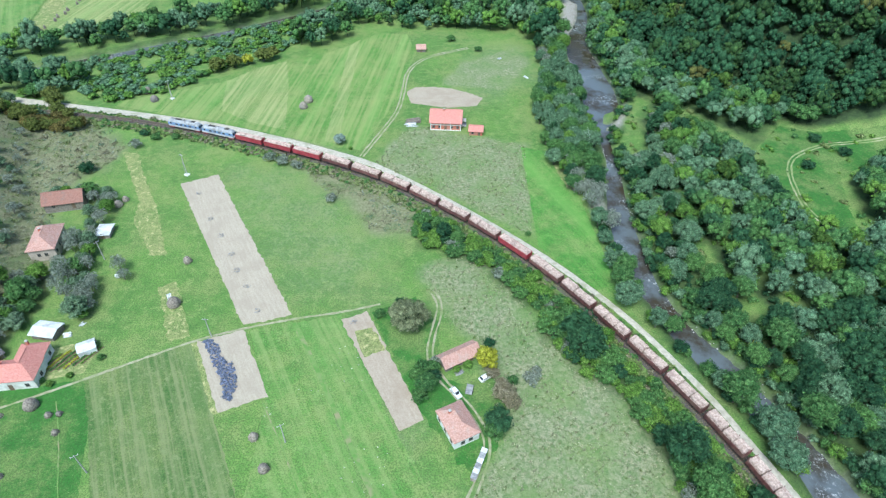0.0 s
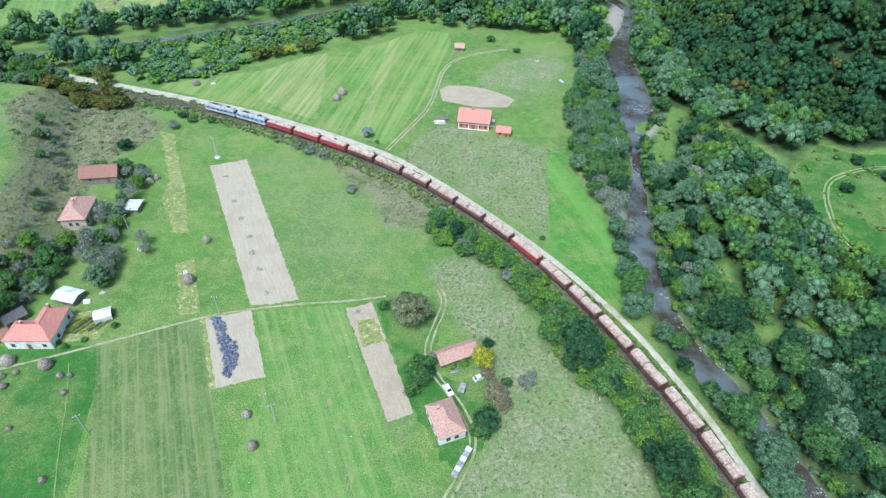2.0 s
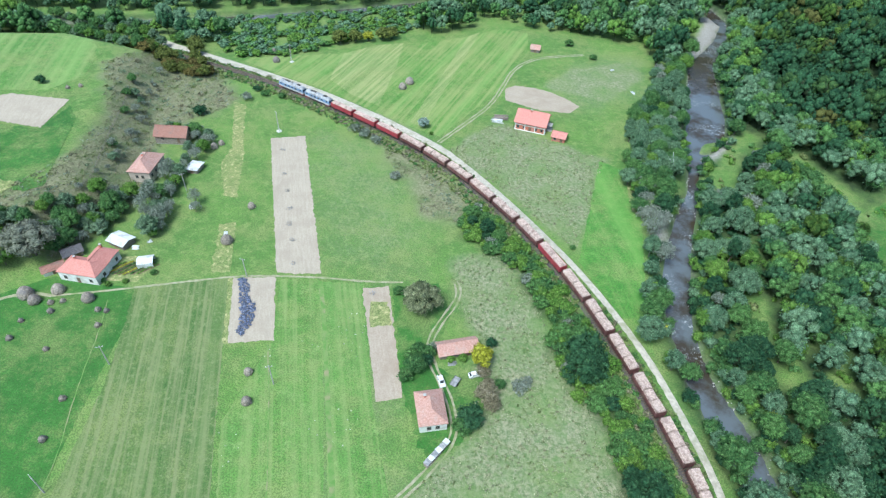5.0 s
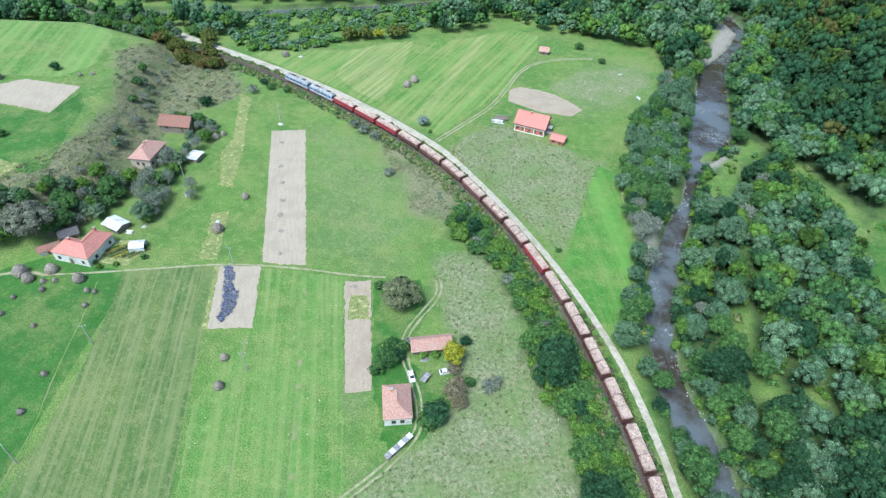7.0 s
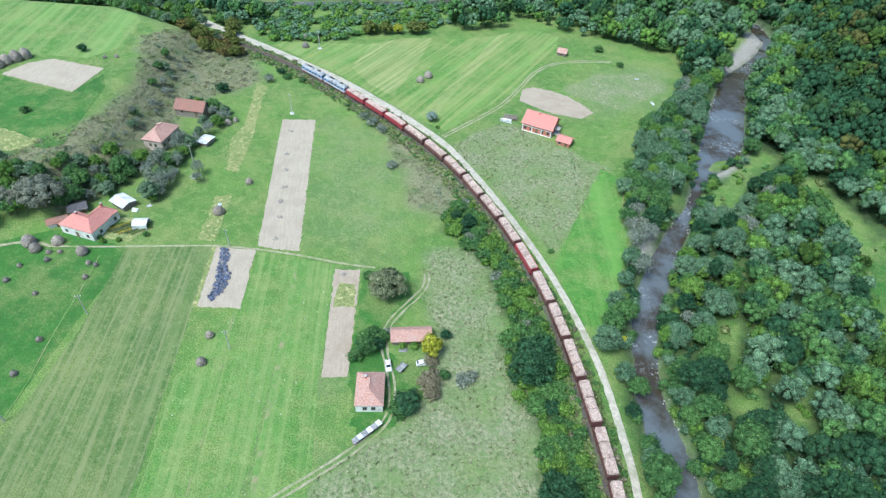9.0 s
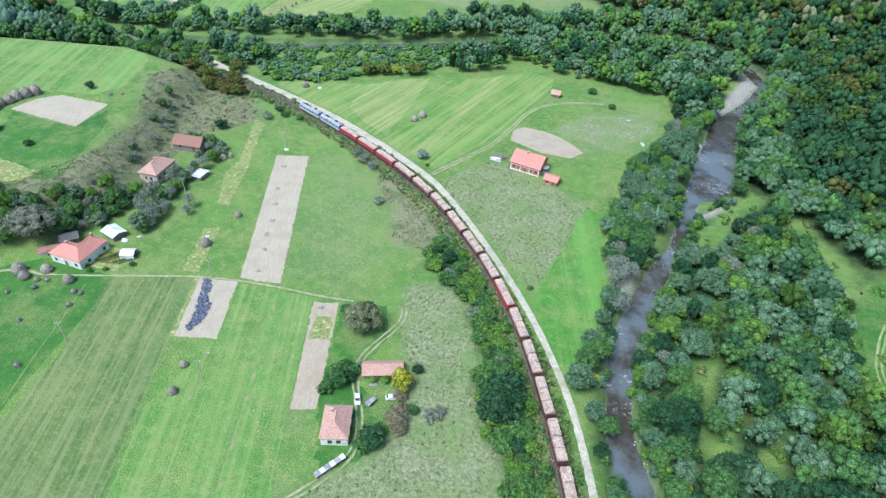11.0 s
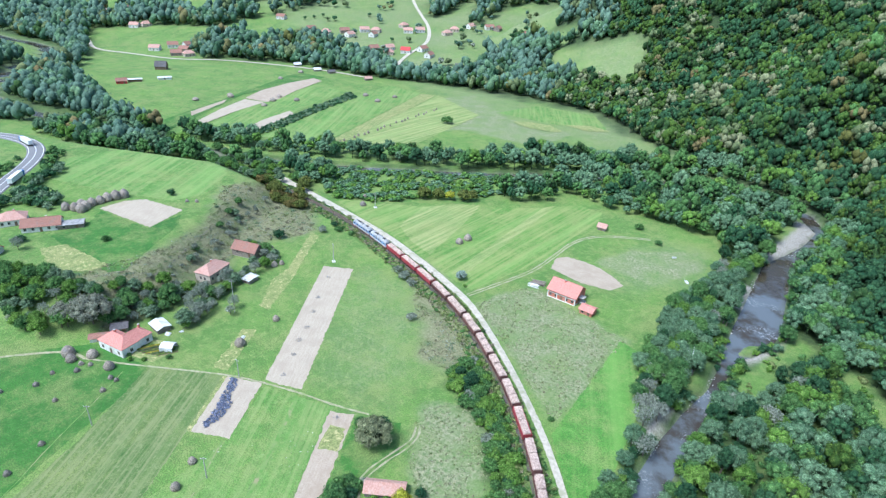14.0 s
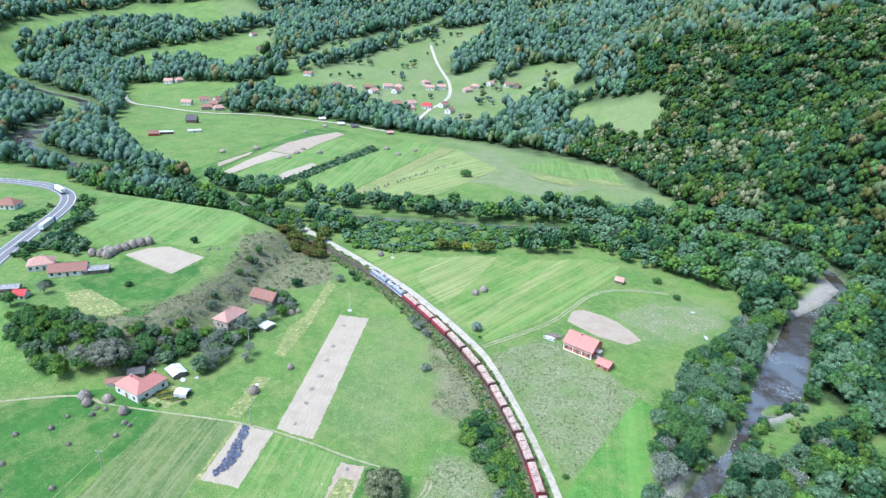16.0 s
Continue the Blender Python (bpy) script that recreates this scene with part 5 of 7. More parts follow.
def house(name, label, category, x, y, turn, length, width, tall, rise_, hip, walls, roof, group="", **more):
    ob = tagged(new(name), label, category, group)
    wing(ob, length, width, tall, rise_, hip, walls, roof, **more)
    return place(ob, x, y, turn)


brick_house = house("brick_house", "unfinished red brick house with orange tiled roof in a meadow", "house", 2.2, 236.3, -3, 13.2, 10.2, 4.2, 3.4, 0, M_BRICK, M_TILE_NEW,
                    windows=4, doors=1, ends=2, stacks=[(-1, -0.6)], over=0.7)
for _x in (-6.55, -2.2, 2.2, 6.55):
    part("column", bx(bmesh.new(), _x - 0.2, _x + 0.2, -5.3, -5.0, -0.6, 4.1), M_PLASTER, brick_house, "white concrete column")
part("ring_beam", bx(bmesh.new(), -6.7, 6.7, -5.26, -5.05, 2.5, 2.8), M_PLASTER, brick_house)
part("plinth", bx(bmesh.new(), -6.8, 6.8, -5.4, 5.4, -0.6, 0.3), M_PLASTER, brick_house)
part("porch", bx(bx(bmesh.new(), 6.6, 9.0, -1.6, 1.6, -0.4, 0.4), 6.6, 8.9, -1.5, 1.5, 2.5, 2.65), M_STONE, brick_house, "pale concrete porch")
house("brick_shed", "small red brick shed with orange tiled roof", "shed", 15.3, 229.6, -4, 5.6, 5.2, 2.3, 1.2, 0, M_BRICK, M_TILE_NEW, windows=1, doors=1, ends=0)
house("field_hut", "small timber hut with red tiled roof in the meadow", "hut", -11.4, 315.6, 3, 4.6, 3.8, 2.2, 1.5, 0, M_WOOD, M_TILE_PINK, windows=0, doors=1, ends=0)
house("cottage", "white plastered cottage with faded hipped tile roof", "house", 4.9, 83.0, 116.6, 10.0, 7.0, 3.4, 2.2, 0.9, M_PLASTER, M_TILE_PINK, over=0.3, windows=2, doors=1, ends=2, stacks=[(2.2, 1.2)])
house("old_barn", "long low barn with faded mossy tiled roof", "barn", 5.6, 105.2, 29.6, 11.0, 4.6, 2.2, 1.7, 0, M_WOOD, M_TILE_PINK, windows=1, doors=1, ends=0)
farm = tagged(new("farmhouse"), "white farmhouse with orange hipped roof and two wings", "house")
wing(farm, 13.0, 7.2, 3.9, 2.5, 0.9, M_PLASTER, M_TILE_NEW, over=0.3, windows=2, doors=1, ends=1, stacks=[(-2.5, 0.8)])
wing(farm, 12.4, 7.2, 3.9, 2.5, 0.9, M_PLASTER, M_TILE_NEW, over=0.3, windows=3, doors=0, ends=1, at=pose(2.6, 2.9, 0.01, 0, 0, 90), stacks=[(4.5, 0.6)])
place(farm, -114.6, 97.0, 7)
house("lean_to", "low white outbuilding with rusty red roof", "shed", -125.6, 95.2, 52, 6.0, 3.2, 2.0, 0.9, 0, M_PLASTER, M_TILE_OLD, windows=0, doors=1, ends=0)
house("grey_shed", "timber shed with dark grey roof beside the farmhouse", "shed", -125.4, 103.2, 55, 5.5, 4.2, 2.2, 1.2, 0, M_WOOD, M_TILE_DARK, windows=1, doors=1, ends=0)
house("white_shed", "open shed with white sheet metal roof", "shed", -114.3, 113.0, -8, 6.8, 4.9, 2.2, 0.7, 0, M_WOOD, M_SHEET, windows=0, doors=1, ends=0)
house("garden_shed", "small shed with white sheet roof by the orchard", "shed", -116.9, 158.4, 6, 4.3, 5.4, 1.9, 0.3, 0, M_WOOD, M_SHEET, windows=0, doors=1, ends=0)
slope_house = house("slope_house", "cream house with orange tiled roof on the slope", "house", -132.1, 150.4, 103, 12.8, 8.0, 4.2, 2.6, 0.9, M_CREAM, M_TILE_PINK, windows=3, doors=1, ends=2, stacks=[(1, 1)])
slope_barn = house("slope_barn", "dark timber barn with old brown tiled roof", "barn", -137.5, 174.2, 14, 13.0, 7.2, 2.9, 2.8, 0, M_WOOD, M_TILE_OLD, windows=1, doors=1, ends=1)
for _o, _l, _w in ((slope_house, 12.6, 7.8), (slope_barn, 12.8, 7.0)):
    part("plinth", bx(bmesh.new(), -_l / 2, _l / 2, -_w / 2, _w / 2, -3.2, -0.3), M_STONE, _o, "rough stone footing")
    _o.matrix_basis = Matrix.Translation((0, 0, 1.1)) @ _o.matrix_basis
house("terrace_house", "white house with hipped tile roof on the terrace", "house", -231, 113.5, 62, 11, 9, 3.4, 2.6, 0.9, M_PLASTER, M_TILE_PINK, windows=3, stacks=[(1, 1)])
house("terrace_house", "long white farmhouse with old red tiled roof", "house", -214.5, 119, 55, 16, 8, 3.0, 2.6, 0, M_PLASTER, M_TILE_OLD, windows=4, stacks=[(2, 1)])
house("terrace_shed", "shed with grey sheet metal roof", "shed", -206.5, 128.0, 55, 11, 5.5, 2.4, 0.8, 0, M_WOOD, M_GREY, windows=1)
house("red_shed", "small shed with bright red sheet roof", "shed", -204, 94.5, 40, 5, 4.5, 2.2, 1.6, 0, M_PLASTER, M_TILE_RED, windows=1, ends=0)
house("yard_shed", "low shed with grey board roof", "shed", -216, 92, 50, 13, 4.5, 2.2, 0.9, 0, M_WOOD, M_GREY, windows=1, ends=0)
house("yard_shed", "small shed with red sheet roof", "shed", -212, 86.5, 50, 4, 3.5, 2.0, 0.9, 0, M_WOOD, M_TILE_RED, windows=0, ends=0)
house("roadside_house", "white house with brown tiled roof by the main road", "house", -340, 138, 40, 12, 9, 3.2, 3.0, 0.9, M_PLASTER, M_TILE_OLD, windows=3, stacks=[(1, 1)])

VILLAGE = [(-656, 662), (-582, 650), (-556, 654), (-523, 667), (-522, 697), (-498, 688), (-457, 641), (-430, 639), (-494, 753), (-461, 749), (-380, 660), (-800, 579), (-804, 563), (-782, 521),
           (-888, 521), (-873, 544), (-664, 483), (-636, 481), (-612, 470), (-668, 460), (-999, 433), (-765, 622), (-835, 711), (-420, 759), (-423, 782), (-414, 812), (-387, 821), (-373, 822),
           (-301, 758), (-306, 696), (-670, 1007), (-1136, 709), (-922, 763), (-541, 676), (-508, 706), (-442, 655), (-472, 735), (-650, 496), (-626, 462), (-816, 570), (-868, 527), (-794, 510), (-402, 676)]
_kinds = []
for _walls, _roof, _lab in ((M_PLASTER, M_TILE_OLD, "white village house with old red tiled roof"), (M_PLASTER, M_TILE_PINK, "white village house with faded tiled roof"),
                            (M_CREAM, M_TILE_PINK, "cream village house with faded tiled roof"), (M_WOOD, M_TILE_OLD, "timber village barn with brown tiled roof")):
    _o = tagged(new("village_house"), _lab, "house", "village houses")
    wing(_o, 13, 9, 3.8, 3.2, 0.8 if _walls is M_CREAM else 0, _walls, _roof, windows=2, stacks=[(1.5, 1)])
    _kinds.append(_o)
_used = set()
for _i, (_x, _y) in enumerate(VILLAGE):
    _m = pose(_x, _y, float(height(_x, _y)) + 0.2, 0, 0, (_i * 53) % 90 + 20)
    _o = _kinds[(_i * 7 + _i // 4) % 4]
    if _o in _used:
        copy_thing(_o, _m)
    else:
        _o.matrix_basis = _m
        _used.add(_o)
house("village_house", "village house with bright red metal roof", "house", -416, 657, 30, 12, 9, 4, 3.5, 0, M_PLASTER, M_TILE_RED, "village houses", windows=2)
house("village_house", "white village house with bright red roof", "house", -300, 715, 60, 10, 8, 3.6, 3, 0.9, M_PLASTER, M_TILE_RED, "village houses", windows=2)
house("roadside_barn", "red-roofed barn beside the far fields", "barn", -526, 334, 60, 10, 6, 3, 2.5, 0, M_TILE_RED, M_TILE_OLD, windows=1, ends=0)
house("roadside_barn", "white roofed open shed beside the far fields", "barn", -526, 348, 60, 13, 6, 2.6, 0.6, 0, M_PLANK, M_SHEET, windows=0, ends=0)
house("roadside_barn", "low white roofed shed beside the far fields", "barn", -515, 374, 62, 13, 5, 2.4, 0.7, 0, M_PLASTER, M_SHEET, windows=0, ends=0)
house("roadside_barn", "tall dark timber barn beside the far fields", "barn", -564, 402, 40, 12, 8, 4, 5, 0, M_PLANK, M_TILE_DARK, windows=0, ends=0)
for _x, _y, _r in ((-478, 525, M_SHEET), (-440, 520, M_SHEET), (-420, 523, M_TILE_DARK), (-366, 525, M_TILE_PINK)):
    house("field_barn", "small field barn beside the valley road", "barn", _x, _y, 60, 8, 5, 2.4, 1.8, 0, M_WOOD, _r, windows=0, ends=0)

# the farm garden: beds in rows, a box and boards on the lawn
def vegetable_bed(x, y, turn, length, tone, label):
    """A raised bed of dark earth with a row of leafy plants."""
    ob = tagged(new("vegetable_bed"), label, "garden bed", "vegetable beds")
    part("earth", bx(bmesh.new(), -length / 2, length / 2, -0.42, 0.42, -0.1, 0.2, 0.08), M_PLANK, ob)
    v, f, k = [], [], 0
    for i in range(int(length / 0.42)):
        c, g, _ = crown_mesh_data(0.34, 0.5, 2, 14, 0.18, 0.1)
        v.append(c + np.array([-length / 2 + 0.25 + 0.42 * i, rng.uniform(-0.12, 0.12), 0]))
        f.append(g + k)
        k += len(c)
    tagged(part("plant_row", mesh_of("plant_row", np.vstack(v), np.vstack(f), LEAF[tone], True), None, ob, "leafy vegetables in a row"), kind="stuff")
    place(ob, x, y, turn)


for _i, (_l2, _t) in enumerate(((7.5, "bright"), (8.5, "yellow"), (9, "green"), (9, "bright"), (9, "yellow"), (8, "green"), (7, "bright"))):
    vegetable_bed(-108.6 + 1.75 * _i, 102.4 + 0.5 * _i, 62, _l2, _t, {"yellow": "garden bed of yellowing lettuces", "green": "garden bed of dark green vegetables", "bright": "garden bed of light green vegetables"}[_t])
hive = tagged(new("beehive"), "small white box hive on short legs in grass", "beehive")
part("box", bx(bmesh.new(), -0.55, 0.55, -0.5, 0.5, 0.25, 1.1, 0.03), M_WHITE, hive)
part("lid", bx(bmesh.new(), -0.68, 0.68, -0.62, 0.62, 1.1, 1.2, 0.03), M_SHEET, hive)
for _x in (-0.45, 0.45):
    for _y in (-0.4, 0.4):
        part("leg", bx(bmesh.new(), _x - 0.05, _x + 0.05, _y - 0.05, _y + 0.05, -0.1, 0.25), M_WOOD, hive)
place(hive, -103.8, 136.6, 20)
sledge = tagged(new("hay_sledge"), "pale wooden sledge standing beside a haystack", "sledge")
for _y in (-0.5, 0.5):
    part("runner", bx(bmesh.new(), -1.5, 1.5, _y - 0.06, _y + 0.06, 0.0, 0.35, 0.03), M_SHEET, sledge)
for _i in range(7):
    part("slat", bx(bmesh.new(), -1.35 + 0.43 * _i, -1.1 + 0.43 * _i, -0.65, 0.65, 0.35, 0.42), M_SHEET, sledge)
place(sledge, -84.2, 127.9, 118)

# greenhouse
greenhouse = tagged(new("greenhouse"), "small garden greenhouse of pale torn plastic sheet", "greenhouse")
bm = bmesh.new()
for _x in (-2.4, -0.8, 0.8, 2.4):
    for _y in (-2.2, 2.2):
        rod(bm, (_x, _y, -0.2), (_x, _y * 0.92, 1.8), 0.06, 5)
    rod(bm, (_x, -2.03, 1.8), (_x, 0, 2.5), 0.06, 5), rod(bm, (_x, 2.03, 1.8), (_x, 0, 2.5), 0.06, 5)
part("frame", bm, M_WOOD, greenhouse)
part("cover", roof_mesh(4.9, 4.1, 0.75, 0, 0.05, 0.03, 1.84), M_SHEET, greenhouse)
for _s in (-1, 1):
    part("side_sheet", bx(bmesh.new(), -2.4, 2.4, _s * 2.12 - 0.02, _s * 2.12 + 0.02, 0, 1.7), M_SHEET, greenhouse)
place(greenhouse, -100.2, 107.2, 30)


# ---- farm things ----
def haystack(name, label, r, tall, group):
    ob = tagged(new(name), label, "haystack", group)
    bm = bmesh.new()
    prof = [(0.86, 0), (1.0, 0.16), (1.02, 0.34), (0.93, 0.54), (0.72, 0.74), (0.42, 0.9), (0.14, 0.99)]
    rings = []
    for i, (k, h) in enumerate(prof):
        rings.append([bm.verts.new((r * k * math.cos(a) * (1 + random.uniform(-0.07, 0.07)), r * k * math.sin(a) * (1 + random.uniform(-0.07, 0.07)), tall * h + random.uniform(-0.05, 0.05) - (0.1 if i == 0 else 0)))
                      for a in np.arange(16) * 0.3927])
    for a, b in zip(rings, rings[1:]):
        for i in range(16):
            bm.faces.new((a[i], a[(i + 1) % 16], b[(i + 1) % 16], b[i]))
    bm.faces.new(rings[-1])
    for i in range(60):
        a, h = random.uniform(0, 6.28), random.uniform(0.05, 0.9)
        k = np.interp(h, [p[1] for p in prof], [p[0] for p in prof]) * r
        p = Vector((k * math.cos(a), k * math.sin(a), tall * h))
        rod(bm, p, p + Vector((0.3 * math.cos(a), 0.3 * math.sin(a), -0.3)), 0.06, 3, 0.02)
    part("mound", bm, M_HAY, ob)
    part("pole", rod(bmesh.new(), (0, 0, tall * 0.9), (0, 0, tall + 0.5), 0.05, 5), M_WOOD, ob)
    return ob


def strew(ob, spots, jitter=0.12):
    first = True
    for x, y in spots:
        s = random.uniform(1 - jitter, 1 + jitter)
        m = pose(x, y, float(height(x, y)), 0, 0, random.uniform(0, 360))
        o = ob if first else copy_thing(ob, m)
        o.matrix_basis = m @ Matrix.Diagonal((s, s, s, 1))
        first = False


strew(haystack("haystack", "large grey-brown haystack round a pole", 2.0, 3.4, "large haystacks"), [(-125.2, 83.6), (-120.8, 82.4), (-117.4, 88.2), (-106.4, 88.2), (-81.6, 124.8), (-141.5, 263.5), (-135.2, 255.2), (-62.8, 256), (-64.2, 250)])
strew(haystack("haystack", "middling grey-brown haystack in the meadow", 1.25, 2.4, "middling haystacks"), [(-46.4, 79.6), (-41.9, 71.2), (-83.8, 144.2), (-118.8, 174.2), (-117.6, 177.5)])
strew(haystack("hay_cock", "small brown hay cock in the lush meadow", 0.75, 1.5, "hay cocks"),
      [(-118.7, 75), (-116.5, 68.7), (-103.9, 68.8), (-113.4, 80.6), (-116, 83.4), (-113.1, 85.1), (-100.7, 85.5), (-98.1, 86), (-96.5, 80.5), (-87.6, 57.2), (-83.5, 46.2), (-110, 52), (-99, 47), (-122, 60), (-192, 180), (-188, 183)])
strew(haystack("haystack", "tall grey haystack in a row on the terrace", 2.3, 4.6, "terrace haystacks"),
      [(-228, 136), (-224, 138.5), (-225.5, 142.5), (-222, 143), (-224, 147), (-223.5, 151), (-224, 155), (-223, 159), (-220, 139.5), (-222, 163)])
strew(haystack("haystack", "low dark haystack in the far fields", 2.8, 3.0, "far haystacks"),
      [(-445, 499), (-416, 341), (-404, 371), (-409, 374), (-356, 370), (-365, 388), (-435, 460), (-350, 404), (-317, 465), (-293, 455), (-292, 480), (-372, 402)])
strew(haystack("corn_stook", "slim brown corn stook in a row of the far fields", 0.7, 2.4, "corn stooks"),
      [(-227 - 0.21 * i - (i % 3), 329 + 5.6 * i) for i in range(26) if i % 5 != 3])


def utility_pole(name, label, tall, base_block):
    ob = tagged(new(name), label, "pole", "utility poles")
    part("mast", rod(bmesh.new(), (0, 0, -0.3), (0, 0, tall), 0.19, 8, 0.11), M_STONE, ob)
    arm = part("crossarm", bx(bmesh.new(), -0.9, 0.9, -0.06, 0.06, tall - 0.5, tall - 0.36), M_GREY, ob)
    for x in (-0.8, 0, 0.8):
        part("insulator", rod(bmesh.new(), (x, 0, tall - 0.36), (x, 0, tall - 0.12), 0.07, 6), M_WHITE, arm)
    if base_block:
        part("footing", bx(bmesh.new(), -0.9, 0.9, -0.8, 0.8, -0.2, 0.5, 0.05), M_PLASTER, ob, "white concrete footing")
        part("stay", rod(bmesh.new(), (0.8, 0.3, 0.4), (0.1, 0, tall * 0.8), 0.05, 5), M_STONE, ob)
    return ob


strew(utility_pole("utility_pole", "tall concrete utility pole on a white footing", 9.5, True), [(-127.6, 257.4), (-100.3, 194.6)], 0.02)
strew(utility_pole("utility_pole", "grey concrete utility pole with a crossarm", 8.0, False), [(-111.8, 145.2), (-84, 70.2), (-38.2, 78.6), (-66.6, 112.4), (-73, 35.6), (-575, 545), (-520, 600), (-470, 665)], 0.02)

# white car by the cottage
car = tagged(new("car"), "small white hatchback parked beside the cottage", "car")
bm = bmesh.new()
_prof = [(-1.95, 0.35), (-1.98, 0.8), (-1.75, 0.92), (-1.3, 1.42), (0.25, 1.45), (1.0, 0.98), (1.85, 0.85), (1.98, 0.6), (1.95, 0.32)]
_l2 = [bm.verts.new((x, -0.78 + (0.14 if z > 1 else 0), z)) for x, z in _prof]
_r2 = [bm.verts.new((x, 0.78 - (0.14 if z > 1 else 0), z)) for x, z in _prof]
bm.faces.new(_l2), bm.faces.new(_r2[::-1])
for _i in range(len(_prof)):
    _j = (_i + 1) % len(_prof)
    bm.faces.new((_l2[_i], _r2[_i], _r2[_j], _l2[_j]))
bmesh.ops.recalc_face_normals(bm, faces=bm.faces[:])
bmesh.ops.bevel(bm, geom=bm.edges[:], offset=0.05, segments=1, affect="EDGES")
part("body", bm, M_WHITE, car)
for _x, _t, _w2 in ((0.66, 58, 0.5), (-1.53, -42, 0.38)):
    _p = part("windscreen" if _x > 0 else "rear_window", bx(bmesh.new(), -0.03, 0.03, -0.58, 0.58, -_w2 * 0.75, _w2 * 0.75, 0.02), M_GLASS, car)
    _p.matrix_basis = pose(_x, 0, 1.22, 0, -_t if _x > 0 else -_t, 0)
for _y in (-0.7, 0.7):
    part("side_window", bx(bmesh.new(), -1.15, 0.35, _y - 0.03, _y + 0.03, 1.0, 1.34), M_GLASS, car)
    for _x in (-1.25, 1.25):
        _w3 = part("wheel", rod(bmesh.new(), (_x, _y - 0.1, 0.3), (_x, _y + 0.1, 0.3), 0.3, 14), M_TYRE, car)
        part("rim", rod(bmesh.new(), (_x, _y * 1.02 - 0.1, 0.3), (_x, _y * 1.02 + 0.1, 0.3), 0.18, 10), M_SHEET, _w3)
place(car, 4.6, 93.3, -56)
second_car = copy_thing(car, pose(12.9, 98.4, float(height(12.9, 98.4)), 0, 0, 35))
tagged(second_car, "small white car parked on grass under garden trees", "car")
trailer = tagged(new("farm_trailer"), "grey timber farm trailer with scattered boards", "trailer")
part("bed", bx(bx(bx(bmesh.new(), -1.6, 1.6, -0.9, 0.9, 0.7, 0.82), -1.6, 1.6, -0.9, -0.84, 0.82, 1.2), -1.6, 1.6, 0.84, 0.9, 0.82, 1.2), M_GREY, trailer)
part("drawbar", rod(bmesh.new(), (1.6, 0, 0.7), (3.0, 0, 0.5), 0.06, 6), M_UNDER, trailer)
for _y in (-0.95, 0.95):
    part("wheel", rod(bmesh.new(), (-0.4, _y - 0.1, 0.4), (-0.4, _y + 0.1, 0.4), 0.4, 12), M_TYRE, trailer)
place(trailer, 8.3, 94.3, 78)


def truck(x, y, turn, label):
    """A lorry with a box trailer."""
    ob = tagged(new("lorry"), label, "lorry", "lorries on the main road")
    cab = part("cab", bx(bmesh.new(), 6.6, 8.8, -1.22, 1.22, 0.7, 3.6, 0.2), M_BLUE, ob, "blue driver's cab")
    part("windscreen", bx(bmesh.new(), 8.78, 8.83, -1.0, 1.0, 2.1, 3.1), M_GLASS, cab)
    part("box", bx(bmesh.new(), -7.2, 6.2, -1.27, 1.27, 1.2, 4.0, 0.06), M_WHITE, ob, "white trailer box")
    part("chassis", bx(bmesh.new(), -7.0, 8.4, -0.5, 0.5, 0.75, 1.2), M_UNDER, ob)
    for wx in (-5.8, -4.5, -3.2, 5.4, 7.8):
        for wy in (-1.05, 1.05):
            part("wheel", rod(bmesh.new(), (wx, wy - 0.17, 0.5), (wx, wy + 0.17, 0.5), 0.5, 12), M_TYRE, ob)
    ob.matrix_basis = pose(x, y, float(height(x, y)) + 0.4, 0, 0, turn)


truck(-286, 138, 135, "white box lorry with blue cab on the main road")
truck(-350, 171.5, 176, "white box lorry with blue cab in the bend")


def pile(name, label, category, material, length, width, tall, n, r, x, y, turn):
    """A heap of poles or boards lying lengthwise, each one by itself."""
    ob = tagged(new(name), label, category)
    for i in range(n):
        yy, zz = random.uniform(-width / 2, width / 2), random.random() ** 1.6 * tall
        s = length * random.uniform(0.6, 1) / 2
        o = random.uniform(-0.15, 0.15) * length
        part("board" if material is not M_WOOD else "pole", rod(bmesh.new(), (-s + o, yy, zz + r), (s + o, yy + random.uniform(-0.4, 0.4), zz + r + random.uniform(-0.1, 0.2)), r, 5), material, ob)
    return place(ob, x, y, turn)


pile("timber_pile", "heap of grey timber beside the brick house", "timber", M_WOOD, 6.5, 3.0, 1.1, 46, 0.13, -12.6, 238.0, 12)
pile("board_pile", "pale boards scattered beside the brick house", "timber", M_SHEET, 5.5, 3.2, 0.4, 12, 0.14, -13.6, 235.0, 8)
pile("scrap_heap", "pale scrap boards on the yard grass", "scrap", M_GREY, 2.4, 1.6, 0.4, 14, 0.1, 5.6, 100.2, 20)
pile("scrap_heap", "pale clutter of boards beside the white shed", "scrap", M_SHEET, 2.4, 1.6, 0.5, 9, 0.14, -108.6, 112.4, 20)
pile("scrap_heap", "pale boards strewn on grass by the shed", "scrap", M_SHEET, 1.8, 1.4, 0.3, 6, 0.12, -106.2, 116.6, 70)
pile("scrap_heap", "small pale heap at the meadow edge", "scrap", M_SHEET, 2.6, 1.5, 0.4, 10, 0.12, 31, 306, 40)
pile("scrap_heap", "small pale heap of stones below the trees", "scrap", M_SHEET, 3.2, 1.4, 0.4, 10, 0.14, 43, 284, -50)
wood_stack = tagged(new("firewood_stack"), "long stack of firewood under pale sheets by the lane", "firewood")
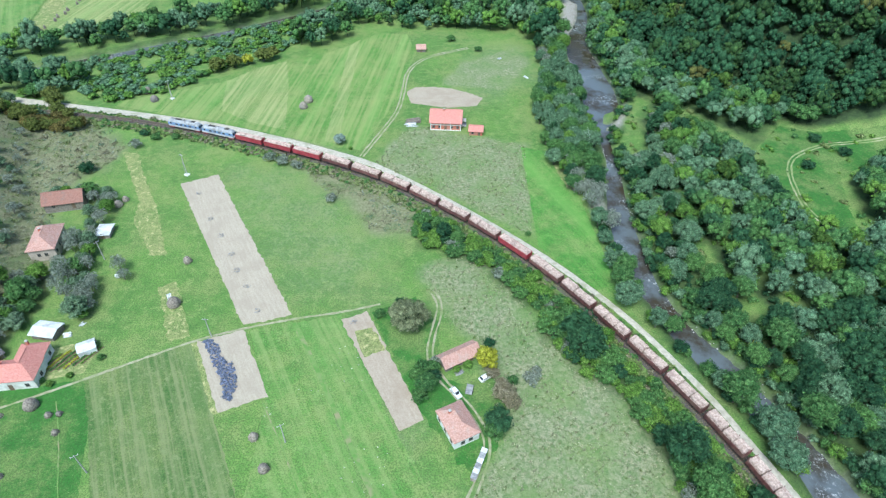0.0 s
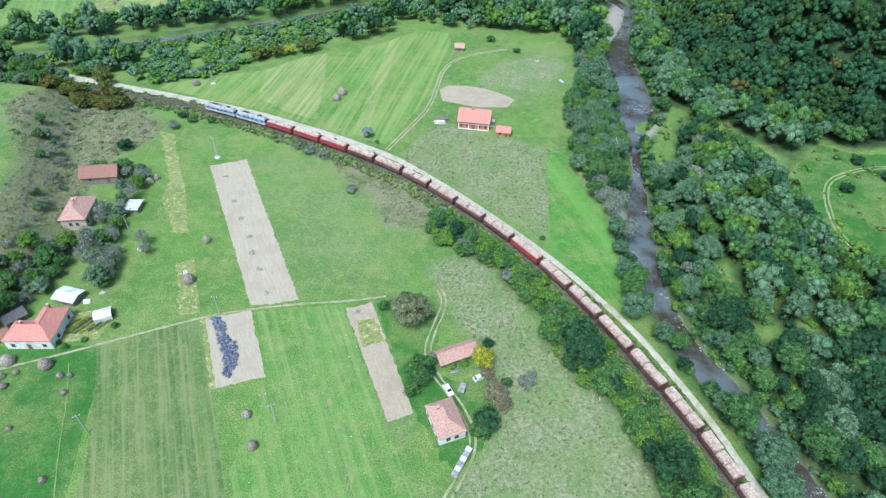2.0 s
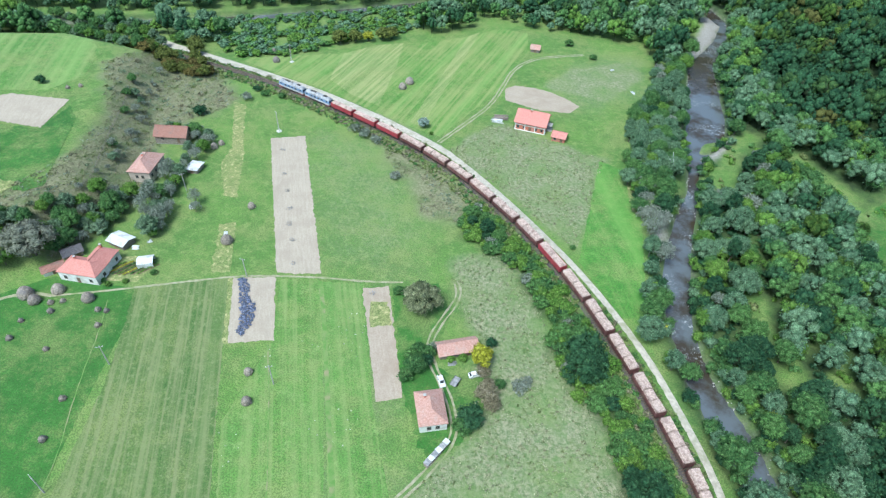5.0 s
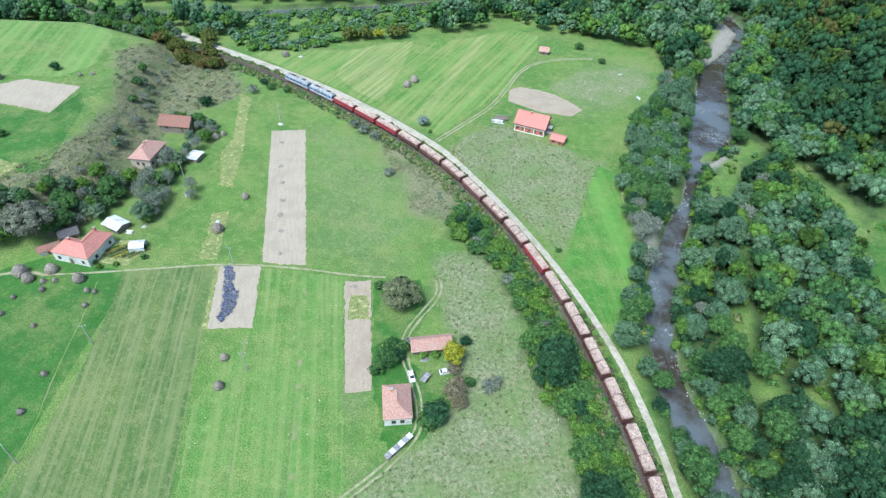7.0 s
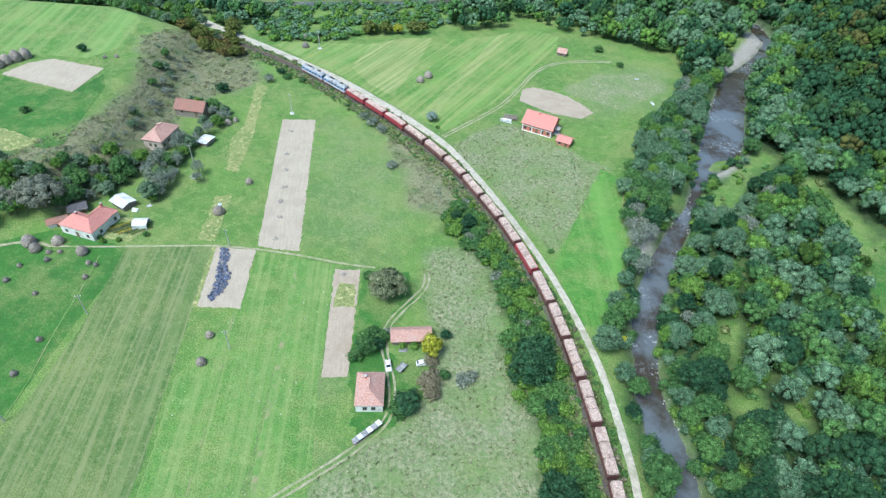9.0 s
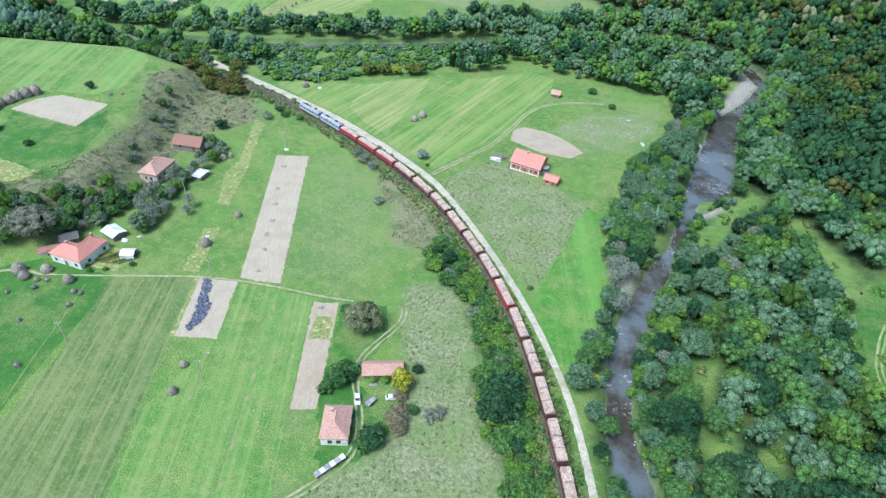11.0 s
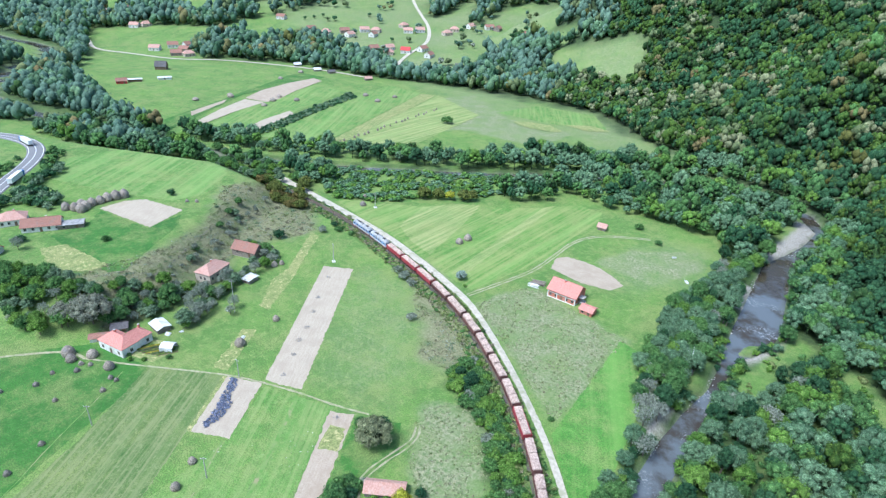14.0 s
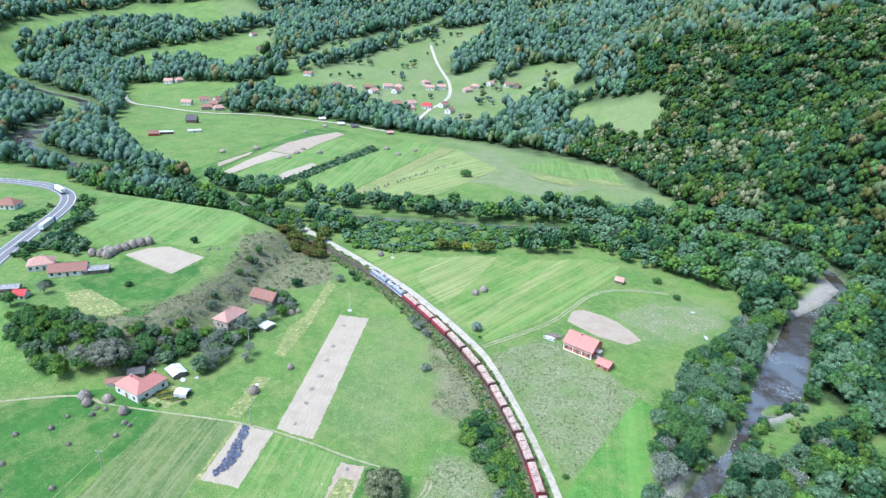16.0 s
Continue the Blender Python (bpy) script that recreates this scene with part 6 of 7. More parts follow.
for _i in range(6):
    bm = bmesh.new()
    for _j in range(26):
        _x2 = -4.2 + _i * 1.45 + random.uniform(0, 1.3)
        rod(bm, (_x2, -0.6, 0.12 + (_j % 6) * 0.2), (_x2 + random.uniform(-0.05, 0.05), 0.6, 0.12 + (_j % 6) * 0.2), 0.11, 5)
    part("log_row", bm, M_WOOD, wood_stack)
    _p = part("sheet", bx(bmesh.new(), -0.68, 0.68, -0.75, 0.75, -0.02, 0.02), M_SHEET if _i % 2 else M_GREY, wood_stack)
    _p.matrix_basis = pose(-3.5 + _i * 1.45, 0, 1.36 + 0.05 * (_i % 2), random.uniform(-6, 6), random.uniform(-5, 5), 0)
place(wood_stack, 9.9, 72.6, 67.5)


def heap(x, y, r):
    """A ring of dry stalks left on bare soil."""
    bm = bmesh.new()
    for i in range(26):
        a, k = random.uniform(0, 6.28), random.uniform(0.4, 1) * r
        p = Vector((k * math.cos(a), k * math.sin(a), random.uniform(0.02, 0.3)))
        rod(bm, p, p + Vector((random.uniform(-0.6, 0.6), random.uniform(-0.6, 0.6), random.uniform(0, 0.2))), 0.06, 4)
    me = bpy.data.meshes.new("stalk_heap")
    bm.to_mesh(me)
    bm.free()
    me.materials.append(M_GREY)
    return place(tagged(new("stalk_heap", me), "grey heap of dry stalks on bare soil", "heap", "stalk heaps"), x, y, 0, -0.1)


for _x, _y in ((-91.9, 182.5), (-83, 166.9), (-76.6, 157.5), (-70.5, 148.1), (-66.3, 140.3), (-61.4, 132.8), (-55.5, 122.5), (-25.8, 118.2)):
    heap(_x, _y, 1.0)


def fence(line, label):
    """Posts and two rails along a line."""
    ob = tagged(new("fence"), label, "fence")
    p, d = curve_points(line, 3.0)
    z = height(p[:, 0], p[:, 1])
    for i in range(len(p)):
        part("post", rod(bmesh.new(), (p[i, 0], p[i, 1], z[i] - 0.2), (p[i, 0], p[i, 1], z[i] + 1.2), 0.08, 5), M_WOOD, ob)
        if i:
            for h in (0.5, 1.0):
                part("fence_rail", rod(bmesh.new(), (p[i - 1, 0], p[i - 1, 1], z[i - 1] + h), (p[i, 0], p[i, 1], z[i] + h), 0.05, 4), M_WOOD, ob)


fence([(-172, 192), (-158, 165), (-146, 142), (-139, 128), (-142, 116)], "weathered timber fence along the terrace edge")

# ---- trees that stand singly, bushes, hedges ----
T_GREEN = make_tree("tree", "leafy green broadleaf tree by water", "tree", "green", 3.9, 7.2, 1.4, 10, 2300, 0.3, "riverside trees")
T_DARK = make_tree("tree", "dark green broadleaf tree by water", "tree", "dark", 3.6, 7.8, 1.4, 10, 2200, 0.3, "riverside trees")
T_WILLOW = make_tree("willow", "grey-green willow tree by the water", "tree", "willow", 4.1, 7.0, 1.0, 12, 2500, 0.29, "riverside trees")
T_WILLOW_B = make_tree("willow", "pale grey-green willow with open crown", "tree", "willow", 3.3, 7.6, 1.2, 9, 1900, 0.28, "riverside trees")
T_BRIGHT = make_tree("tree", "fresh light green riverside tree", "tree", "bright", 3.4, 6.2, 1.0, 9, 2000, 0.29, "riverside trees")
T_TALL = make_tree("alder", "tall narrow dark green alder", "tree", "dark", 2.5, 10.5, 1.6, 8, 1700, 0.3, "riverside trees")
T_GREY = make_tree("bare_tree", "half bare grey orchard tree", "tree", "grey", 3.0, 6.0, 1.2, 6, 520, 0.3, "orchard trees", bare=4)
T_OLIVE = make_tree("orchard_tree", "grey-olive leafy orchard tree", "tree", "olive", 3.4, 5.6, 0.9, 9, 1700, 0.29, "orchard trees")
B_GREEN = make_tree("bush", "leafy green bush in the railway hedge", "bush", "green", 2.2, 3.2, 0.1, 6, 837, 0.27, "railway bushes")
B_BRIGHT = make_tree("bush", "yellow-green bush beside the railway", "bush", "bright", 2.0, 3.0, 0.1, 6, 810, 0.27, "railway bushes")
B_DARK = make_tree("bush", "dark green bush beside the railway", "bush", "dark", 2.4, 3.6, 0.1, 6, 891, 0.27, "railway bushes")
B_GREY = make_tree("bush", "grey twiggy leafless bush on grass", "bush", "grey", 1.8, 2.4, 0.1, 4, 360, 0.26, "railway bushes")
PATTERN = [T_GREEN, T_DARK, T_WILLOW, T_WILLOW_B, T_BRIGHT, T_TALL, T_GREY, B_GREEN, B_BRIGHT, B_DARK, B_GREY, T_OLIVE]


def spots(x, y, mix, lo=0.75, hi=1.25):
    k, w = np.array([m[0] for m in mix]), np.array([m[1] for m in mix], float)
    return [(int(i), a, b, float(rng.uniform(lo, hi))) for i, a, b in zip(rng.choice(k, len(x), p=w / w.sum()), x, y)]


def region(poly, gap):
    p = np.array(poly)
    return scatter(p[:, 0].min(), p[:, 0].max(), p[:, 1].min(), p[:, 1].max(), gap, lambda x, y: inside(poly, x, y))


BANK = [(57, 118), (55, 150), (56, 176), (46, 196), (43, 249), (49, 274), (52, 300), (52, 328), (70, 362), (70, 340), (66, 306), (67, 255), (64, 210), (59, 177), (59, 144), (64, 124), (69, 113), (64, 114)]
todo = []
_x, _y = region(BUSHES, 3.0)
_k = off_line(RAIL, _x, _y)[0] > 4.2
todo += spots(_x[_k], _y[_k], [(7, 5), (8, 6.5), (9, 0.8), (10, 0.7)], 0.7, 1.4)
todo += [(9, 40.5, 113, 2.2), (9, 43, 108, 2.1), (7, 38, 118, 1.9), (1, 1.5, 157.5, 0.85), (0, 6, 155, 0.7), (4, 12, 150, 0.75), (1, -5, 160, 0.6)]
_edge = curve_points(np.array([(-178, 222), (-170, 200), (-158, 178), (-149, 160), (-140, 140), (-136, 124)]), 4.0)[0]
todo += spots(_edge[:, 0] + rng.uniform(-3, 3, len(_edge)), _edge[:, 1] + rng.uniform(-3, 3, len(_edge)), [(11, 1), (10, 4), (6, 3)], 0.35, 0.7)
_x, _y = region(BANK, 5.0)
todo += spots(_x, _y, [(0, 3), (1, 1.2), (2, 4), (3, 2), (4, 1.3), (5, 0.6), (6, 1.2)], 0.6, 1.15)
todo += spots(*region([(68, 112), (74, 103), (80, 93), (79, 88), (73, 97)], 4.2), [(2, 1), (7, 3), (9, 3)], 0.6, 1.0)
todo += spots(*region([(-191, 82), (-180, 92), (-150, 103), (-137, 121), (-128, 140), (-122, 120), (-131, 98), (-140, 84), (-160, 76)], 4.2), [(0, 3), (4, 3), (11, 2), (6, 1.5)], 0.6, 1.05)
todo += spots(*region([(-146, 181), (-127, 184), (-119, 175), (-121, 158), (-110, 136), (-103, 116), (-108, 116), (-124, 140), (-124, 166), (-140, 166)], 3.7), [(6, 5), (0, 0.8), (11, 4), (4, 1), (10, 1)], 0.5, 0.85)
todo += [(10, -41, 178.5, 1.1), (10, -64, 203, 1.4), (10, -58, 200, 1.2), (10, -70, 206, 1.2), (7, -102, 221.5, 0.8), (7, -99, 224, 0.7), (9, -140, 196, 1.2), (10, -128, 215, 1.3), (7, -114, 222, 0.8), (7, -122, 221, 0.9), (9, -128, 224, 0.8),
         (10, 25, 97.5, 1.1), (10, 27, 100, 0.9), (9, 15.5, 84, 1.5), (7, 14, 81, 1.2), (0, -3.4, 94.5, 0.8), (7, -5.5, 98, 1.1), (9, -1, 98.5, 0.8), (8, 8, 102.5, 0.7), (7, -4.5, 101, 1.0), (7, -1.5, 101.5, 0.9), (10, -0.5, 104, 0.9), (7, -5, 91.5, 1.0), (9, -11.5, 125, 0.9), (7, -18, 121, 0.8), (7, 20, 97, 0.7), (9, 14.5, 110, 0.7),
         (8, 5, 101, 0.6), (7, 31, 160, 0.5), (8, 8, 176.5, 0.6), (8, 17, 167.5, 0.5), (8, 33, 152.5, 0.6), (8, -38, 214.5, 0.5), (7, -108, 96, 0.5), (8, -101, 98, 0.5), (8, -105, 95, 0.5), (7, -95, 104, 0.5), (8, 62.5, 131, 0.7),
         (7, -163, 178, 0.9), (7, -150, 155, 0.8), (0, -176, 200, 0.6), (7, -171, 190, 1.0), (9, -206, 180, 0.9), (7, 5, 329, 1.1), (7, -180, 130, 0.9), (6, -200, 102, 0.9), (9, -207, 106, 1.0), (0, -198, 88, 0.8), (7, 20, 316, 0.9)]
for _s in ((130, 176), (150, 204), (162, 225), (170, 214)):
    todo.append((9, *_s, 1.1))
_x, _y = scatter(66, 150, 60, 262, 5.7, lambda x, y: near_wood(x, y) & (off_line(RIVER, x, y)[0] < 25) & (y > 70))
FRONT = np.column_stack([_x, _y])
_k = _y < 128
todo += spots(_x[_k], _y[_k], [(0, 2.4), (1, 5), (2, 1.4), (3, 0.8), (4, 0.5)], 0.72, 1.3)
todo += spots(_x[~_k], _y[~_k], [(0, 3.6), (1, 1.0), (2, 3.2), (3, 2), (4, 2.2), (5, 0.3), (6, 0.3)], 0.72, 1.25)
todo += spots(*scatter(-345, -178, 225, 262, 4.6, lambda x, y: (off_line(RAIL, x, y)[0] > 4.6) & (off_line(RAIL, x, y)[0] < 13) & (off_line(ROAD, x, y)[0] > 3.5)), [(0, 2), (4, 2), (11, 3)], 0.65, 1.0)
todo = [s for s in todo if min(math.hypot(s[1] + 137.5, s[2] - 172), math.hypot(s[1] + 131, s[2] - 148)) > 7.5]
todo = [s for s, a, b in zip(todo, off_line(ROAD, np.array([q[1] for q in todo]), np.array([q[2] for q in todo]))[0], off_line(RAIL, np.array([q[1] for q in todo]), np.array([q[2] for q in todo]))[0]) if a > 3.4 and b > 3.9]
todo += [(0, 78.6, 91.5, 1.25), (2, 85.2, 82.6, 1.35), (4, 64.4, 119.5, 0.75), (0, 69, 116, 0.8), (1, 40, 106, 1.4), (1, 59.5, 73.5, 1.5), (0, 62.5, 66, 1.3), (2, 84, 74, 1.2),
         (6, 52.5, 200, 1.2), (6, 56.5, 176, 1.25), (6, 59.5, 181, 1.1), (6, 60.5, 164, 1.2), (6, 53, 191, 1.0), (6, 59.5, 141, 1.0), (6, 55.5, 184, 1.1), (6, -118, 130, 1.0), (6, -124, 152, 1.0), (6, -120, 164, 0.9), (6, -109, 127, 1.0), (6, -104, 140, 0.8)]
todo += [(7, -199, 437, 2.2), (0, -103, 560, 1.0), (5, -98, 556, 1.0), (5, -66, 522, 0.9), (11, -108.5, 120, 1.15), (6, -119.5, 136, 1.1), (4, -135, 129, 0.95), (4, -129, 133.5, 0.7), (0, -132, 112, 1.0), (11, -128.5, 118, 0.9), (6, -101, 135.5, 0.7)]
grow(PATTERN, todo)
_x, _y = scatter(58, 112, 30, 350, 2.7, lambda x, y: (off_line(RIVER, x, y)[0] - off_line(RIVER, x, y)[1] > 0) & (off_line(RIVER, x, y)[0] - off_line(RIVER, x, y)[1] < 4.2) & ~in_any(GRAVEL, x, y) & (river_side(x, y) | ((waves(x, y, 17, 2) > 0.1) & (off_line(ROAD, x, y)[0] > 5))))
stand("bank_bushes", "low bushes and brambles along the river bank", "bushes", _x, _y, rng.uniform(0.5, 1.05, len(_x)), ["green", "dark", "willow", "bright"], rng.choice(4, len(_x), p=[0.35, 0.3, 0.2, 0.15]), 2.1, 3.0, 5, 300, 0.34, 0.1)
_x, _y = scatter(66, 150, 60, 262, 3.4, lambda x, y: near_wood(x, y) & (off_line(RIVER, x, y)[0] < 34) & (y > 70))
stand("underwood", "low underwood and saplings between the riverside trees", "bushes", _x, _y, rng.uniform(0.35, 0.8, len(_x)), ["green", "bright", "dark"], rng.choice(3, len(_x), p=[0.4, 0.2, 0.4]), 2.1, 2.6, 4, 110, 0.42, 0.1)

rusty = make_tree("autumn_bush", "rusty brown autumn tree on the slope tip", "tree", "rust", 3.2, 4.6, 0.3, 7, 800, 0.42, "autumn trees on the slope")
rusty_b = make_tree("autumn_bush", "olive green autumn tree on the slope tip", "tree", "gold", 3.2, 5.0, 0.3, 7, 800, 0.42, "autumn trees on the slope")
grow([rusty, rusty_b], spots(*region([(-212, 246), (-192, 238), (-168, 235), (-156, 233), (-158, 226), (-180, 224), (-207, 234)], 3.6), [(0, 3), (1, 3)], 0.7, 1.3))
garden_bush = make_tree("garden_bush", "brownish grey leafless shrub in the cottage garden", "shrub", "russet", 2.5, 3.2, 0.2, 7, 1100, 0.24, "garden shrubs", bare=3)
grow([garden_bush], [(0, 14.8, 99.6, 0.8), (0, 17.5, 92.5, 1.25), (0, 19.6, 90, 0.9), (0, 17, 96, 0.7)])
old_tree = make_tree("old_tree", "large round grey-olive tree behind the farmhouse", "tree", "ash", 6.2, 7.5, 1.0, 17, 4200, 0.28, "trees behind the farmhouse", bare=2)
grow([old_tree], [(0, -134.5, 98, 1.4), (0, -142.5, 92, 0.9)])
brown_tree = make_tree("walnut_tree", "large round brown-green walnut tree", "tree", "walnut", 6.6, 7.8, 0.9, 19, 4200, 0.34)
grow([brown_tree], [(0, -9.2, 117.5, 1.0)])
yellow_tree = make_tree("yellow_tree", "yellow autumn tree beside the barn", "tree", "yellow", 2.7, 4.6, 0.7, 8, 1200, 0.34)
grow([yellow_tree], [(0, 13.4, 102.6, 1.2)])
yellow_bush = make_tree("yellow_bush", "small yellow bush at the river's edge", "bush", "yellow", 1.5, 3.0, 0.3, 5, 160, 0.4)
grow([yellow_bush], [(0, 61.5, 131, 1.0), (0, 90.5, 108.5, 1.2)])
lone_willow = make_tree("lone_willow", "round silver-green willow beside the gravel road", "tree", "silver", 2.7, 4.0, 0.3, 8, 1000, 0.34)
grow([lone_willow], [(0, -43, 219, 1.0)])
autumn = make_tree("autumn_tree", "yellow-green autumn tree in a row by the river", "tree", "gold", 4.0, 6.0, 0.5, 8, 900, 0.5, "autumn trees by the river")
autumn_b = make_tree("autumn_tree", "golden autumn tree in a row by the river", "tree", "yellow", 3.4, 5.6, 0.5, 7, 800, 0.5, "autumn trees by the river")
grow([autumn, autumn_b], [(0, -114, 287, 1.1), (0, -107, 292, 1.0), (1, -101, 296, 0.95), (0, -94, 300, 1.15), (0, -90, 303, 1.0), (1, -176, 246, 0.6), (0, -172, 240, 0.9), (0, -178, 249, 1.0), (0, -166, 237, 0.7), (0, -183, 255, 1.0)])

# ---- woods far and wide ----
NORTH = [(-84, 318), (-70, 314), (-54, 330), (-52, 340), (-47, 351), (-28, 347), (6, 343), (38, 345), (52, 326), (66, 320), (66, 345), (71, 376), (78, 402), (75, 416), (62, 422), (30, 428), (0, 418), (-40, 395), (-70, 372), (-66, 350), (-76, 338)]
NORTH_LOW = [(-158, 252), (-130, 264), (-116, 286), (-93, 307), (-84, 318), (-76, 338), (-66, 352), (-72, 370), (-90, 355), (-130, 328), (-168, 304), (-190, 292), (-180, 268)]
NORTH_FAR = [(-420, 200), (-330, 206), (-262, 236), (-236, 258), (-205, 262), (-190, 252), (-172, 268), (-190, 285), (-225, 268), (-260, 262), (-330, 262), (-420, 256)]
BEYOND = [(-330, 262), (-240, 288), (-205, 304), (-165, 326), (-130, 345), (-90, 374), (-45, 408), (0, 436), (40, 446), (70, 438), (60, 470), (0, 470), (-60, 432), (-110, 392), (-160, 350), (-215, 322), (-260, 300), (-330, 282)]


def dry_land(x, y):
    bank, wide = off_line(RIVER, x, y)
    return (bank > wide + 1.5) & ~in_any(GRAVEL, x, y) & (off_line(RAIL, x, y)[0] > 6) & (off_line(ROAD, x, y)[0] > 4.5)


_x, _y = scatter(-420, 80, 196, 480, 6.3, lambda x, y: (in_any([NORTH, NORTH_FAR], x, y) | (inside(BEYOND, x, y) & ((x > -60) | (waves(x, y, 34, 6) > -0.55)))) & dry_land(x, y))
stand("riverside_wood", "belt of willows and alders along the river", "trees", _x, _y, 0.6 + 0.95 * rng.random(len(_x)) ** 1.4, ["green", "dark", "willow", "mixed", "bright"],
      rng.choice(5, len(_x), p=[0.26, 0.14, 0.44, 0.06, 0.1]), 4.4, 8.2, 16, 300, 0.4)
stand_low = scatter(-200, -60, 250, 372, 3.3, lambda x, y: inside(NORTH_LOW, x, y) & dry_land(x, y) & (waves(x, y, 26, 3) > -0.35))
stand("riverside_bushes", "low willow bushes between meadow and river", "bushes", *stand_low, rng.uniform(0.28, 0.62, len(stand_low[0])), ["green", "willow", "bright"],
      rng.choice(3, len(stand_low[0]), p=[0.3, 0.4, 0.3]), 4.2, 5.0, 5, 100, 0.62, 0.2)
_rest = lambda x, y: near_wood(x, y) & (x < 88 + 0.5 * y) & (x < 245) & ((off_line(RIVER, x, y)[0] >= 25) | (y <= 70) | (y >= 262))
_x, _y = scatter(60, 420, 20, 440, 5.0, lambda x, y: _rest(x, y) & (depth_in(HILL_FOOT, x, y) <= 8))
stand("forest", "dense broadleaf wood on the flat beside the river", "forest", _x, _y, rng.uniform(0.65, 1.3, len(_x)), ["green", "dark", "willow", "hill", "bright"],
      np.where((_y < 125) & (rng.random(len(_x)) < 0.55), 1, rng.choice(5, len(_x), p=[0.36, 0.2, 0.26, 0.06, 0.12])), 3.7, 7.4, 12, 380, 0.36)
_x, _y = scatter(60, 250, 20, 440, 5.0, lambda x, y: _rest(x, y) & (depth_in(HILL_FOOT, x, y) > 8))
# last term: darker leaf tones south of y 310, the hollow's shade as colour
_gold = waves(_x, _y, 95, 3) + rng.normal(0, 0.3, len(_x)) + np.clip(0.008 * (_y - 310), -0.6, 0.4)
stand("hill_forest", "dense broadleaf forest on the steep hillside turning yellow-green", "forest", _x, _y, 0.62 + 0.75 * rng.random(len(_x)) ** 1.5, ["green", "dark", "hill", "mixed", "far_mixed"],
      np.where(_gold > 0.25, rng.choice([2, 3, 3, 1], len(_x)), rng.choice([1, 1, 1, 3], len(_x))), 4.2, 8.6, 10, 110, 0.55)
VALE_ROADS = [(-372, 585), (-394, 611), (-409, 654), (-414, 699), (-436, 739), (-478, 792), (-528, 836), (-589, 896), (-640, 950)], [(-790, 440), (-728, 412), (-667, 430), (-604, 445), (-569, 482), (-495, 512), (-433, 529), (-366, 533)]


def far_wood(x, y):
    """Where the woods beyond the far fields grow; the river's bends up the valley lie open to the south-east."""
    k = in_any(W_FAR, x, y) & ~in_any(OPEN_FAR, x, y) & ~inside(FIELD_FAR, x, y) & (off_line(RIVER, x, y)[0] > 15) & (off_line(ASPHALT, x, y)[0] > 9)
    for line in VALE_ROADS:
        k &= off_line(line, x, y)[0] > 9
    far = np.hypot(x - 83, y - 14)
    for step in (20, 42):
        k &= ~((x < -540) & (off_line(RIVER, x + (x - 83) / far * step, y + (y - 14) / far * step)[0] < 15))
    v = np.array(VILLAGE, float)
    for i in np.flatnonzero(k & (y > 400)):
        k[i] = np.min(np.hypot(v[:, 0] - x[i], v[:, 1] - y[i])) > 11
    return k


_x, _y = scatter(-1420, 170, 180, 1510, 5.6, far_wood)
_share = np.clip(470 / np.hypot(_x - 80, _y), 0.34, 1)
_side = (_x > -170) & (_y < 760)
_k = _side | (rng.random(len(_x)) < _share ** 1.3)
_x, _y, _share, _side = _x[_k], _y[_k], _share[_k], _side[_k]
_gold = waves(_x, _y, 210, 3) + rng.normal(0, 0.35, len(_x)) + 0.5 * ease((_x + 350) / 300) - 0.2
_pick = np.where(_gold > 0.2, rng.choice([2, 2, 1, 4], len(_x)), rng.choice([0, 0, 1, 5, 3], len(_x)))
_k = ~_side
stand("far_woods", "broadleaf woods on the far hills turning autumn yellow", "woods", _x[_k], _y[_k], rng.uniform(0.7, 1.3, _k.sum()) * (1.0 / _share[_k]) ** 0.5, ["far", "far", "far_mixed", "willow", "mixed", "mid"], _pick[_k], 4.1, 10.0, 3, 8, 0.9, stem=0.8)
_pick = np.where(_gold > 0.1, rng.choice([2, 2, 6, 3, 4, 1], len(_x)), rng.choice([6, 1, 1, 1, 2, 0], len(_x)))
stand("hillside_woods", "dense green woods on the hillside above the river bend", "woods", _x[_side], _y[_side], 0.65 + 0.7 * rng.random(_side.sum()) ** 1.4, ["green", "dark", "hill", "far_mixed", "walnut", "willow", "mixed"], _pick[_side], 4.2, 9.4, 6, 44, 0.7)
_x, _y = scatter(-1000, -250, 260, 1100, 15, lambda x, y: ~far_wood(x, y) & ~inside(FIELD_FAR, x, y) & (y > 540 - 0.4 * (x + 360)) & (off_line([(-372, 585), (-409, 654), (-436, 739), (-528, 836), (-640, 950)], x, y)[0] > 8))
_k = (rng.random(len(_x)) < 0.6) & (waves(_x, _y, 85, 3) > 0.15)
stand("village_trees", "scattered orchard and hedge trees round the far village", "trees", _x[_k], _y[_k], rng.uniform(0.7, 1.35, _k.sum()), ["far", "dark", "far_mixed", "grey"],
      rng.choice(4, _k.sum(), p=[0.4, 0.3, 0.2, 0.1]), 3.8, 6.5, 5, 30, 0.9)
_x, _y = region([(-297, 307), (-313, 367), (-333, 449), (-338, 465), (-318, 454), (-307.5, 393), (-293, 339), (-287, 310)], 3.0)
stand("hedge", "long dark green nursery plot between the far fields", "hedge", _x, _y, rng.uniform(0.3, 0.45, len(_x)), ["dark", "olive"], rng.choice(2, len(_x)), 4.5, 4.0, 4, 20, 1.9, 0.2)
_x, _y = scatter(-330, -240, 95, 180, 4.5, lambda x, y: (off_line(ASPHALT, x, y)[0] > 7) & (off_line(ASPHALT, x, y)[0] < 15) & (waves(x, y, 40, 3) > -0.1))
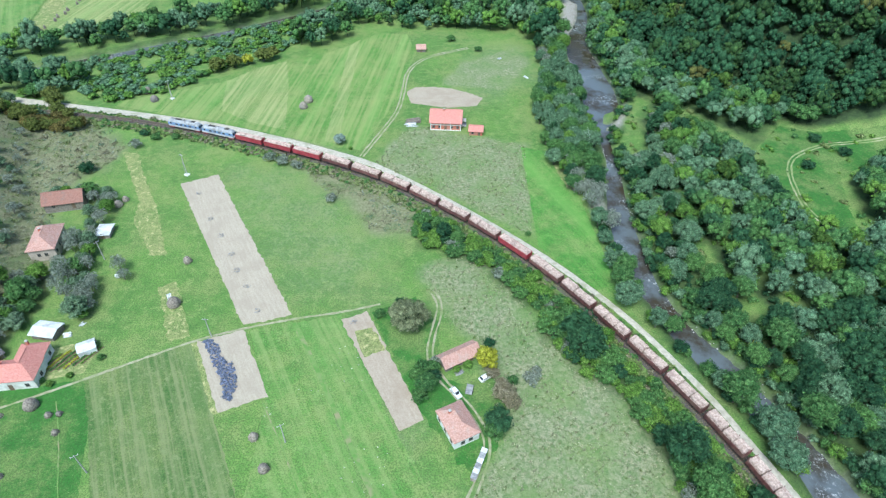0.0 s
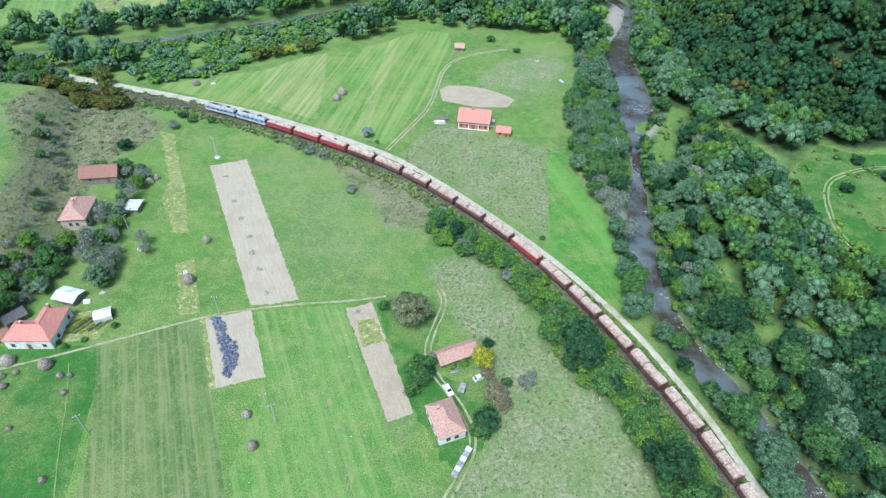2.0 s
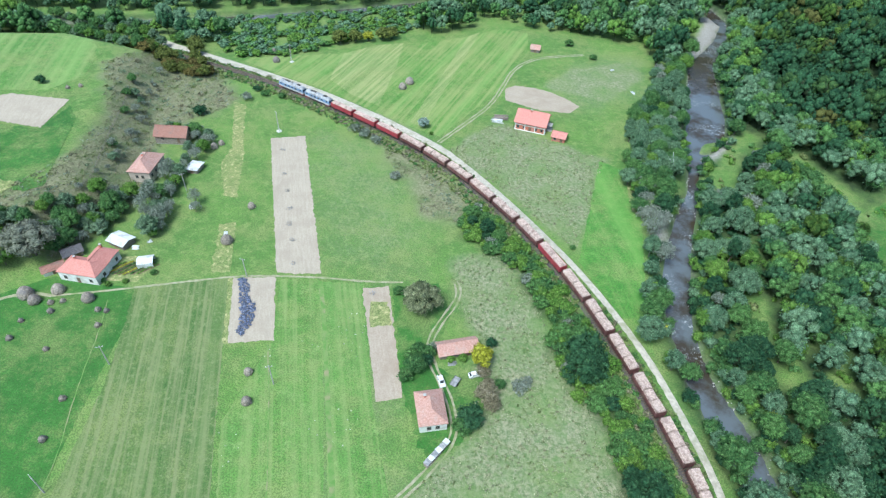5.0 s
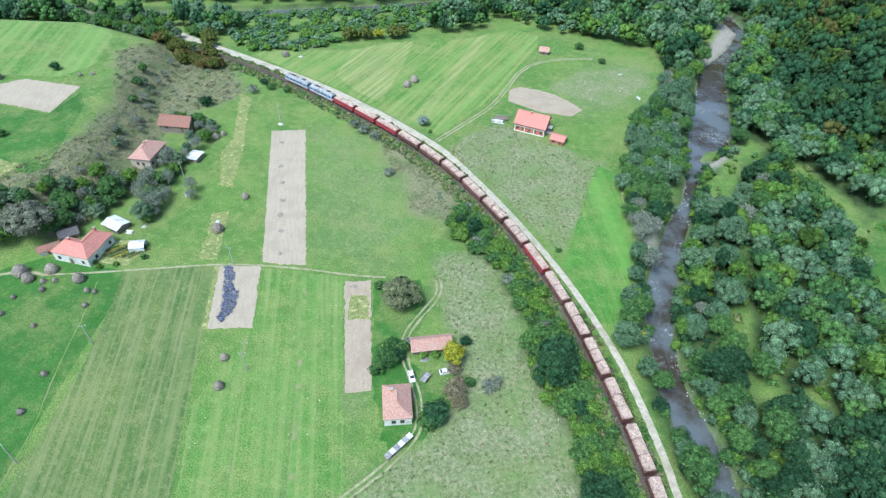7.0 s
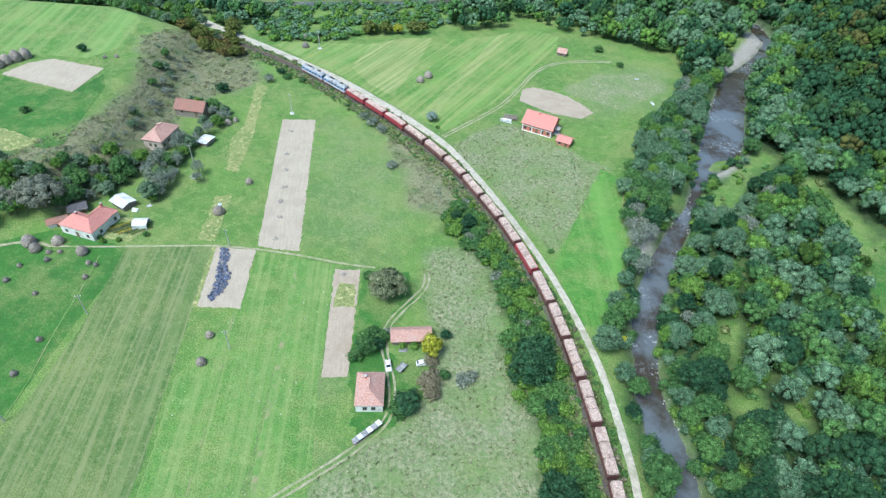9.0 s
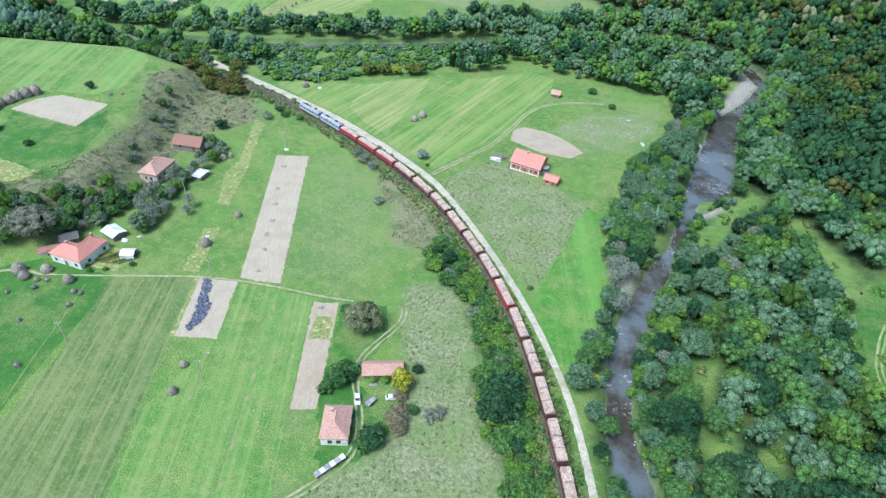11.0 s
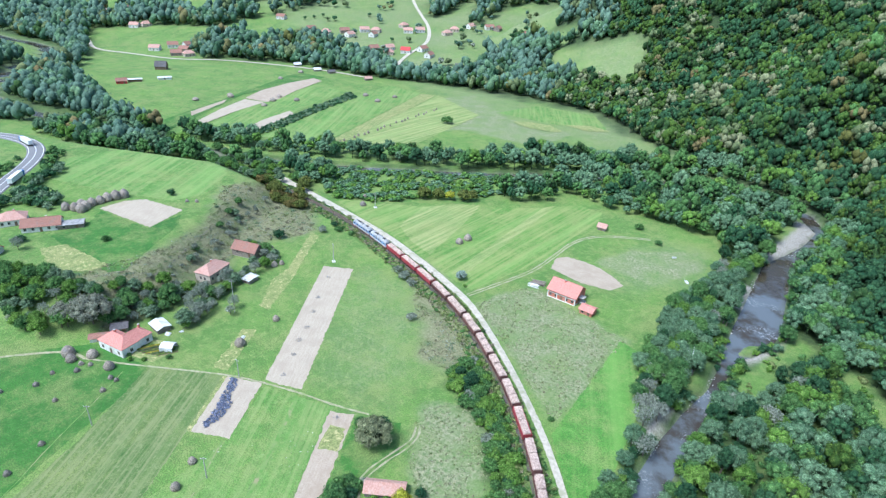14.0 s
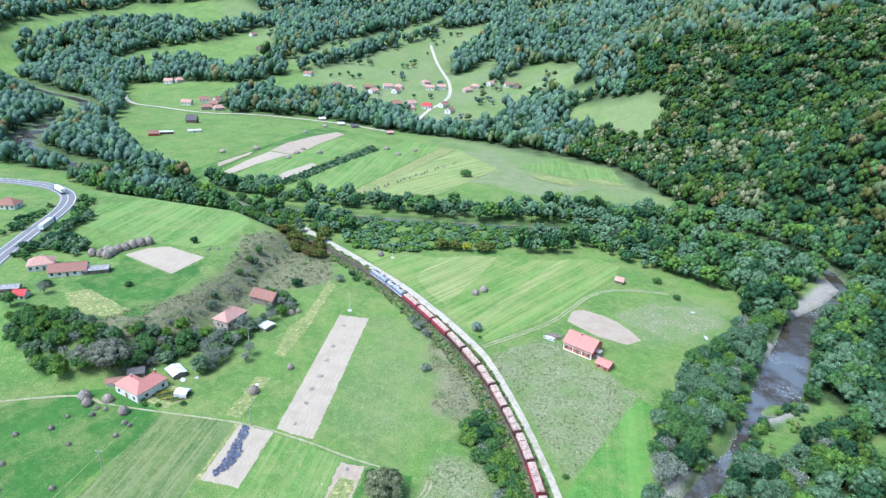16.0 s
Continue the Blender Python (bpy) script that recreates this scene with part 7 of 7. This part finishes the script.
stand("roadside_bushes", "green bushes lining the main road", "bushes", _x, _y, rng.uniform(0.3, 0.6, len(_x)), ["green", "dark"], rng.choice(2, len(_x)), 4.5, 6.0, 5, 60, 1.1, 0.3)

# ---- bank details ----
snag = tagged(new("dead_tree"), "bleached dead tree leaning over the river", "tree")
_v, _f = trunk_data(0.3, 9.5, 1.6, 7, 3.4)
part("trunk", mesh_of("trunk", _v, _f, M_SHEET), None, snag)
place(snag, 62.6, 214.5, 200)
_x, _y = scatter(56, 112, 30, 440, 1.5, lambda x, y: ((np.abs(off_line(RIVER, x, y)[0] - off_line(RIVER, x, y)[1]) < 0.9) & (waves(x, y, 19, 4) > 0.15)) | (in_any(GRAVEL, x, y) & (waves(x, y, 7, 1) > 0.35)))
_z = np.maximum(height(_x, _y), -2.0)
_v, _f = [], []
for _i in range(len(_x)):
    _r = float(rng.uniform(0.1, 0.36))
    _v.append(ICO_V * rng.uniform(0.7, 1.1, (12, 1)) * np.array([_r, _r * rng.uniform(0.6, 1.2), _r * 0.6]) + np.array([_x[_i], _y[_i], _z[_i] + 0.05]))
    _f.append(ICO_F + 12 * _i)
tagged(new("river_stones", mesh_of("river_stones", np.vstack(_v), np.vstack(_f), M_STONE)), "pale stones along the river's edge", "stones", kind="stuff")

_x, _y = scatter(-295, -228, 118, 168, 4.0, lambda x, y: inside([(-266, 137), (-239, 142), (-232, 130), (-259, 121), (-282, 145), (-296, 162), (-286, 166)], x, y) & (off_line(ASPHALT, x, y)[0] > 7))
stand("terrace_brush", "green brush between the road and the terrace yard", "bushes", _x, _y, rng.uniform(0.35, 0.8, len(_x)), ["green", "dark", "olive"], rng.choice(3, len(_x)), 4.2, 6.0, 5, 110, 0.9, 0.3)

# ---- low growth ----
_x, _y = scatter(-200, 0, 96, 252, 8.0, lambda x, y: (in_any(SCRUB[:1], x, y) | (in_any(SCRUB[1:], x, y) & (waves(x, y, 23, 2) > 0.1))) & (off_line(RAIL, x, y)[0] > 5))
stand("scrub", "olive scrub and brambles scattered on the slope", "scrub", _x, _y, rng.uniform(0.5, 1.7, len(_x)), ["weeds", "olive", "grass"], rng.choice(3, len(_x), p=[0.35, 0.3, 0.35]), 1.0, 0.5, 4, 60, 0.26, -0.1, shade_core=False, solid=False)
_x, _y = scatter(-200, 0, 96, 252, 1.9, lambda x, y: (in_any(SCRUB[:1], x, y) | (in_any(SCRUB[1:], x, y) & (waves(x, y, 23, 2) > -0.2))) & (off_line(RAIL, x, y)[0] > 4) & (waves(x, y, 19, 6) > -0.75))
stand("brambles", "low tangle of brown stalks and brambles on the slope", "scrub", _x, _y, rng.uniform(0.5, 1.4, len(_x)), ["weeds", "olive", "grey", "grass"], rng.choice(4, len(_x), p=[0.5, 0.1, 0.15, 0.25]), 1.1, 0.5, 3, 20, 0.26, -0.2, shade_core=False, solid=False)
_x, _y = scatter(-30, 66, 34, 240, 1.25, lambda x, y: in_any(DRY[:2], x, y) & (off_line(RAIL, x, y)[0] > 6) & ~inside(BUSHES, x, y) & (waves(x, y, 13, 2) + 0.5 * waves(x, y, 4.3, 1) > -0.25))
stand("dry_grass", "bleached tufts of long grass over the fallow meadow", "grass", _x, _y, rng.uniform(0.6, 1.6, len(_x)), ["tuft", "grass", "weeds"], rng.choice(3, len(_x), p=[0.7, 0.2, 0.1]), 0.5, 0.3, 2, 9, 0.2, -0.08, shade_core=False, solid=False)
_x, _y = scatter(-60, 4, 36, 120, 2.8, lambda x, y: inside([(-43, 118), (-24, 121), (-10, 90), (-4, 78), (10, 40), (-20, 30), (-46, 64), (-46, 90)], x, y) & ~inside([(-29.6, 119.2), (-22, 122.8), (-3.7, 85.3), (-10, 82)], x, y) & (waves(x, y, 29, 4) > 0.3))
stand("dry_tufts", "small pale dry tufts dotted over the mown strips", "grass", _x, _y, rng.uniform(0.2, 0.6, len(_x)), ["fleck"], np.zeros(len(_x), int), 0.5, 0.3, 1, 8, 0.2, -0.08, shade_core=False)
_x, _y = region([(-68.3, 110.4), (-65.3, 111.4), (-60.6, 104), (-56.8, 101.4), (-54.7, 94.4), (-55.2, 90.5), (-57, 90.8), (-60.5, 98.5), (-63.9, 103.5)], 0.7)
stand("cabbages", "blue-green cabbages heaped on bare soil", "cabbages", _x, _y, rng.uniform(0.7, 1.3, len(_x)), ["cabbage"], np.zeros(len(_x), int), 0.42, 0.45, 2, 14, 0.22, 0.05, shade_core=False)
_x, _y = scatter(-190, 100, 40, 260, 1.45, lambda x, y: (off_line(RAIL, x, y)[0] > 1.9) & (off_line(RAIL, x, y)[0] < 7) & (off_line(ROAD, x, y)[0] > 2.6))
stand("verge_weeds", "rank grass and weeds along the railway", "weeds", _x, _y, rng.uniform(0.5, 1.3, len(_x)), ["grass", "green", "weeds"], rng.choice(3, len(_x), p=[0.5, 0.3, 0.2]), 0.8, 0.7, 2, 20, 0.36, 0.0, shade_core=False)
_x, _y = scatter(60, 190, 90, 260, 5.5, lambda x, y: in_any(GLADES, x, y) & dry_land(x, y) & (waves(x, y, 15, 4) > 0))
stand("glade_growth", "low green undergrowth in the forest glades", "undergrowth", _x, _y, rng.uniform(0.5, 1.8, len(_x)), ["bright", "green", "grass"], rng.choice(3, len(_x)), 0.9, 0.9, 2, 20, 0.42, 0.0, shade_core=False)
